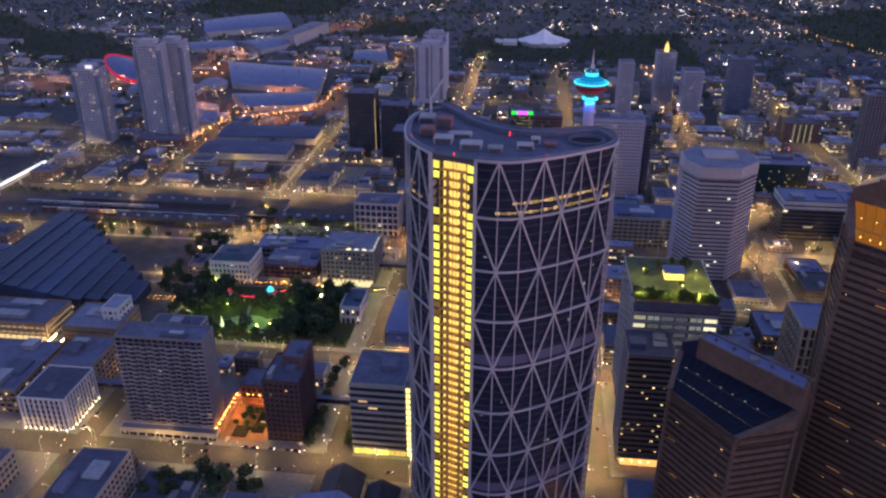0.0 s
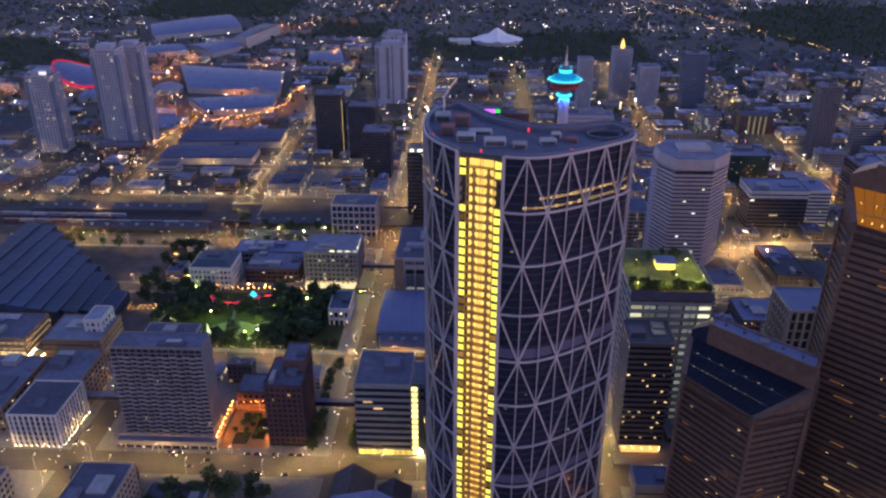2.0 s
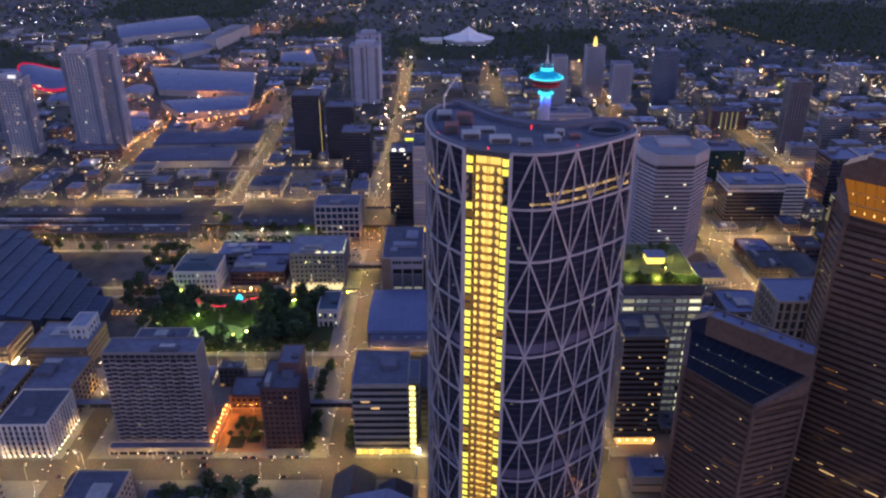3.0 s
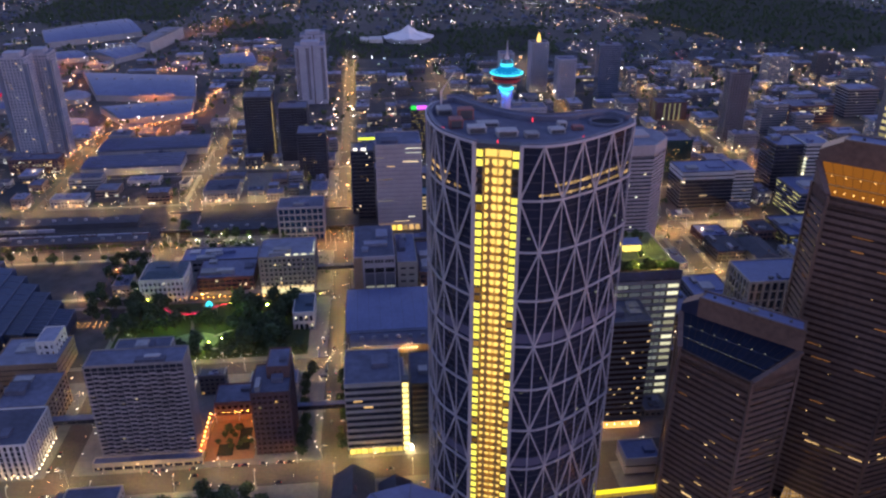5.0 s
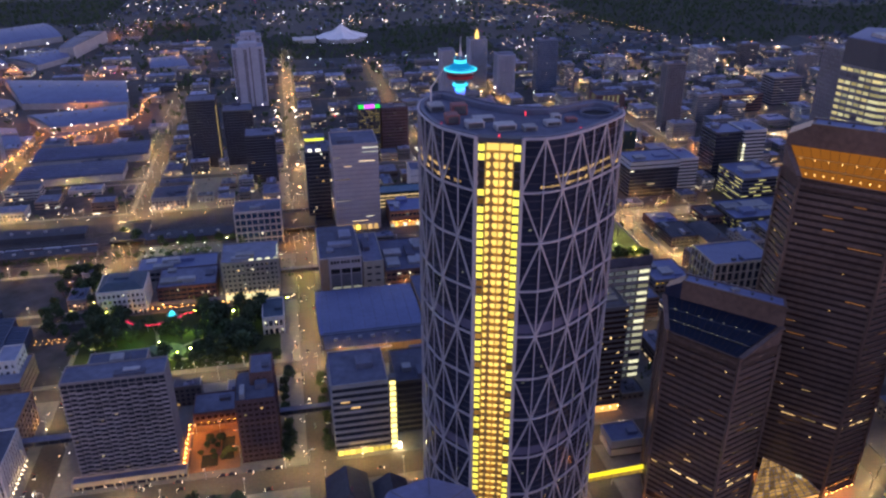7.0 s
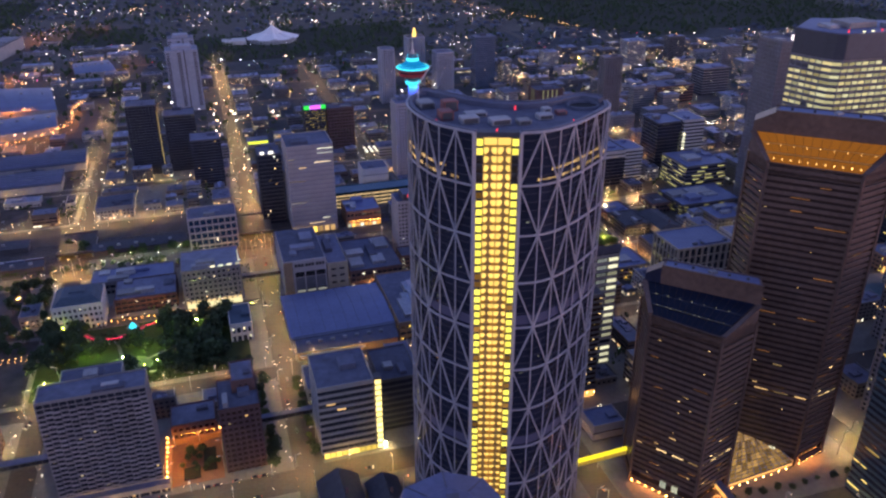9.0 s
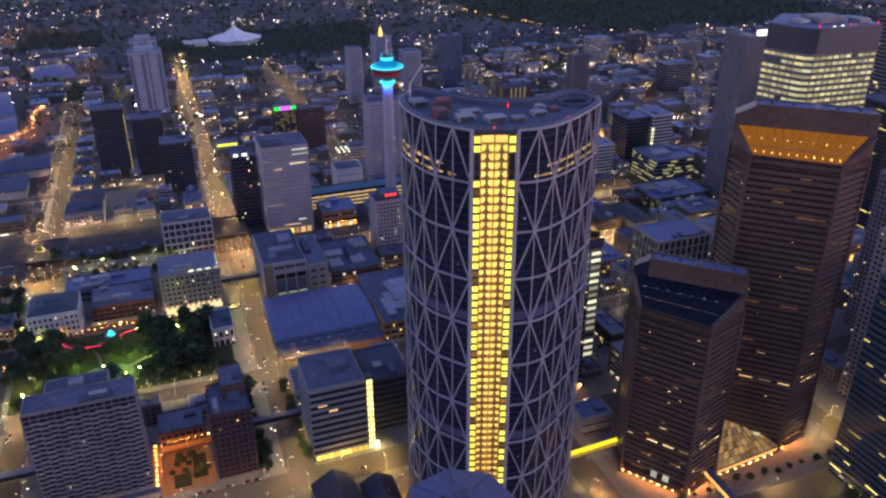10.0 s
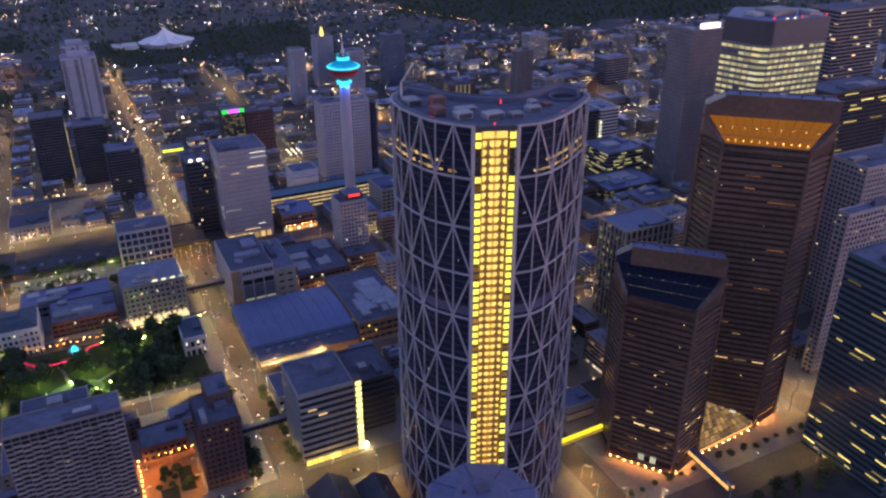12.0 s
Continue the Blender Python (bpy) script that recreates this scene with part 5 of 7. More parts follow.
def gabled(x0, x1, y0, y1, h, rise, label, seed):
    take(x0, x1, y0, y1)
    t = thing("gabled_building", label, "building")
    part("wall", boxed(x0, x1, y0, y1, 0, h), STONE, t)
    m = (x0 + x1) / 2
    bm = bmesh.new()
    v = [bm.verts.new(p) for p in ((x0 - 0.6, y0 - 0.6, h - 0.2), (x1 + 0.6, y0 - 0.6, h - 0.2), (m, y0 + 4, h + rise), (x0 - 0.6, y1 + 0.6, h - 0.2), (x1 + 0.6, y1 + 0.6, h - 0.2), (m, y1 - 4, h + rise))]
    for f in ((0, 1, 2), (4, 3, 5), (1, 4, 5, 2), (3, 0, 2, 5), (0, 3, 4, 1)):
        bm.faces.new([v[i] for i in f])
    part("pitched_roof", bm, DARKROOF, t)
    part("chimney", boxed(m + 1, m + 2.4, y0 + 7, y0 + 8.4, h + rise * 0.5, h + rise + 1.6), BRICK, t)
    rng = random.Random(seed)
    for k in range(5):
        x = x0 + (k + 0.5) * (x1 - x0) / 5
        part("window", boxed(x - 0.7, x + 0.7, y0 - 0.12, y0 + 0.1, 2, 5), LITDIM if rng.random() < 0.4 else GLASS, t)


gabled(-112, -88, 322, 354, 12, 12, "old stone church hall with a steep dark roof", 1)
gabled(279, 304, 616, 664, 8, 4, "brown house with a shallow pitched roof", 3)
gabled(-85, -66, 318, 346, 11, 10, "smaller stone hall with a steep dark roof", 2)
block("low_school", "low building with a broad dark flat roof", -258, -228, 292, 342, 26, 6, STONE, GLASS, bay=4, pier=1.4, lit=6, units=2, seed=55)
block("low_annex", "low flat-roofed annex with a lit yard", -222, -186, 318, 346, 8, 2, GREY, GLASS, bay=4, lit=2, units=3, category="building", seed=56)
block("low_school_wing", "low building with a dark roof by the corner", -338, -306, 320, 344, 18, 4, STONE, GLASS, bay=4, lit=6, units=2, seed=57)


# ---- the observation tower ----
def observation_tower(x, y):
    t = thing("observation_tower", "concrete observation tower with a red pod, lit blue", "tower", pose(x, y, 0))
    take(x - 14, x + 14, y - 12, y + 12)
    part("shaft", lathe(bmesh.new(), ((7.0, 0), (5.6, 30), (5.1, 100), (5.0, 150)), 28), SHAFTCON, t)
    part("collar", lathe(bmesh.new(), ((6.6, 147.4), (7.6, 148.0), (7.7, 149.0), (6.4, 149.8)), 32), CYANRIM, t)
    part("collar_skirt", lathe(bmesh.new(), ((7.4, 146.9), (7.4, 147.3), (5.2, 147.4)), 32), DARKWALL, t)
    ring = bmesh.new()
    for k in range(24):
        a, b = k * math.pi / 12, (k + 1) * math.pi / 12
        ring.faces.new([ring.verts.new((r * math.cos(c), r * math.sin(c), 146.85)) for r, c in ((5.9, a), (7.2, a), (7.2, b), (5.9, b))])
    part("collar_lamp", ring, CYANDOWN, t, "ring of cyan lamps under the collar")
    part("pod_neck", lathe(bmesh.new(), ((5.6, 151), (8.6, 154.6)), 32), DARKWALL, t)
    part("pod_body", lathe(bmesh.new(), ((8.4, 154.2), (12.6, 155.6), (13.6, 158.0), (13.8, 161.6)), 36), REDPAINT, t, "red pod drum")
    part("pod_window", lathe(bmesh.new(), ((13.9, 159.0), (13.95, 160.4)), 36), GLASS, t)
    part("pod_deck", lathe(bmesh.new(), ((13.4, 161.5), (15.2, 162.6), (15.2, 163.0)), 36), DARKBLUE, t)
    part("roof_rim", lathe(bmesh.new(), ((15.4, 163.0), (16.3, 163.5), (16.2, 164.1), (15.0, 164.4)), 40), CYANRIM, t, "bright cyan roof rim")
    part("roof_cone", lathe(bmesh.new(), ((15.3, 164.2), (11.5, 166.0), (8.2, 168.2), (6.4, 170.0)), 36), CYAN, t)
    for k in range(24):
        a = k * math.pi / 12
        c, s = math.cos(a), math.sin(a)
        part("roof_rib", beam(bmesh.new(), (15.4 * c, 15.4 * s, 164.4), (11.5 * c, 11.5 * s, 166.3), 0.22), CYANRIM, t)
    part("upper_drum", lathe(bmesh.new(), ((6.0, 169.8), (6.2, 172.6), (5.8, 173.0)), 28), CYANRIM, t)
    part("upper_deck", lathe(bmesh.new(), ((5.4, 173.0), (6.6, 173.8), (6.4, 174.6), (3.0, 176.6)), 28), DARKBLUE, t)
    for k in range(6):
        a = k * math.pi / 3 + 0.3
        part("deck_lamp", lathe(bmesh.new(), ((0.4, 174.7), (0.4, 175.5), (0.2, 175.8)), 8, 5.6 * math.cos(a), 5.6 * math.sin(a)), CYANRIM, t)
    part("antenna_base", lathe(bmesh.new(), ((2.0, 176.5), (1.5, 180)), 12), STEEL, t)
    part("antenna", lathe(bmesh.new(), ((0.9, 180), (0.7, 187), (0.4, 187.2), (0.3, 194)), 8), STEEL, t)


observation_tower(53.5, 733)
block("tower_podium", "low podium at the tower's foot", 30, 80, 712, 760, 14, 3, GREY, GLASS, bay=6, lit=10, units=4, category="podium", seed=58)


# ---- towers to the south ----
def condo(x0, x1, y0, y1, h, n, label, crown, seed):
    b = block("condo_tower", label, x0, x1, y0, y1, h, n, CONDO, CONDOGLASS, bay=4, pier=1.1, span=0.3, lit=64, lamp=LITWHITE, units=1, category=AP, seed=seed)
    w, d = x1 - x0, y1 - y0
    part("crown_block", boxed(-w * 0.32, w * 0.3, -d * 0.3, d * 0.3, h, h + 6), CONDO, b)
    for i in (-1, 1):
        part("corner_bay", boxed(i * w * 0.5 - 2.5, i * w * 0.5 + 2.5, -d / 2 - 1.2, -d / 2 + 4, 6, h - 7), CONDOGLASS, b)
    if crown:
        part("crown_glow", boxed(w * 0.02, w * 0.3, -d * 0.34, -d * 0.3, h + 1, h + 5), CROWNLAMP2, b)


condo(-526, -494, 982, 1010, 138, 36, "tall pale condominium tower with glazed corners", False, 61)
condo(-508, -478, 1013, 1042, 136, 35, "pale condominium tower joined behind another", False, 62)
condo(-619, -585, 980, 1008, 104, 27, "glazed condominium tower with a lit crown", True, 63)
block("town_houses", "long brick row at the towers' foot with lit windows", -530, -470, 955, 978, 18, 4, BRICK, GLASS, bay=4, pier=1.4, lit=44, lamp=LITYELLOW, units=1, category=AP, seed=64)
block("dark_condo", "dark tower with one bright lit vertical edge", -238, -203, 968, 998, 86, 26, DARKWALL, GLASS, bay=4, pier=0.4, span=0.3, lit=14, lamp=LITFAINT, units=1, category=AP, seed=65)
el = thing("edge_light", "vertical strip light on the dark tower", "strip light")
part("light_strip", boxed(-202.9, -202.4, 967.2, 967.8, 0.1, 80), EDGELIGHT, el)
block("dark_condo", "dark glazed apartment tower", -196, -160, 972, 1004, 70, 21, DARKWALL, GLASS, bay=4, pier=0.4, span=0.3, lit=10, units=1, category=AP, seed=66)
block("dark_condo", "round-topped dark tower with lit lobby", -168, -134, 900, 932, 58, 17, DARKWALL, GLASS, bay=4, pier=0.4, span=0.35, lit=16, units=1, category=AP, seed=67)


def balcony_tower(x0, x1, y0, y1, h, floors, label):
    """A pale slab; dark boxes and a strip on its face paint the shade of recessed balconies and a groove."""
    take(x0, x1, y0, y1)
    t = thing("balcony_tower", label, AP, pose((x0 + x1) / 2, (y0 + y1) / 2, 0))
    w, d, fh = x1 - x0, y1 - y0, h / floors
    part("wall", boxed(-w / 2, w / 2, -d / 2, d / 2, 0, h), CONDO, t)
    part("roof_block", boxed(-w * 0.3, w * 0.3, -d * 0.3, d * 0.3, h, h + 5), CONDO, t)
    part("roof_deck", boxed(-w / 2 + 0.5, w / 2 - 0.5, -d / 2 + 0.5, d / 2 - 0.5, h, h + 0.3), ROOFLIGHT, t)
    part("groove_shade", boxed(w * 0.08 - 0.8, w * 0.08 + 0.8, -d / 2 - 0.05, -d / 2 + 0.5, 0, h), DARKWALL, t)
    hole = mesh_of("balcony_recess", boxed(-2.6, 2.6, -0.12, 0.2, 0, fh * 0.62), DARKWALL)
    sill = mesh_of("balcony_front", boxed(-2.9, 2.9, -1.1, -0.1, -0.3, 0.7), CONDO)
    for k in range(2, floors - 1):
        for x in (-w * 0.42, -w * 0.08, w * 0.4):
            again("balcony_recess", hole, t, pose(x, -d / 2, k * fh + 0.9))
        again("balcony_front", sill, t, pose(-w * 0.42, -d / 2, k * fh + 0.4))


balcony_tower(-194, -146, 1256, 1290, 94, 27, "pale tall apartment tower with columns of dark balconies")
balcony_tower(-190, -150, 1330, 1362, 98, 28, "pale apartment tower with dark balconies behind its twin")
sg = thing("yellow_shop", "low shop with a bright yellow-green lit fascia", "shop", pose(-84, 1046, 0))
take(-102, -66, 1034, 1060)
part("wall", boxed(-14, 14, -10, 10, 0, 9), GREY, sg)
part("roof", boxed(-14.4, 14.4, -10.4, 10.4, 9, 9.5), ROOF, sg)
part("lit_fascia", boxed(-13, 13, -10.6, -10.1, 5.5, 8.6), SIGNYELLOW, sg)
ws = thing("roof_signs", "two white lit sign boxes on the dark tower's roof", "sign")
for x, w in ((-99, 4), (-91, 5)):
    part("sign_box", boxed(x, x + w, 770.3, 771.3, 76.2, 79.6), SIGNWHITE, ws)
block("neon_office", "office block with a bright coloured crown band", -26, 1, 974, 1000, 66, 16, DARKWALL, GLASS, bay=3, pier=0.4, span=0.3, lit=230, lamp=LITROW2, units=0, seed=70)
mb = thing("crown_sign", "magenta and green lit band along the roof edge", "sign")
for x0, x1, m in ((-26.4, -19.2, SIGNGREEN), (-18.8, -5.2, MAGENTA), (-4.8, 1.4, SIGNGREEN)):
    part("sign_band", boxed(x0, x1, 973.2, 973.8, 63.5, 68.5), m, mb)
block("brown_office", "dark brown office block beside the signed tower", 4, 39, 980, 1006, 60, 14, BRICK, BRONZE, bay=4, pier=1.4, span=0.5, lit=10, lamp=LITFAINT, units=3, seed=96)
block("slim_tower", "slim pale apartment tower", 128, 150, 1200, 1222, 86, 26, CONDO, GLASS, bay=4, pier=1.6, span=0.4, lit=12, category=AP, units=1, seed=71)
block("crown_tower", "tower with a glowing golden crown", 196, 226, 1290, 1316, 84, 25, CONDO, GLASS, bay=4, pier=1.6, span=0.4, lit=14, category=AP, units=0, seed=72)
cr = thing("golden_crown", "glowing golden lantern on the tower", "lantern")
part("lantern", lathe(bmesh.new(), ((3.2, 84.3), (3.2, 90), (2.2, 94), (0.4, 100)), 10, 211, 1303), GOLD, cr)
block("slab_tower", "tall grey apartment slab with dark windows", 408, 436, 990, 1008, 97, 28, GREYWALL, GLASS, bay=4, pier=1.2, span=0.4, lit=16, lamp=LITFAINT, category=AP, units=1, seed=84)
block("crown_tower", "pale tower beside the golden-crowned one", 232, 262, 1240, 1268, 66, 20, CONDO, GLASS, bay=4, pier=1.6, span=0.4, lit=20, category=AP, units=1, seed=73)
block("blue_tower", "plain blue-grey apartment slab", 300, 336, 1240, 1264, 88, 27, CONDOGLASS, BLUEGLASS, span=0.5, lit=4, category=AP, units=1, seed=74)
block("lit_brick_block", "brick block with lit vertical bays", 354, 400, 1102, 1134, 27, 7, BRICK, LITDECK2, bay=8, pier=5, span=0.2, lit=0, category=AP, units=1, seed=75)
# ---- filler blocks of the city ----
JOINED = {"wall": bmesh.new(), "roof": bmesh.new(), "window": bmesh.new(), "lit": bmesh.new()}
COUNT = [0]


def filler(x0, x1, y0, y1, h, rng):
    """A plain city building; the far ones are joined."""
    take(x0, x1, y0, y1)
    cx, cy, w, d = (x0 + x1) / 2, (y0 + y1) / 2, x1 - x0, y1 - y0
    near = y0 < 1010 and COUNT[0] < 104
    ox, oy = (0, 0) if near else (cx, cy)
    wall, roof, dark, lit = [bmesh.new() for k in range(4)] if near else JOINED.values()
    box(wall, ox - w / 2, ox + w / 2, oy - d / 2, oy + d / 2, 0, h)
    box(roof, ox - w / 2 + 0.5, ox + w / 2 - 0.5, oy - d / 2 + 0.5, oy + d / 2 - 0.5, h, h + 0.12)
    box(wall, ox - w / 2 - 0.1, ox + w / 2 + 0.1, oy - d / 2 - 0.1, oy - d / 2 + 0.4, h + 0.01, h + 0.9)
    box(wall, ox - w / 2 - 0.1, ox - w / 2 + 0.4, oy - d / 2 + 0.4, oy + d / 2, h + 0.01, h + 0.9)
    box(wall, ox + w / 2 - 0.4, ox + w / 2 + 0.1, oy - d / 2 + 0.4, oy + d / 2, h + 0.01, h + 0.9)
    plant = roof
    for i in range(rng.randrange(2, 7)):
        a, b, c = rng.uniform(0.8, 0.1 * w + 1.0), rng.uniform(0.8, 0.1 * d + 1.0), rng.uniform(0.8, 2.6)
        x, y = ox + rng.uniform(-0.3, 0.3) * w, oy + rng.uniform(-0.3, 0.3) * d
        box(plant, x - a, x + a, y - b, y + b, h, h + c)
    share = rng.choice((0.03, 0.06, 0.1, 0.2) if x0 > 150 else (0.04, 0.08, 0.14, 0.24))
    ribbon, shop = rng.random() < 0.4, rng.random() < 0.35
    for k in range(max(1, int(h / 3.6))):
        z = 1.2 + k * 3.6
        for length, off, rz in ((w, d / 2, 0), (d, w / 2, -90), (d, w / 2, 90)):
            n = max(1, int(length / 3.6))
            for i in range(n):
                px = -length / 2 + (i + 0.5) * length / n
                m = pose(ox, oy, 0, 0, 0, rz)
                on = rng.random() < (0.6 if shop and k == 0 else share)
                tgt = lit if on else dark
                half, tall = (1.75, 1.3) if ribbon else (1.0, 1.6)
                if on and k:
                    half, tall = half * rng.uniform(0.5, 0.95), tall * rng.uniform(0.5, 0.9)
                a = m @ Vector((px - half, -off - 0.06, z))
                b = m @ Vector((px + half, -off + 0.1, z + tall))
                box(tgt, min(a.x, b.x), max(a.x, b.x), min(a.y, b.y), max(a.y, b.y), a.z, b.z)
    if not near:
        return
    COUNT[0] += 1
    t = part("city_building", wall, rng.choice((MIXED, MIXED, MIXEDBROWN)))
    t.matrix_basis = pose(cx, cy, 0)
    tagged(t, rng.choice(LABELS[0] if h < 16 else LABELS[1]), "building", "city buildings")
    part("roof", roof, rng.choice((ROOF, ROOF, ROOFLIGHT)), t)
    me = mesh_of("glazing", dark, GLASS)
    bm = bmesh.new()
    bm.from_mesh(me)
    me2 = mesh_of("lit", lit, LITMANY)
    n = len(bm.faces)
    bm.from_mesh(me2)
    bm.faces.ensure_lookup_table()
    for f in bm.faces[n:]:
        f.material_index = 1
    bm.to_mesh(me)
    bm.free()
    me.materials.append(LITMANY)
    ob = new("glazing", me)
    ob.parent = t
    ob["kind"] = "stuff"


LABELS = (("low flat-roofed city building with a few lit windows",), ("mid-rise city block with roof plant and lit windows",))
rng = random.Random(77)
take(-296, -137, 505, 600)
take(-1200, 60, 712, 808)
take(-466, -330, 530, 690)
take(-200, -158, 388, 432)
take(40, 236, 240, 372)
take(244, 364, 704, 728)
take(-120, 60, 190, 372)
for a, b in zip(STREETS[3:], STREETS[4:]):
    for c, d in zip(AVENUES[2:13], AVENUES[3:]):
        if a < -300 and c > 1100 or a < -460 and c < 600:
            continue
        x = a + 12
        while x < b - 24:
            w = rng.uniform(16, 42)
            if x + w > b - 12:
                w = b - 12 - x
            y = c + 12
            while y < d - 24:
                dep = rng.uniform(18, 40)
                if y + dep > d - 12:
                    dep = d - 12 - y
                if rng.random() < (0.95 if x > 60 else 0.85) and w > 9 and dep > 9 and free(x, x + w - 2, y, y + dep - 2):
                    up = rng.choice((6, 8, 10, 12, 14)) if y > 700 or x < -100 else rng.choice((12, 18, 24, 30))
                    if 180 < x < 450 and 580 < y < 730:
                        up = rng.choice((6, 7, 9, 11))
                    if 850 < y < 1400 and x > 40 and rng.random() < 0.14:
                        up = rng.uniform(24, 50)
                    if x > 380 and y < 1000:
                        up = rng.choice((8, 10, 14, 18, 24, 32))
                    filler(x, x + w - 2, y, y + dep - 2, up, rng)
                y += dep
            x += w
for k in range(2600):
    x, y, w, dep = rng.uniform(-280, 560), rng.uniform(400, 1010), rng.uniform(10, 24), rng.uniform(10, 22)
    a = max(s for s in STREETS if s < x)
    c = max(s for s in AVENUES if s < y)
    b, d = STREETS[STREETS.index(a) + 1], AVENUES[AVENUES.index(c) + 1]
    if a + 11 < x and x + w < b - 11 and c + 9 < y and y + dep < d - 9 and free(x, x + w, y, y + dep, 3):
        filler(x, x + w, y, y + dep, rng.choice((5, 7, 9, 12, 16)), rng)


# ---- trees ----
def tree_mesh(seed, h, r):
    g = random.Random(seed)
    bm = bmesh.new()
    for k in range(46):
        a, e = g.uniform(0, 6.283), g.uniform(-0.7, 1.4)
        q = g.uniform(0.45, 1.0)
        c = Vector((math.cos(a) * math.cos(e) * r * q, math.sin(a) * math.cos(e) * r * q, h * 0.62 + math.sin(e) * h * 0.33 * q))
        for i in range(9):
            p = c + Vector((g.gauss(0, r * 0.2), g.gauss(0, r * 0.2), g.gauss(0, r * 0.17)))
            n = Vector((g.gauss(0, 1), g.gauss(0, 1), g.gauss(0.5, 1))).normalized()
            s = n.orthogonal().normalized() * g.uniform(0.5, 1.0)
            u = n.cross(s) * g.uniform(0.6, 1.1)
            bm.faces.new([bm.verts.new(p + v) for v in (s, u, -s, -u)])
    crown = bpy.data.meshes.new("crown")
    bm.to_mesh(crown)
    bm.free()
    crown.materials.append(LEAF)
    bm = lathe(bmesh.new(), ((0.32, 0), (0.22, h * 0.35), (0.1, h * 0.7)), 7)
    for k in range(5):
        a = k * 1.26
        beam(bm, (0, 0, h * (0.3 + 0.05 * k)), (math.cos(a) * r * 0.6, math.sin(a) * r * 0.6, h * (0.55 + 0.05 * k)), 0.16)
    return crown, mesh_of("trunk", bm, BARK)


TREES = [tree_mesh(s, h, r) for s, h, r in ((1, 9, 3.6), (2, 11, 4.2), (3, 7, 3.0), (4, 13, 3.4))]


def tree(x, y, g, big=1.0):
    c, t = TREES[g.randrange(4)]
    e = thing("tree", "leafy dark green street tree", "tree", pose(x, y, 0.1, 0, 0, g.uniform(0, 360)) @ Matrix.Scale(g.uniform(0.8, 1.25) * big, 4), group="trees")
    again("trunk", t, e, Matrix())
    again("crown", c, e, Matrix())


def woods(name, spots, label, scale=1.0, seed=9):
    """Far woods: uneven clumps, joined."""
    g = random.Random(seed)
    vs, fs = [], []
    for x, y in spots:
        h = g.uniform(5, 10) * scale
        for k in range(5):
            cx, cy, cz, r = x + g.gauss(0, 1.8), y + g.gauss(0, 1.8), h * g.uniform(0.35, 1.0), g.uniform(1.2, 2.4) * scale
            b = len(vs)
            vs += [(cx + g.uniform(0.6, 1) * r * dx, cy + g.uniform(0.6, 1) * r * dy, cz + g.uniform(0.6, 1) * r * dz) for dx, dy, dz in ((1, 0, 0), (0, 1, 0), (-1, 0, 0), (0, -1, 0), (0, 0, 1), (0, 0, -1.6))]
            fs += [(b, b + 1, b + 4), (b + 1, b + 2, b + 4), (b + 2, b + 3, b + 4), (b + 3, b, b + 4), (b + 1, b, b + 5), (b + 2, b + 1, b + 5), (b + 3, b + 2, b + 5), (b, b + 3, b + 5)]
    me = bpy.data.meshes.new(name)
    me.from_pydata(vs, [], fs)
    me.materials.append(LEAF)
    tagged(new(name, me), label, "trees", kind="stuff")


# the park square: lawn, trees, stage, fountain lights
paving(-292, -137, 507, 598, GRASS, 0.25, "park_lawn", "green park lawn under lamps")
plaza = bmesh.new()
prism(plaza, [(-228 + 19 * math.cos(k * math.pi / 14), 534 + 14 * math.sin(k * math.pi / 14)) for k in range(28)], 0.2, 0.34)
tagged(part("park_plaza", plaza, surface("park_plaza", (0.16, 0.2, 0.11), 0.85, vary=0.35, grain=0.25)), "round gravelled plaza of the park", "pavement", kind="structure")
paths = bmesh.new()
for a, b in (((-286, 516), (-240, 532)), ((-214, 540), (-160, 575)), ((-232, 548), (-236, 570)), ((-216, 524), (-180, 511))):
    beam(paths, (*a, 0.27), (*b, 0.27), 2.6, 0.16)
tagged(part("park_path", paths, CONCRETE), "pale paved paths across the lawn", "path", kind="structure")
# Bright white cone of light, put in as a glowing jet.
jet = thing("water_jet", "tall white cone of light built as a glowing fountain jet", "fountain", pose(-246, 528, 0.25))
part("basin", lathe(bmesh.new(), ((3.4, 0), (3.4, 0.6), (3.0, 0.6), (2.9, 0.2)), 18), CONCRETE, jet)
part("lit_water", lathe(bmesh.new(), ((1.9, 0.2), (1.1, 3.4), (0.5, 7.0), (0.1, 9.6)), 12), CONEGLOW, jet)
g = random.Random(4)
for k in range(50):
    tree(g.uniform(-202, -150), g.uniform(514, 586), g, 1.4)
for k in range(26):
    tree(g.uniform(-294, -262), g.uniform(540, 598), g, 1.2)
for k in range(14):
    tree(-285 + k * 11 + g.uniform(-2, 2), 508 + g.uniform(-1, 2), g, 0.9)
for k in range(24):
    tree(g.uniform(-255, -190), g.choice((g.uniform(548, 572), g.uniform(510, 518))), g, 0.9)
for k in range(18):
    tree(-286 + k * 8.2 + g.uniform(-1, 1), 510 + g.uniform(-1.5, 1.5), g, 0.75)
for k in range(22):
    tree(g.uniform(-284, -200), g.choice((g.uniform(556, 574), g.uniform(512, 522))), g, 1.15)
# park fittings
stg = thing("park_pavilion", "curved park pavilion edged with red neon", "pavilion", pose(-238, 578, 0))
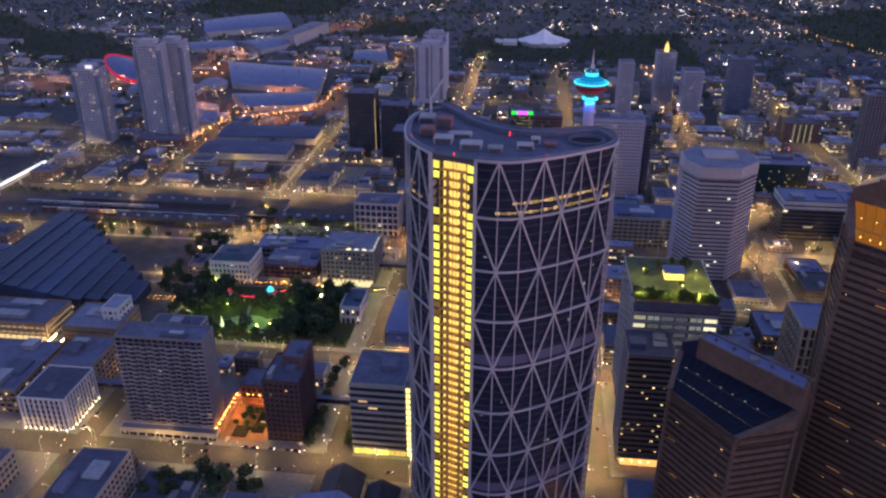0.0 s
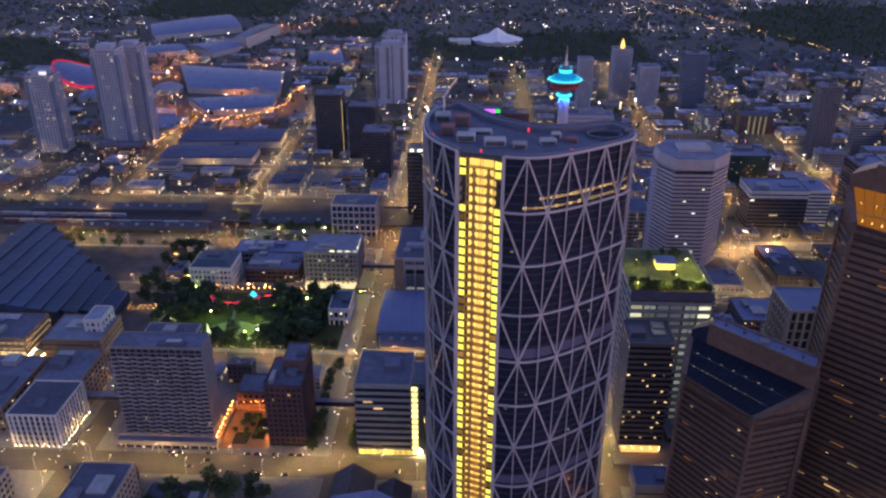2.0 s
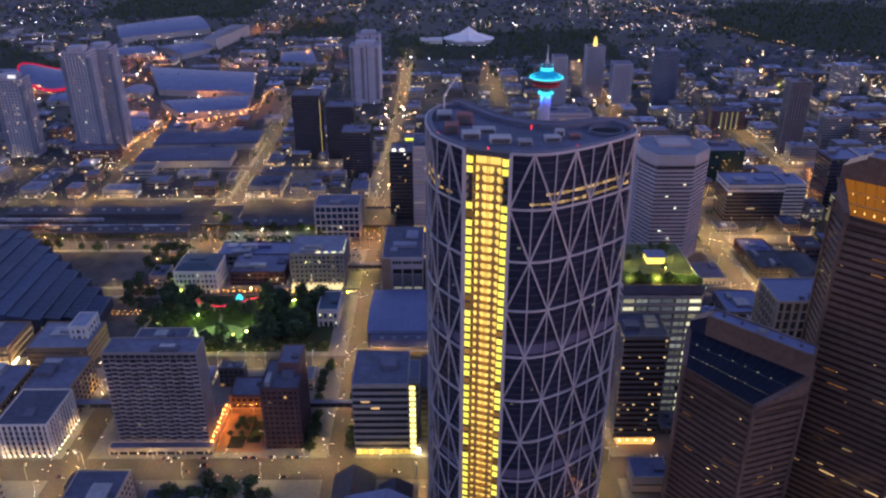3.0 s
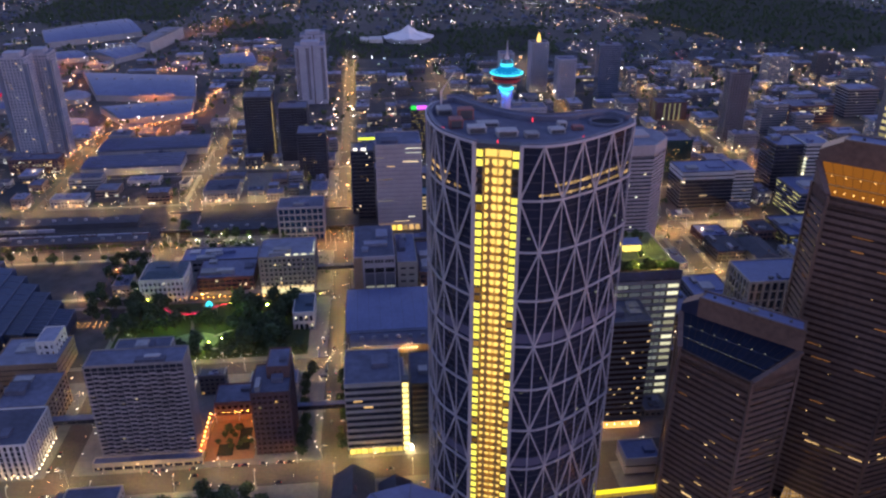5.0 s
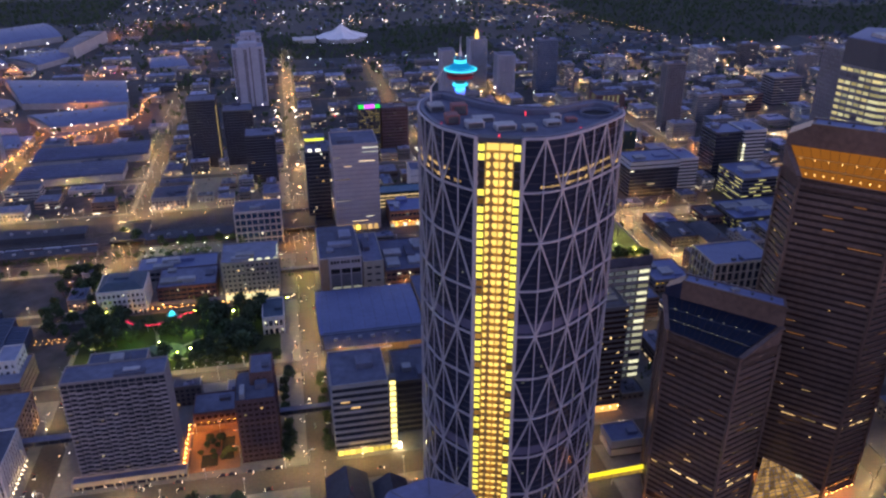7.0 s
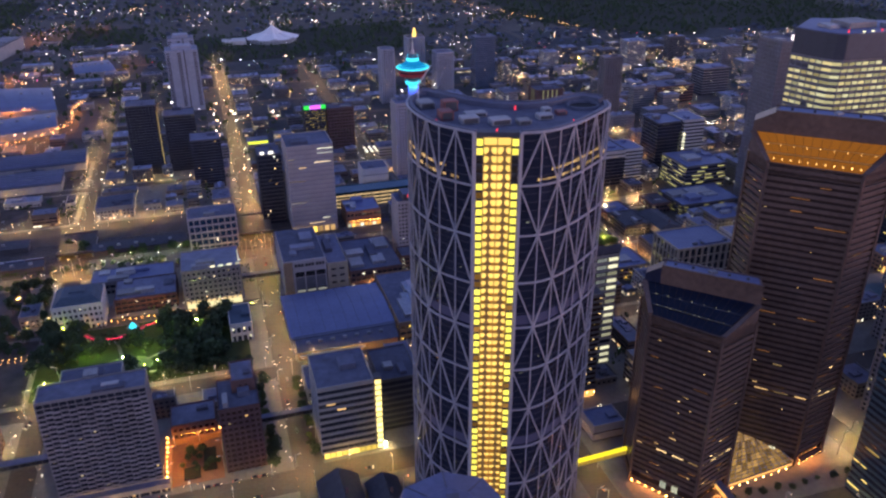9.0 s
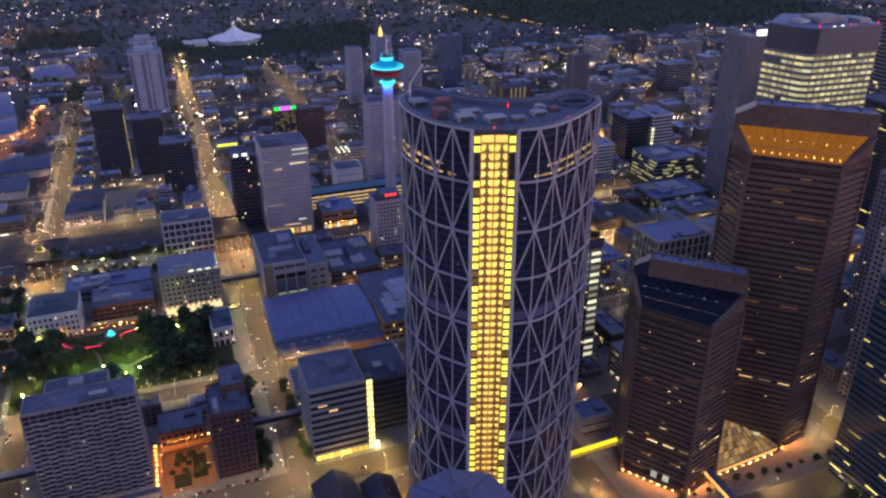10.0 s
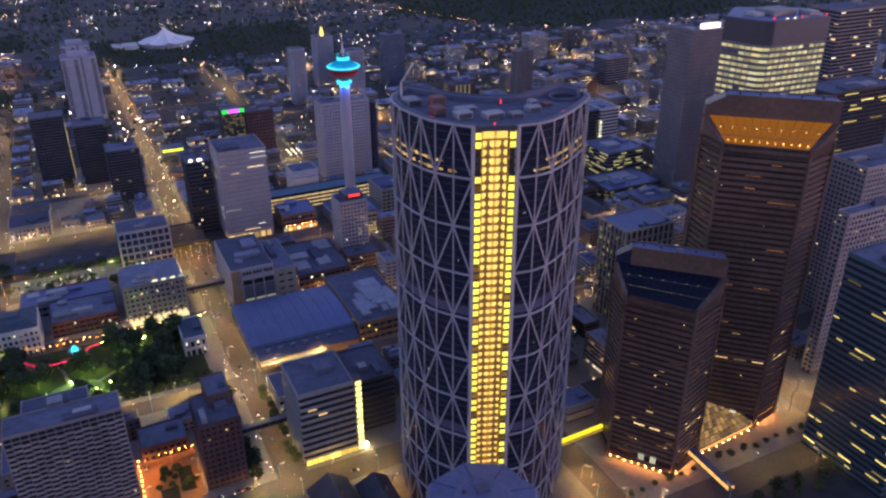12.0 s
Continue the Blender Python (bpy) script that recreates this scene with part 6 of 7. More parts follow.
for k in range(14):
    a, b = math.pi * (1.05 + 0.9 * k / 14), math.pi * (1.05 + 0.9 * (k + 1) / 14)
    p, q = (22 * math.cos(a), 14 * math.sin(a) + 6), (22 * math.cos(b), 14 * math.sin(b) + 6)
    part("canopy", beam(bmesh.new(), (*p, 6.2), (*q, 6.2), 3.4, 0.4), REDPAINT, stg)
    part("neon_edge", beam(bmesh.new(), (p[0], p[1] - 1.8, 6.3), (q[0], q[1] - 1.8, 6.3), 0.25, 0.28), NEONRED, stg)
    part("post", boxed(p[0] - 0.2, p[0] + 0.2, p[1] - 0.2, p[1] + 0.2, 0.2, 6), STEEL, stg)
fo = thing("fountain", "fountain lit in cyan", "fountain", pose(-226, 592, 0.2))
part("basin", lathe(bmesh.new(), ((5, 0), (5, 0.8), (4.6, 0.8), (4.5, 0.3)), 20), CONCRETE, fo)
# Cyan light on the water is put in as its own glow.
part("lit_water", lathe(bmesh.new(), ((3, 0.3), (2.4, 2.2), (1.2, 4.2), (0.3, 4.8)), 12), CYANRIM, fo)


def park_lamp(x, y, mat, h=5.0, r=0.42):
    t = thing("park_lamp", "park lamp post with a bright green-white globe", "lamp", pose(x, y, 0.2), group="park lamps")
    part("post", lathe(bmesh.new(), ((0.12, 0), (0.08, h)), 6), DARKWALL, t)
    part("globe", lathe(bmesh.new(), ((r * 0.3, h), (r * 0.6, h + r * 0.7), (r * 0.6, h + r * 1.3), (0.1, h + r * 1.5)), 8), mat, t)


for x, y in ((-250, 524), (-224, 520), (-205, 528), (-214, 552), (-252, 556), (-230, 540), (-196, 560), (-175, 580), (-282, 520)):
    park_lamp(x, y, LAMPGREEN)
for x, y in ((-300, 640), (-278, 596), (-130, 592), (-206, 584), (-214, 522)):
    park_lamp(x, y, LAMPLIME, 6, 0.6)


def lamp_string(name, places, mat, label):
    """A run of small lamps on short posts."""
    t = thing(name, label, "string lights")
    posts, bulbs = bmesh.new(), bmesh.new()
    for x, y, h, r in places:
        box(posts, x - 0.06, x + 0.06, y - 0.06, y + 0.06, 0.1, h)
        lathe(bulbs, ((r * 0.5, h), (r, h + r * 0.7), (r * 0.6, h + r * 1.3), (0.1, h + r * 1.5)), 8, x, y)
    stuff("post_row", posts, DARKWALL, "", "", t)
    stuff("bulb_string", bulbs, mat, "", "", t)


lamp_string("path_lights", [(-288 + k * 5.6, 505.5, 2.6, 0.22) for k in range(26)], LENSWHITE, "row of small white lights along the park edge")
lamp_string("terrace_lights", [(-252 + k * 4.8, 600 + (k % 3), 3.2, 0.45) for k in range(22)], LENSORANGE2, "row of orange terrace lights beside the park")
lamp_string("terrace_lights", [(-326 + (k % 8) * 4.4, 566 - (k // 8) * 5, 3.2, 0.32) for k in range(16)], LENSORANGE2, "cluster of orange terrace lights by the civic building")

for x, y in ((-250, 604), (-234, 606), (-218, 604), (-202, 606), (-262, 600), (-318, 612), (-310, 640), (-322, 664), (-304, 676)):
    park_lamp(x, y, SODIUM, 4, 0.3)
nb = thing("neon_fence", "low fence edged with pink neon in the park", "neon light")
for k in range(9):
    p, q = (-216 + k * 4, 590 + 3 * math.sin(k * 0.4), 1.6), (-212 + k * 4, 590 + 3 * math.sin(k * 0.4 + 0.4), 1.6)
    part("neon_tube", beam(bmesh.new(), p, q, 0.25, 0.3), NEONRED, nb)
    part("post", boxed(p[0] - 0.1, p[0] + 0.1, p[1] - 0.1, p[1] + 0.1, 0.2, 1.5), DARKWALL, nb)

# the stepped blue glass civic building
mu = thing("civic_glass_building", "large civic building with stepped sloping blue glass roofs", "civic building")
for i in range(10):
    x0 = -468 + i * 13.6
    y0, y1 = 534 + max(0, i - 6) * 5, 676 - max(0, i - 1) * 12
    z1 = 32 - i * 2.3
    part("terrace_roof", prism(bmesh.new(), [(x0, y0), (x0 + 13.5, y0), (x0 + 13.5, y1), (x0, y1)], 0, 0, (z1 - 3, z1 - 4.6, z1 - 1.6, z1)), CIVICGLASS, mu)
    part("terrace_edge", beam(bmesh.new(), (x0 + 13.4, y0, z1 - 4.3), (x0 + 13.4, y1, z1 - 1.3), 0.6, 0.6), DARKBLUE, mu)
    n = 9
    for k in range(1, n):
        f = k / n
        y = y0 + (y1 - y0) * f
        part("glazing_bar", beam(bmesh.new(), (x0, y, z1 - 3 + 3 * f + 0.1), (x0 + 13.4, y, z1 - 4.6 + 3 * f + 0.1), 0.35, 0.3), DARKBLUE, mu)
for k in range(16):
    part("terrace_lamp", boxed(-460 + k * 8, -459.2 + k * 8, 533.2, 533.7, 6, 7), LENSWARM, mu)


# ---- forecourt in orange light ----
paving(-197, -164, 389, 429, surface("brick_paving", (0.28, 0.14, 0.08), 0.85, vary=0.25, grain=0.6), 0.3, "forecourt", "brick-paved forecourt lit orange")


ar = thing("brick_arcade", "brick arcade edged with orange lamps round the forecourt", "arcade")
part("arcade_roof", boxed(-199, -195, 391, 431, 0.3, 4.2), BRICKPALE, ar)
part("arcade_roof", boxed(-195, -163, 429.2, 432, 0.3, 4.2), BRICKPALE, ar)
part("garden_bed", boxed(-188, -178, 393, 404, 0.3, 0.9), WOODFLOOR, ar)
part("garden_bed", boxed(-176, -168, 398, 420, 0.3, 0.8), WOODFLOOR, ar)
for k in range(9):
    part("arcade_post", boxed(-197.1, -196.9, 392 + k * 4.7, 392.2 + k * 4.7, 4.2, 6.4), DARKWALL, ar)
    part("arcade_lamp", boxed(-197.25, -196.75, 391.85 + k * 4.7, 392.35 + k * 4.7, 6.4, 6.9), ARCADELAMP, ar)
for k in range(8):
    part("arcade_post", boxed(-193.1 + k * 4.1, -192.9 + k * 4.1, 430.5, 430.7, 4.2, 6.4), DARKWALL, ar)
    part("arcade_lamp", boxed(-193.25 + k * 4.1, -192.75 + k * 4.1, 430.35, 430.85, 6.4, 6.9), ARCADELAMP, ar)
g = random.Random(61)
for k in range(7):
    tree(g.uniform(-189, -167), g.uniform(394, 424), g, 0.5)
paving(-210, -187, 346.6, 350.5, CONCRETE, 0.3, "lit_yard", "small pale yard behind the annex")
yl = thing("yard_wall_lamps", "yellow wall lamps in the small yard", "wall lamps")
part("yard_wall", boxed(-210, -187, 350.6, 351.2, 0, 3), STONE, yl)
for k in range(5):
    part("wall_lamp", boxed(-208 + k * 4.8, -207.6 + k * 4.8, 350.2, 350.5, 2.2, 2.6), SPOTWHITE, yl)


# ---- street lamps ----
def street_lamp_proto(glow, lens, label):
    t = thing("street_lamp", label, "street lamp", pose(0, -3000, 0), group="street lamps")
    part("pole", box(beam(lathe(bmesh.new(), ((0.16, 0), (0.1, 9.2)), 6), (0, 0, 9.1), (2.2, 0, 9.6), 0.14), 1.6, 3.2, -0.45, 0.45, 9.62, 9.9), STEEL, t)
    part("light_panel", boxed(1.8, 3.0, -0.3, 0.3, 9.6, 9.615), glow, t)
    part("lens", boxed(3.22, 3.45, -0.2, 0.2, 9.6, 9.9), lens, t)
    return t


LAMPS = {"w": street_lamp_proto(STREETGLOW, LENS, "tall street lamp with a warm white head"), "o": street_lamp_proto(SODIUM, LENSORANGE, "tall street lamp with an orange sodium head")}
LAMPUSED = {"w": False, "o": False}


def lamp(x, y, rz, kind="w"):
    m = pose(x, y, 0.1, 0, 0, rz)
    if not LAMPUSED[kind]:
        LAMPUSED[kind] = True
        LAMPS[kind].matrix_basis = m
    else:
        copy_thing(LAMPS[kind], m)


def lamps_along(axis, c, lo, hi, step, wide, kind="w"):
    p, s = lo, 1
    while p < hi:
        if axis == "y":
            lamp(c - s * wide, p, 0 if s > 0 else 180, kind)
        else:
            lamp(p, c - s * wide, 90 if s > 0 else -90, kind)
        p += step
        s = -s


lamps_along("x", 373, -400, -60, 24, 9)
lamps_along("y", -113, 385, 690, 24, 8)
lamps_along("y", -113, 700, 1700, 27, 7)
lamps_along("y", -284, 300, 690, 26, 9)
lamps_along("y", -292, 700, 1300, 22, 7)
lamps_along("x", 495, -290, -40, 18, 7)
lamps_along("y", 51, 250, 640, 26, 7)
lamps_along("x", 258, 40, 330, 36, 9)
lamps_along("y", 226, 300, 760, 30, 7)
lamps_along("y", 226, 960, 1300, 28, 6, "o")
lamps_along("x", 605, -120, 60, 26, 5)
lamps_along("x", 700, -620, 220, 30, 8)
lamps_along("x", 716, 246, 362, 30, 8)
lamps_along("y", 258, 600, 710, 22, 6)
lamps_along("x", 605, 90, 400, 30, 6)
lamps_along("x", 822, -260, 400, 46, 7)
lamps_along("x", 495, 60, 420, 30, 7)
lamps_along("x", 463, -462, -368, 13, 3)
lamps_along("x", 300, 208, 330, 26, 8)
lamps_along("y", 51, 380, 640, 30, 9)
for x, y, rz in ((-193, 427, -90), (-178, 428, -90), (-196.5, 400, 0), (-196.5, 416, 0), (-164, 398, 180), (-164, 414, 180)):
    lamp(x, y, rz, "o")
for x, y, rz in ((44, 286, 180), (50, 300, 180), (36, 272, 90), (20, 268, 90), (-62, 300, 0), (-66, 322, 0), (-62, 346, 0), (-20, 270, 90)):
    lamp(x, y, rz, "o")
for k in range(4):
    lamp(-292 + k * 5, 706 + (k % 2) * 12, 90, "o")
for k in range(8):
    lamp(-130 + k * 4.6, 708 + (k % 2) * 6, 90, "o")


# ---- cars ----
def car_proto():
    t = thing("car", "parked or waiting car on the street", "car", pose(0, -3000, 0), group="cars")
    bm = boxed(-2.2, 2.2, -0.9, 0.9, 0.3, 0.85)
    bmesh.ops.bevel(bm, geom=bm.edges[:], offset=0.12, segments=2, affect="EDGES")
    part("body", bm, CARPAINT, t)
    bm = prism(bmesh.new(), [(-1.5, -0.8), (1.1, -0.8), (1.1, 0.8), (-1.5, 0.8)], 0.84, 1.45)
    for v in bm.verts:
        if v.co.z > 1:
            v.co.x *= 0.75
            v.co.y *= 0.85
    part("cabin", bm, GLASS, t)
    for x in (-1.35, 1.35):
        for y in (-0.85, 0.85):
            part("wheel", lathe(bmesh.new(), ((0.33, -0.1), (0.33, 0.1)), 10), RUBBER, t).matrix_basis = pose(x, y, 0.33, 90)
    for y in (-0.6, 0.6):
        part("headlight", boxed(2.15, 2.28, y - 0.22, y + 0.22, 0.5, 0.75), HEAD, t)
        part("tail_light", boxed(-2.28, -2.15, y - 0.22, y + 0.22, 0.55, 0.8), TAIL, t)
    return t


CAR = car_proto()
g = random.Random(21)
first = True
for k in range(34):
    lane = g.randrange(5)
    if lane == 0:
        m = pose(g.uniform(-330, -40), 373 + g.choice((-7, -3, 3, 7)), 0.02, 0, 0, g.choice((0, 180)))
    elif lane == 1:
        s = g.choice((-1, 1))
        m = pose(-113 + s * g.uniform(1.5, 6), g.uniform(390, 690), 0.02, 0, 0, 90 * s)
    elif lane == 2:
        m = pose(-250 + g.randrange(9) * 6.2, 382.5, 0.02, 0, 0, 0)
    elif lane == 3:
        s = g.choice((-1, 1))
        m = pose(-284 + s * g.uniform(1.5, 6), g.uniform(300, 490), 0.02, 0, 0, 90 * s)
    else:
        m = pose(-180 + g.randrange(8) * 5.6, 383 + g.choice((0, -18)), 0.02, 0, 0, g.choice((0, 180)))
    if first:
        CAR.matrix_basis, first = m, False
    else:
        copy_thing(CAR, m)

g = random.Random(31)
for k in range(13):
    tree(-216 + k * 5 + g.uniform(-2, 2), 342 + g.uniform(-14, 12), g, 1.25)
for k in range(8):
    tree(-179 + g.uniform(-7, 8), 408 + g.uniform(-12, 10), g, 0.55)
for k in range(12):
    tree(-134 + g.uniform(-2, 3), 388 + k * 9, g, 0.9)
for k in range(10):
    tree(-108 + g.uniform(-2, 1), 392 + k * 9, g, 0.7)
for k in range(16):
    tree(60 + k * 10, 277 + g.uniform(-2, 1), g, 0.5)
for k in range(10):
    tree(110 + k * 8 + g.uniform(-2, 2), 236 + g.uniform(-6, 6), g, 0.9)
def roof_shrub(x, y, z, g):
    """A planted tub with a leafy shrub on the roof garden."""
    e = thing("roof_shrub", "leafy shrub in a tub on the roof garden", "shrub", pose(x, y, z), group="roof shrubs")
    again("tub", TUB, e, Matrix())
    again("crown", TREES[g.randrange(4)][0], e, pose(0, 0, -0.6) @ Matrix.Scale(g.uniform(0.45, 0.6), 4))


TUB = mesh_of("tub", lathe(bmesh.new(), ((0.8, 0), (1.0, 0.9), (0.8, 0.9), (0.3, 2.2)), 8), BARK)
hg = thing("roof_hedge", "tall yellow-green hedge along the roof garden's edge", "hedge", pose(95, 437, 97.25))
part("hedge_trough", boxed(-25, 25, -3.5, 5, 0, 0.8), BARK, hg)
for k in range(44):
    again("hedge_crown", TREES[g.randrange(4)][0], hg, pose(-24 + (k // 2) * 2.25, g.uniform(-1.5, 0) + (k % 2) * 3.4, -1.4, 0, 0, g.uniform(0, 360)) @ Matrix.Scale(g.uniform(0.5, 0.7), 4))
for k in range(9):
    roof_shrub(74 + g.uniform(0, 42), 455 + g.uniform(0, 36), 97.25, g)
for x, y in ((73, 434), (82, 447), (91, 434), (100, 447), (109, 434), (117, 447), (78, 468), (112, 470)):
    gf = thing("garden_floodlight", "yellow-green floodlight on the roof garden", "floodlight", pose(x, y, 97.25), group="garden floodlights")
    part("post", boxed(-0.1, 0.1, -0.1, 0.1, 0, 6), DARKWALL, gf)
    part("lamp_hood", boxed(-0.4, 0.4, -0.4, 0.4, 6.1, 6.3), DARKWALL, gf)
    part("lamp_head", boxed(-0.3, 0.3, -0.3, 0.3, 6, 6.09), GARDENLAMP, gf)
for k in range(14):
    tree(g.uniform(-292, -270), g.choice((g.uniform(612, 680), g.uniform(735, 775))), g, 1.0)

for k in range(40):
    tree(g.uniform(-328, -296), g.uniform(572, 692), g, 1.0)
for k in range(20):
    tree(g.uniform(-470, -300), g.uniform(686, 692), g, 0.9)
for k in range(26):
    tree(g.uniform(-270, -140), g.choice((g.uniform(690, 697), g.uniform(724, 738))), g, 0.9)
lamp_string("yard_lights", [(-262 + k * 6.1, 703 + (k * 7 % 5) * 7, 5.0, 0.4) for k in range(20)], LENSWHITE, "white yard lights beside the railway")
for x, y in ((-258, 716), (-234, 726), (-206, 718), (-186, 728), (-160, 712), (-430, 704)):
    park_lamp(x, y, LAMPYARD, 7, 0.3)


def wooded(x, y):
    """The dark belts of trees: the river bank, the park round the tent hall, the far hill."""
    river = -1500 < x < -790 and abs(y - 1560 + 0.62 * (x + 900)) < 110 + 30 * math.sin(x / 60)
    park = -170 < x < 340 and 1600 < y < 1900 + 0.2 * x
    hill = ((x - 985) / 335) ** 2 + ((y - 2000) / 415) ** 2 < 1 + 0.15 * math.sin(x / 47 + y / 61) or 1150 < x < 1600 and 1560 < y < 2000
    east = -1000 < x < -560 and 2130 < y < 2600 or -430 < x < -250 and 1840 < y < 2060
    belt = -345 < x < -235 and abs(y - 1425 - 0.3 * (x + 300)) < 46
    return river or park or hill or east or belt


def seen(x, y):
    """Inside the wedge of country that the flight looks over."""
    return y > 850 and x > -0.72 * y - 420 and x < 0.62 * y + 900


# ---- railway corridor ----
for k in range(6):
    bm = bmesh.new()
    for o in (-0.72, 0.72):
        box(bm, -1090, 55, 736 + k * 9 + o - 0.06, 736 + k * 9 + o + 0.06, 0.3, 0.46)
    tagged(part("rail_track", bm, RAILSTEEL), "pair of steel rails on dark ballast", "rail track", kind="structure")


for x, y0 in ((-113, 737), (-284, 741)):
    rb = thing("rail_bridge", "dark steel railway bridge over the street", "bridge")
    part("deck", boxed(x - 17, x + 17, y0, y0 + 50, 5.2, 6.2), RAILBED, rb)
    for dy in (0, 49):
        part("girder", boxed(x - 17, x + 17, y0 + dy, y0 + dy + 1, 5.0, 8.0), DARKWALL, rb)
    for dx in (-16, -0.6, 15):
        part("pier", boxed(x + dx, x + dx + 1.2, y0 + 2, y0 + 48, 0.1, 5.2), GREY, rb)


def freight_car(x, y, length, mat, label):
    t = thing("freight_car", label, "rail car", pose(x, y, 0.46), group="freight cars")
    bm = boxed(-length / 2, length / 2, -1.5, 1.5, 1.0, 4.4)
    bmesh.ops.bevel(bm, geom=bm.edges[:], offset=0.15, segments=1, affect="EDGES")
    part("body", bm, mat, t)
    part("roof_walk", boxed(-length / 2 + 0.5, length / 2 - 0.5, -0.4, 0.4, 4.4, 4.6), STEEL, t)
    for sx in (-1, 1):
        part("bogie", boxed(sx * length * 0.35 - 1.4, sx * length * 0.35 + 1.4, -1.1, 1.1, 0.0, 1.0), RUBBER, t)


for k in range(13):
    freight_car(-530 + k * 17.5, 745, 16.4, (BRICK, PLANT, DARKBLUE)[k % 3], "boxcar standing on the rail yard")
for k in range(9):
    freight_car(-560 + k * 17.5, 763, 16.4, (ROOFLIGHT, PLANT)[k % 2], "pale boxcar standing on the rail yard")
paving(246, 362, 706, 726, CONCRETE, 0.24, "plaza", "pale lit paved plaza")
paving(-272, -140, 706, 736, CONCRETE, 0.34, "freight_yard", "pale paved yard beside the railway")
for x0, x1, y0, y1 in ((-268, -182, 741, 754), (-520, -330, 772, 786), (-440, -310, 723, 732), (-620, -540, 723, 733)):
    sh = thing("platform_shed", "long dark shed with a ridged roof on the rail yard", "shed")
    part("shed_wall", boxed(x0, x1, y0, y1, 0.3, 6), DARKWALL, sh)
    part("shed_roof", prism(bmesh.new(), [(x0 - 1, y0 - 1), (x1 + 1, y0 - 1), (x1 + 1, y1 + 1), (x0 - 1, y1 + 1)], 6, 0, (6.4, 6.4, 8.4, 8.4)), DARKROOF, sh)
    for k in range(int((x1 - x0) / 16)):
        part("roof_vent", boxed(x0 + 6 + k * 16, x0 + 9 + k * 16, (y0 + y1) / 2 - 1, (y0 + y1) / 2 + 1, 6.5, 9), PLANT, sh)
take(-700, -460, 716, 732)
g = random.Random(66)
rowv = [(g.uniform(-470, -330), 722 + g.uniform(-3, 5)) for k in range(70)] + [(g.uniform(-330, -200), 716 + g.uniform(-2, 4)) for k in range(40)] + [(g.uniform(-620, -470), 800 + g.uniform(-5, 5)) for k in range(50)] + [(g.uniform(-640, -560), 690 + g.uniform(-20, 20)) for k in range(40)]
woods("rail_hedge", rowv, "dark hedge and bushes along the railway", 0.6, 12)
# Streak of white light, put in as a glowing tram on an added viaduct.
tb = thing("lit_tramway", "streak of white light, built as a glowing tram on a viaduct", "tramway")
part("viaduct", beam(bmesh.new(), (-625, 600, 6), (-614, 960, 6), 8, 1.2), GREY, tb)
for k in range(9):
    part("pier", boxed(-622 + k * 1.2, -619 + k * 1.2, 620 + k * 40, 622 + k * 40, 0, 5.5), GREY, tb)
part("tram", beam(bmesh.new(), (-621, 770, 8.6), (-616.5, 880, 8.6), 2.6, 3.0), WHITE, tb)
part("tram_light_band", beam(bmesh.new(), (-619.6, 770, 8.9), (-615.1, 880, 8.9), 0.2, 1.3), STREAKLIT, tb)
part("tram_roof_light", beam(bmesh.new(), (-621, 772, 10.2), (-616.5, 878, 10.2), 1.0, 0.2), STREAKLIT, tb)
rngw = random.Random(90)
for x0, w, y0, d, h in ((-600, 60, 826, 34, 9), (-530, 70, 830, 30, 11), (-452 + 12, 60, 830, 36, 10), (-370, 60, 832, 40, 9), (-560, 50, 640, 40, 14), (-640, 60, 560, 60, 12), (-560, 70, 560, 50, 12), (-455, 50, 700, 14, 8)):
    if free(x0, x0 + w, y0, y0 + d, 0):
        filler(x0, x0 + w, y0, y0 + d, h, rngw)

# ---- the saddle-roofed arena ----
sd = thing("saddle_arena", "round arena with a saddle-shaped roof edged in red", "arena", pose(-722, 1392, 0))
take(-820, -660, 1320, 1480)
bm = bmesh.new()
rows = []
for i in range(13):
    r = 74 * i / 12
    rows.append([bm.verts.new((r * math.cos(a), r * math.sin(a), 22 + 15 * (r / 74) ** 2 * math.cos(2 * (a - 0.12)))) for a in [2 * math.pi * k / 40 for k in range(40)]])
for lo, hi in zip(rows[1:], rows[2:]):
    for k in range(40):
        bm.faces.new((lo[k], lo[(k + 1) % 40], hi[(k + 1) % 40], hi[k]))
bm.faces.new(rows[1])
bmesh.ops.delete(bm, geom=rows[0], context="VERTS")
part("saddle_roof", bm, BLUEROOF, sd)
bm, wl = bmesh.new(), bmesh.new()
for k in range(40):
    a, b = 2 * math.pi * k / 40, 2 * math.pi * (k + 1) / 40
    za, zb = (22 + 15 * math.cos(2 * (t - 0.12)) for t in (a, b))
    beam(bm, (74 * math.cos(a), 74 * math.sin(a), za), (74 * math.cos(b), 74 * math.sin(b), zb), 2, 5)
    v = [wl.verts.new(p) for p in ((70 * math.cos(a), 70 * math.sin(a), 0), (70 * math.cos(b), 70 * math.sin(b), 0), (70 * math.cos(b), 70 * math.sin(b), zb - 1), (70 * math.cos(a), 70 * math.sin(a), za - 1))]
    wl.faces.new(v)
part("rim_beam", bm, REDRIM, sd, "rim beam with its red wash of light put in as glow")
part("arena_wall", wl, GREY, sd)

# ---- the white tent-roofed hall ----
tn = thing("tent_hall", "sports hall with a white tent-like roof", "hall", pose(18, 1800, 0))
take(-60, 100, 1740, 1860)
bm = bmesh.new()
top = bm.verts.new((0, 0, 34))
prev = None
ring = []
for k in range(32):
    a = 2 * math.pi * k / 32
    ring.append(bm.verts.new((58 * math.cos(a), 44 * math.sin(a), 7 + 3 * (k % 4 == 0))))
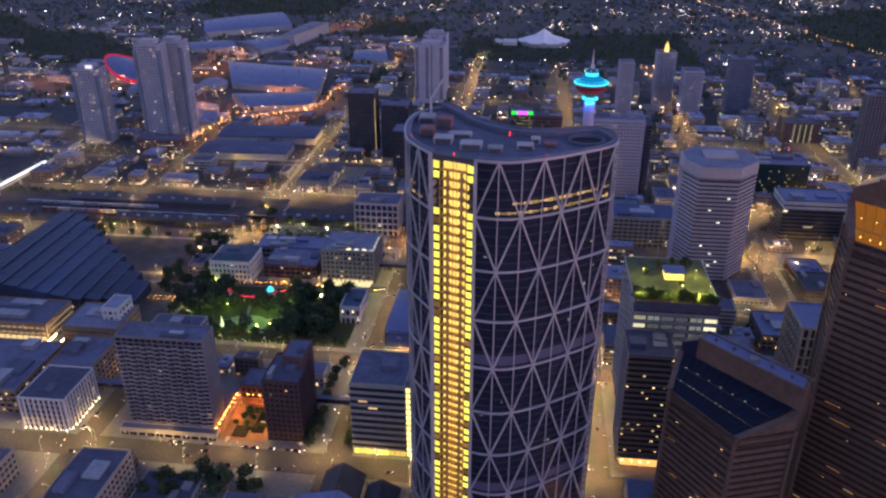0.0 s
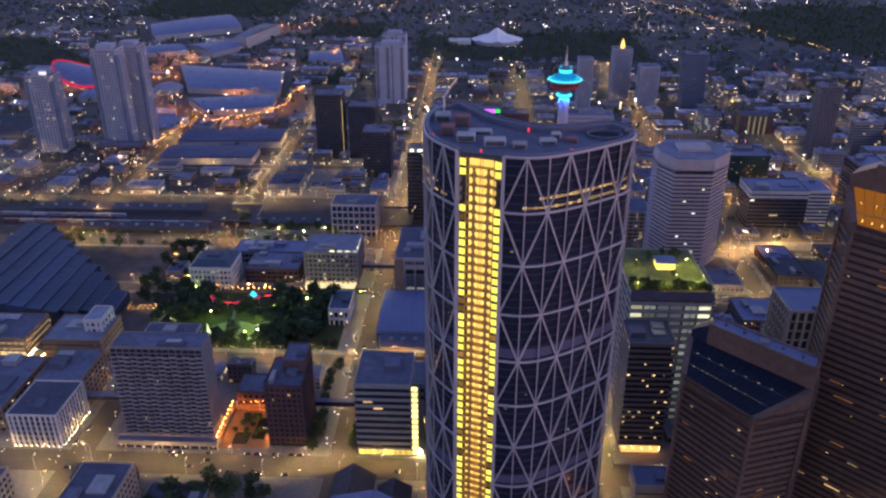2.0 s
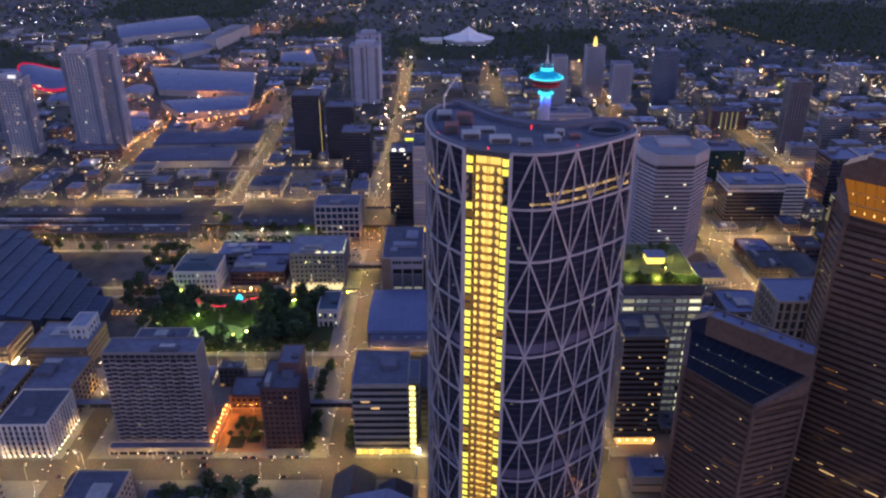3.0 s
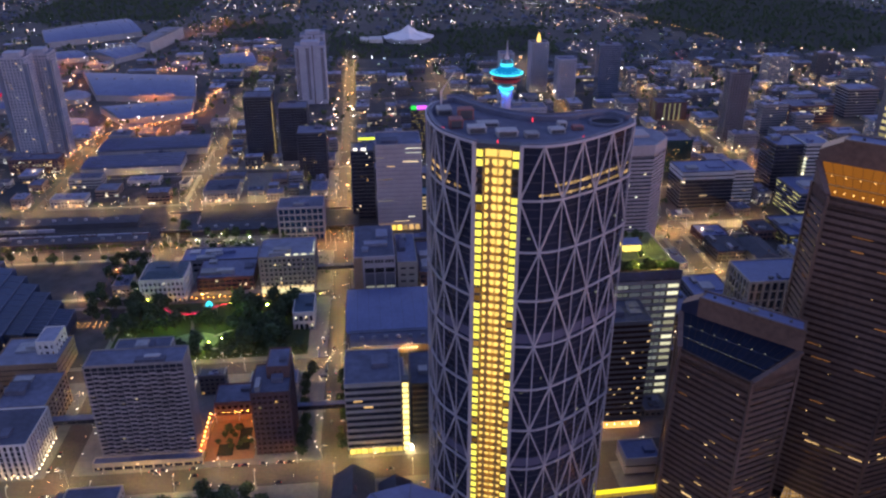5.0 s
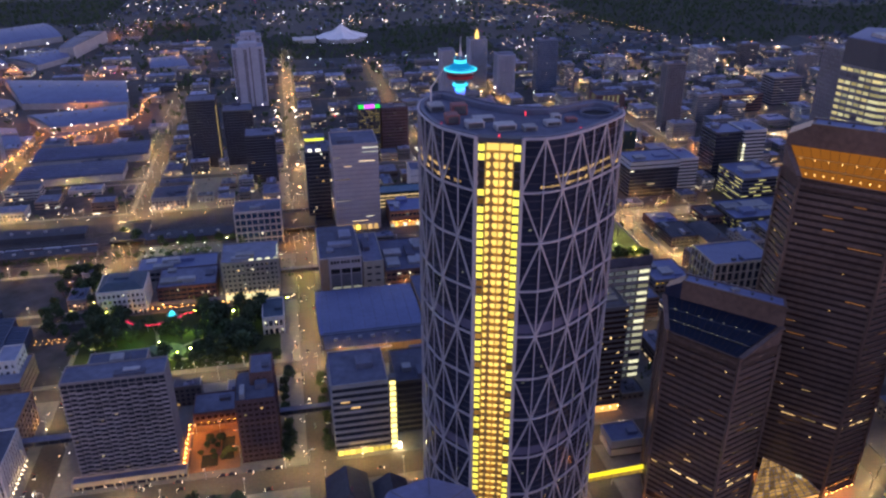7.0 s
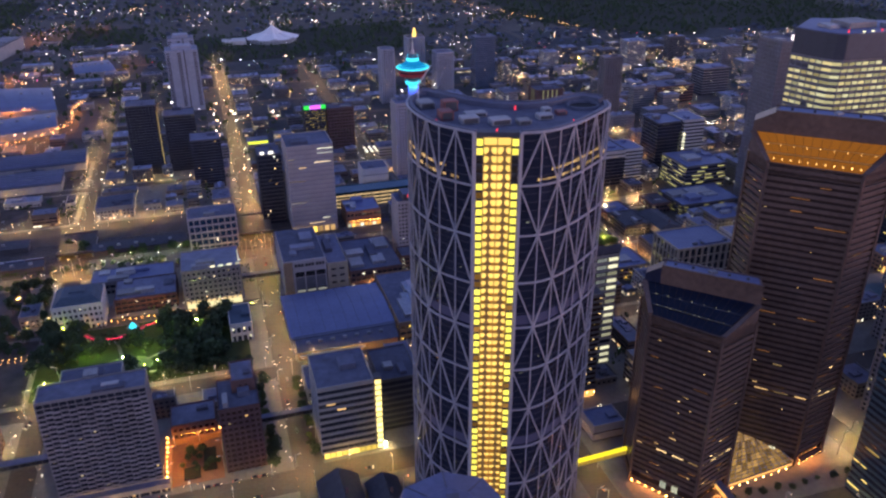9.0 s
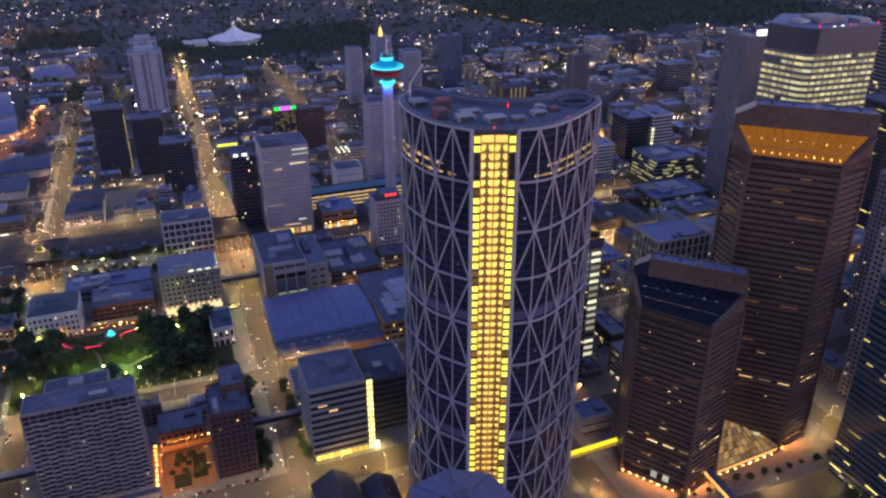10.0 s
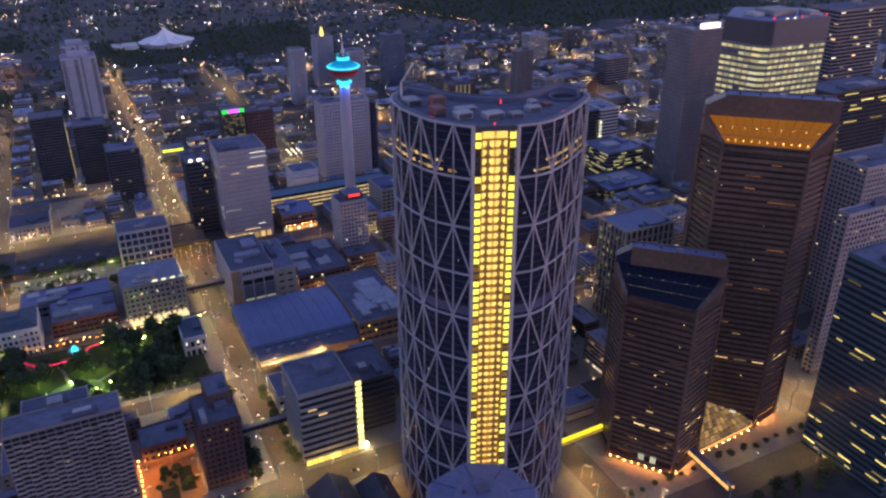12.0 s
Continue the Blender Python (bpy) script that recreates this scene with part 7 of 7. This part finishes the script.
mid = [bm.verts.new((22 * math.cos(2 * math.pi * k / 32), 17 * math.sin(2 * math.pi * k / 32), 17 + 2 * (k % 4 == 0))) for k in range(32)]
for k in range(32):
    j = (k + 1) % 32
    bm.faces.new((ring[k], ring[j], mid[j], mid[k]))
    bm.faces.new((mid[k], mid[j], top))
part("tent_roof", bm, TENT, tn)
part("hall_wall", lathe(bmesh.new(), ((52, 0), (52, 7)), 32), GREY, tn)
part("side_wing", boxed(-110, -60, -30, 10, 0, 8), WHITE, tn)
# Lamps added only to brighten the tent roof.
for k in range(8):
    x = -52 + k * 15
    part("floodlight", boxed(x - 0.3, x + 0.3, -50, -49.6, 0.2, 0.7), TENTFILL, tn)


# ---- broad halls of the showground ----
def hall(name, label, x0, x1, y0, y1, h, turn, roof):
    take(min(x0, x1), max(x0, x1), y0, y1)
    w, d = x1 - x0, y1 - y0
    t = thing(name, label, "hall", pose((x0 + x1) / 2, (y0 + y1) / 2, 0, 0, 0, turn))
    part("wall", boxed(-w / 2, w / 2, -d / 2, d / 2, 0, h), GREY, t)
    part("roof", prism(bmesh.new(), [(-w / 2 - 1, -d / 2 - 1), (w / 2 + 1, -d / 2 - 1), (w / 2 + 1, d / 2 + 1), (-w / 2 - 1, d / 2 + 1)], h, 0, (h + 1, h + 1.6, h + 3.5, h + 2.5)), roof, t)
    for k in range(6):
        part("roof_ridge", boxed(-w / 2, w / 2, -d / 2 + (k + 0.5) * d / 6, -d / 2 + (k + 0.5) * d / 6 + 1.2, h, h + 3.2), BLUEROOF, t)


def vaulted(name, label, corners, h, rise, roof, ribs=7):
    """A broad hall over four corners with a shallow vaulted metal roof."""
    a, b, c, d = [Vector(p) for p in corners]
    xs, ys = [p.x for p in (a, b, c, d)], [p.y for p in (a, b, c, d)]
    take(min(xs) + 8, max(xs) - 8, min(ys) + 8, max(ys) - 8)
    t = thing(name, label, "hall")
    part("wall", prism(bmesh.new(), [tuple(p) for p in (a, b, c, d)], 0, h), GREY, t)

    def spot(u, v, up=0.0):
        p = a.lerp(b, u).lerp(d.lerp(c, u), v)
        return Vector((p.x, p.y, h + rise * math.sin(math.pi * v) ** 0.8 * (0.75 + 0.25 * math.sin(math.pi * u)) + up))

    bm = bmesh.new()
    g = [[bm.verts.new(spot(u / 10, v / 10, 0.3)) for u in range(11)] for v in range(11)]
    for lo, hi in zip(g, g[1:]):
        for k in range(10):
            bm.faces.new((lo[k], lo[k + 1], hi[k + 1], hi[k]))
    part("vaulted_roof", bm, roof, t)
    for k in range(ribs):
        rib = bmesh.new()
        for v in range(10):
            beam(rib, spot((k + 0.5) / ribs, v / 10, 0.5), spot((k + 0.5) / ribs, (v + 1) / 10, 0.5), 0.9, 0.7)
        part("roof_rib", rib, CONVROOF, t)
    for k in range(6):
        p = spot((k + 0.5) / 6, 0.5, 0.6)
        part("roof_vent", boxed(p.x - 2, p.x + 2, p.y - 1.4, p.y + 1.4, p.z - 0.5, p.z + 1.6), PLANT, t)


vaulted("show_hall", "very broad exhibition hall with a vaulted blue metal roof", [(-530, 1312), (-364, 1287), (-392, 1440), (-604, 1488)], 10, 9, BLUEROOF, 9)
vaulted("show_hall", "broad exhibition hall with a shallow blue metal roof", [(-450, 1160), (-352, 1190), (-364, 1272), (-502, 1236)], 10, 5, BLUEROOF, 7)
vaulted("show_hall", "huge far exhibition hall with a pale blue vaulted roof", [(-773, 1782), (-600, 1910), (-690, 2100), (-835, 1936)], 12, 12, CONVROOF, 8)
vaulted("show_hall", "blue metal show barn with a low vault", [(-578, 1606), (-536, 1682), (-568, 1764), (-658, 1692)], 10, 5, BLUEROOF, 5)
vaulted("show_hall", "dark blue show barn by the road", [(-364, 1540), (-294, 1548), (-318, 1655), (-379, 1634)], 9, 4, BLUEROOF, 5)
vaulted("show_hall", "small blue metal hall beside the towers", [(-502, 1082), (-470, 1086), (-501, 1172), (-541, 1184)], 9, 3, BLUEROOF, 4)
vaulted("show_hall", "wide show hall with a low metal roof", [(-690, 1240), (-570, 1252), (-576, 1300), (-696, 1292)], 9, 4, BLUEROOF, 5)
vaulted("show_hall", "long pale barn roof near the arena", [(-720, 1600), (-640, 1640), (-690, 1710), (-780, 1660)], 9, 5, BLUEROOF, 5)
dm = thing("round_hall", "small round hall with a pale domed roof", "hall", pose(-566, 1318, 0))
take(-592, -540, 1292, 1344)
part("wall", lathe(bmesh.new(), ((24, 0), (24, 8)), 28), GREY, dm)
part("dome_roof", lathe(bmesh.new(), ((25, 8), (21, 12), (12, 15.5), (3, 17)), 28), ROOFLIGHT, dm)
vaulted("grandstand", "tall grandstand with a pale sloping roof", [(-560, 1706), (-532, 1702), (-500, 1884), (-540, 1890)], 24, 4, GREY, 6)
hall("store_shed", "long low shed with a dark flat roof", -440, -300, 1010, 1060, 9, 3, ROOF)
hall("store_shed", "long low shed with a dark flat roof", -440, -320, 940, 985, 9, 2, ROOF)

g = random.Random(52)
for k in range(420):
    x, y = g.uniform(-1250, -310), g.uniform(600, 1900)
    w, d = g.uniform(18, 60), g.uniform(14, 34)
    if x > -0.72 * y - 300 and free(x, x + w, y, y + d, 5) and not wooded(x, y) and not (y < 700 and x > -480):
        filler(x, x + w, y, y + d, g.uniform(5, 11), g)
for key, mat, lab in (("wall", WALLMANY, "walls of outer city buildings"), ("roof", ROOFMANY, "flat roofs of outer city buildings"), ("window", GLASS, "windows of outer city buildings"), ("lit", LITMANY, "lit windows of outer city buildings")):
    stuff("outer_city_" + key, JOINED[key], mat, lab, "buildings")

# ---- far houses, woods and lights ----
g = random.Random(8)
bm_v, bm_f, rf_v, rf_f = [], [], [], []
spots, lights = [], []


for k in range(4600):
    x, y = g.uniform(-1900, 2200), g.uniform(950, 2900)
    x, y = round(x / 26) * 26 + g.uniform(-4, 4), round(y / 46) * 46 + g.choice((-12, 12)) + g.uniform(-3, 3)
    if not seen(x, y) or not free(x - 8, x + 8, y - 8, y + 8) or y < 1520 and -700 < x < 1050:
        continue
    if x < -250 and y < 2000 and g.random() < 0.8 or wooded(x, y) or noise.noise(Vector((x / 150, y / 150, 5))) > g.uniform(0.0, 0.5):
        continue
    w, d, h = g.uniform(5, 8), g.uniform(5, 8), g.uniform(3.5, 7)
    b = len(bm_v)
    bm_v += [(x + sx * w, y + sy * d, z) for z in (0, h) for sx, sy in ((-1, -1), (1, -1), (1, 1), (-1, 1))]
    bm_f += [(b, b + 1, b + 5, b + 4), (b + 1, b + 2, b + 6, b + 5), (b + 2, b + 3, b + 7, b + 6), (b + 3, b, b + 4, b + 7)]
    c = len(rf_v)
    rf_v += [(x + sx * (w + 0.5), y + sy * (d + 0.5), h - 0.2) for sx, sy in ((-1, -1), (1, -1), (1, 1), (-1, 1))] + [(x, y - d - 0.5, h + 3), (x, y + d + 0.5, h + 3)]
    rf_f += [(c, c + 1, c + 4), (c + 1, c + 2, c + 5, c + 4), (c + 2, c + 3, c + 5), (c + 3, c, c + 4, c + 5)]
for name, v, f, m, lab in (("far_house_walls", bm_v, bm_f, MIXEDFAR, "walls of far houses"), ("far_house_roofs", rf_v, rf_f, ROOFFAR, "pitched roofs of far houses")):
    me = bpy.data.meshes.new(name)
    me.from_pydata(v, [], f)
    me.materials.append(m)
    tagged(new(name, me), lab, "houses", kind="stuff")
for k in range(26000):
    x, y = g.uniform(-2200, 2400), g.uniform(860, 3000)
    if not seen(x, y) or not free(x - 3, x + 3, y - 3, y + 3):
        continue
    n = noise.noise(Vector((x / 130, y / 130, 0)))
    if wooded(x, y) or (n > 0.02 or g.random() < 0.25) and g.random() < 0.6 and y > 1120:
        spots.append((x, y))
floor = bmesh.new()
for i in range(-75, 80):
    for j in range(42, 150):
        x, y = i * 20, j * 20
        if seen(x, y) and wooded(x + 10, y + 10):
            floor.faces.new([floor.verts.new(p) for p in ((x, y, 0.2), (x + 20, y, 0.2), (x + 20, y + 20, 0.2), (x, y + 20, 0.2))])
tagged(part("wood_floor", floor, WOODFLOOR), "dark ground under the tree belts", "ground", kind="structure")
woods("far_woods", spots, "dark tree belts and garden trees far off", 1.35)


def glints(name, places, size, material, label):
    """Far lamps, too many to count: small lit lanterns."""
    v, f = [], []
    for x, y, z, s in places:
        b = len(v)
        v += [(x + dx * s * size, y + dy * s * size, z + dz * s * size) for dx, dy, dz in ((1, 0, 0), (0, 1, 0), (-1, 0, 0), (0, -1, 0), (0, 0, 1), (0, 0, -1))]
        f += [(b, b + 1, b + 4), (b + 1, b + 2, b + 4), (b + 2, b + 3, b + 4), (b + 3, b, b + 4), (b + 1, b, b + 5), (b + 2, b + 1, b + 5), (b + 3, b + 2, b + 5), (b, b + 3, b + 5)]
    me = bpy.data.meshes.new(name)
    me.from_pydata(v, [], f)
    me.materials.append(material)
    tagged(new(name, me), label, "lights", kind="stuff")


for k in range(17000):
    x, y = g.uniform(-2000, 2300), g.uniform(830, 2950)
    on = g.random()
    if on < 0.3:
        y = round(y / 115) * 115 + 15 + g.uniform(-4, 4)
    elif on < 0.6:
        x = round((x - 51) / 168) * 168 + 49 + g.choice((-1, 1)) * g.uniform(8, 15)
    busy = noise.noise(Vector((x / 170 + 9, y / 170, 3)))
    if seen(x, y) and not wooded(x, y) and busy > g.uniform(-0.15, 0.5):
        lights.append((x, y, g.uniform(5, 12), g.choice((0.3, 0.4, 0.5, 0.7, 1.25))))
glints("far_lights", lights, 0.95, DOTS, "scattered street and house lights far off")

# real lamps of the far streets and of the showground's yards
shades, panels, flood, heads = bmesh.new(), bmesh.new(), bmesh.new(), []


def far_lamp(x, y, z, s, into):
    box(shades, x - s - 0.2, x + s + 0.2, y - s - 0.2, y + s + 0.2, z + 0.02, z + 0.25)
    box(shades, x - 0.12, x + 0.12, y + s + 0.1, y + s + 0.34, 0, z + 0.3)
    heads.append((x, y - s - 0.5, z, 0.22 + 0.04 * (len(heads) % 5)))
    into.faces.new([into.verts.new((x + dx * s, y + dy * s, z)) for dx, dy in ((-1, -1), (-1, 1), (1, 1), (1, -1))])


for x in STREETS[5:14]:
    for k in range(30):
        y = 836 + k * 42
        if y < 1560 and not (x in (-284, -113) and y < 1300) and not wooded(x, y):
            far_lamp(x + (7 if k % 2 else -7), y + g.uniform(-5, 5), 10, 0.55, panels)
for x in STREETS[2:5]:
    for k in range(14):
        far_lamp(x + (7 if k % 2 else -7), 600 + k * 34, 10, 0.5, panels)
for y in AVENUES[5:10]:
    for k in range(13):
        far_lamp(-760 + k * 38, y + (6 if k % 2 else -6), 10, 0.5, panels)
for y in AVENUES[7:13]:
    for k in range(28):
        x = -270 + k * 52
        if not wooded(x, y):
            far_lamp(x + g.uniform(-6, 6), y + (6 if k % 2 else -6), 10, 0.5, panels)


def yard(cx, cy, w, d, n):
    for k in range(n * 2):
        far_lamp(cx + g.uniform(-w, w), cy + g.uniform(-d, d), 14, 0.7, flood)


yard(-840, 1305, 110, 24, 14)
yard(-700, 1350, 60, 30, 9)
yard(-640, 1440, 40, 60, 9)
yard(-545, 1200, 30, 26, 8)
yard(-430, 1290, 40, 6, 3)
yard(-460, 1148, 60, 10, 6)
yard(-620, 1580, 50, 30, 7)
yard(-440, 1560, 50, 40, 5)
yard(-480, 1960, 40, 50, 8)
yard(-400, 2060, 60, 16, 6)
yard(-540, 1090, 40, 20, 6)
yard(-400, 1110, 70, 14, 6)
yard(-320, 1640, 70, 60, 6)
yard(440, 905, 60, 40, 6)
yard(330, 860, 30, 24, 4)
for k in range(44):
    x, y = g.uniform(205, 420), g.choice((605, 700, 712, 706, 838, 850)) + g.uniform(-8, 8)
    if free(x - 1.5, x + 1.5, y - 1.5, y + 1.5, 0.5):
        far_lamp(x, y, 8, 0.5, panels)
for k in range(10):
    far_lamp(240 + k * 11, 722 + (k % 3) * 15, 9, 0.42, panels)
for x, y in ((12, 1046), (30, 1066), (48, 1060), (22, 1084), (70, 1140), (86, 1152)):
    far_lamp(x, y, 9, 0.6, panels)
ROADSIDE = [(-480, 983), (-466, 1078), (-415, 1127), (-374, 1154), (-340, 1208), (-338, 1304), (-332, 1345)]
for a, b in zip(ROADSIDE, ROADSIDE[1:]):
    for k in range(5):
        far_lamp(a[0] + (b[0] - a[0]) * k / 5, a[1] + (b[1] - a[1]) * k / 5, 10, 0.6, flood)
town = []
for k in range(2800):
    if g.random() < 0.45:
        x, y = g.choice(STREETS[3:13]) + g.choice((-1, 1)) * g.uniform(7, 14), g.uniform(300, 1000)
    else:
        x, y = g.uniform(-620, 720), g.choice(AVENUES[2:9]) + g.choice((-1, 1)) * g.uniform(3, 14)
    if free(x - 1, x + 1, y - 1, y + 1, 0.5) and not (-110 < x < 40 and y < 372):
        town.append((x, y, g.uniform(1.0, 6.0), g.choice((0.2, 0.28, 0.38, 0.55))))
glints("town_lights", town, 0.75, TOWNDOTS, "shop, sign and vehicle lights along the streets")
# parking lots, yards and gardens between the buildings
cars, cold, red, clumps = bmesh.new(), [], [], []
for k in range(5200):
    x, y = g.uniform(-640, 620), g.uniform(420, 1150)
    if 700 < y < 822 and x < 60 or -462 < x < -126 and y < 600 or not free(x - 2.4, x + 2.4, y - 2.4, y + 2.4, 0.4):
        continue
    s = min(abs(x - q) for q in STREETS)
    a = min(abs(y - q) for q in AVENUES)
    pick = noise.noise(Vector((x / 34, y / 34, 7)))
    if s > 9 and a > 8 and pick > 0.12:
        clumps.append((x, y))
    elif s > 8 and a > 8 and pick < 0.05 and k % 2:
        x, y = round(x / 2.9) * 2.9, round(y / 7) * 7
        box(cars, x - 0.9, x + 0.9, y - 2.2, y + 2.2, 0.45, 1.0)
        box(cars, x - 0.75, x + 0.75, y - 1.1, y + 1.5, 1.0, 1.55)
    elif (s < 7 or a < 7) and k % 3 == 0:
        along = s < a
        dx, dy = (0.9, 2.2) if along else (2.2, 0.9)
        box(cars, x - dx, x + dx, y - dy, y + dy, 0.25, 0.85)
        box(cars, x - dx * 0.7, x + dx * 0.7, y - dy * 0.7, y + dy * 0.7, 0.85, 1.4)
        (red if g.random() < 0.5 else cold).append((x, y - dy - 0.2, 0.8, 0.28))
    elif k % 9 == 0:
        (cold if g.random() < 0.75 else red).append((x, y, g.uniform(2, 7), g.choice((0.3, 0.45, 0.6))))
    elif k % 7 == 0 and s > 10:
        far_lamp(x, y, 8, 0.3, panels)
stuff("parked_cars", cars, PARKEDCAR, "cars parked in lots and along the streets", "cars")
woods("yard_trees", clumps, "dark street and yard trees between the buildings", 0.75, 33)
for k in range(700):
    x, y = g.uniform(-1100, 1300), g.uniform(1000, 2500)
    if seen(x, y) and not wooded(x, y) and free(x - 3, x + 3, y - 3, y + 3):
        (cold if g.random() < 0.75 else red).append((x, y, g.uniform(3, 9), g.choice((0.5, 0.7, 1.0))))
glints("white_lights", cold, 0.75, COLDDOTS, "cold white and greenish yard and sign lights")
glints("red_lights", red, 0.75, REDDOTS, "red tail lights and signs")
road = []
for k in range(90):
    f = k / 89
    road.append((470 + 260 * f + g.uniform(-8, 8), 2500 - 800 * f + g.uniform(-10, 10), 8, g.uniform(0.4, 1.0)))
for a, b in zip(ROADSIDE, ROADSIDE[1:]):
    for k in range(16):
        f = k / 16
        road.append((a[0] + (b[0] - a[0]) * f + g.uniform(-5, 5), a[1] + (b[1] - a[1]) * f + g.uniform(-5, 5), 8, g.uniform(0.4, 0.9)))
for k in range(60):
    road.append((-820 + k * 5 + g.uniform(-8, 8), 1330 - k * 1.2 + g.uniform(-24, 24), 8, g.uniform(0.4, 0.9)))
glints("road_lights", road, 1.0, ROADDOTS, "orange lights along the far roads")
stuff("far_lamp_shades", shades, PLANT, "poles and hoods of far street lamps", "street lamps")
stuff("far_lamp_panels", panels, FARGLOW, "warm panels of far street lamps", "street lamps")
stuff("yard_lamp_panels", flood, YARDLAMP, "orange panels of high yard lamps", "yard lamps")
glints("far_lamp_heads", heads, 0.9, TOWNDOTS, "bright heads of far street lamps")
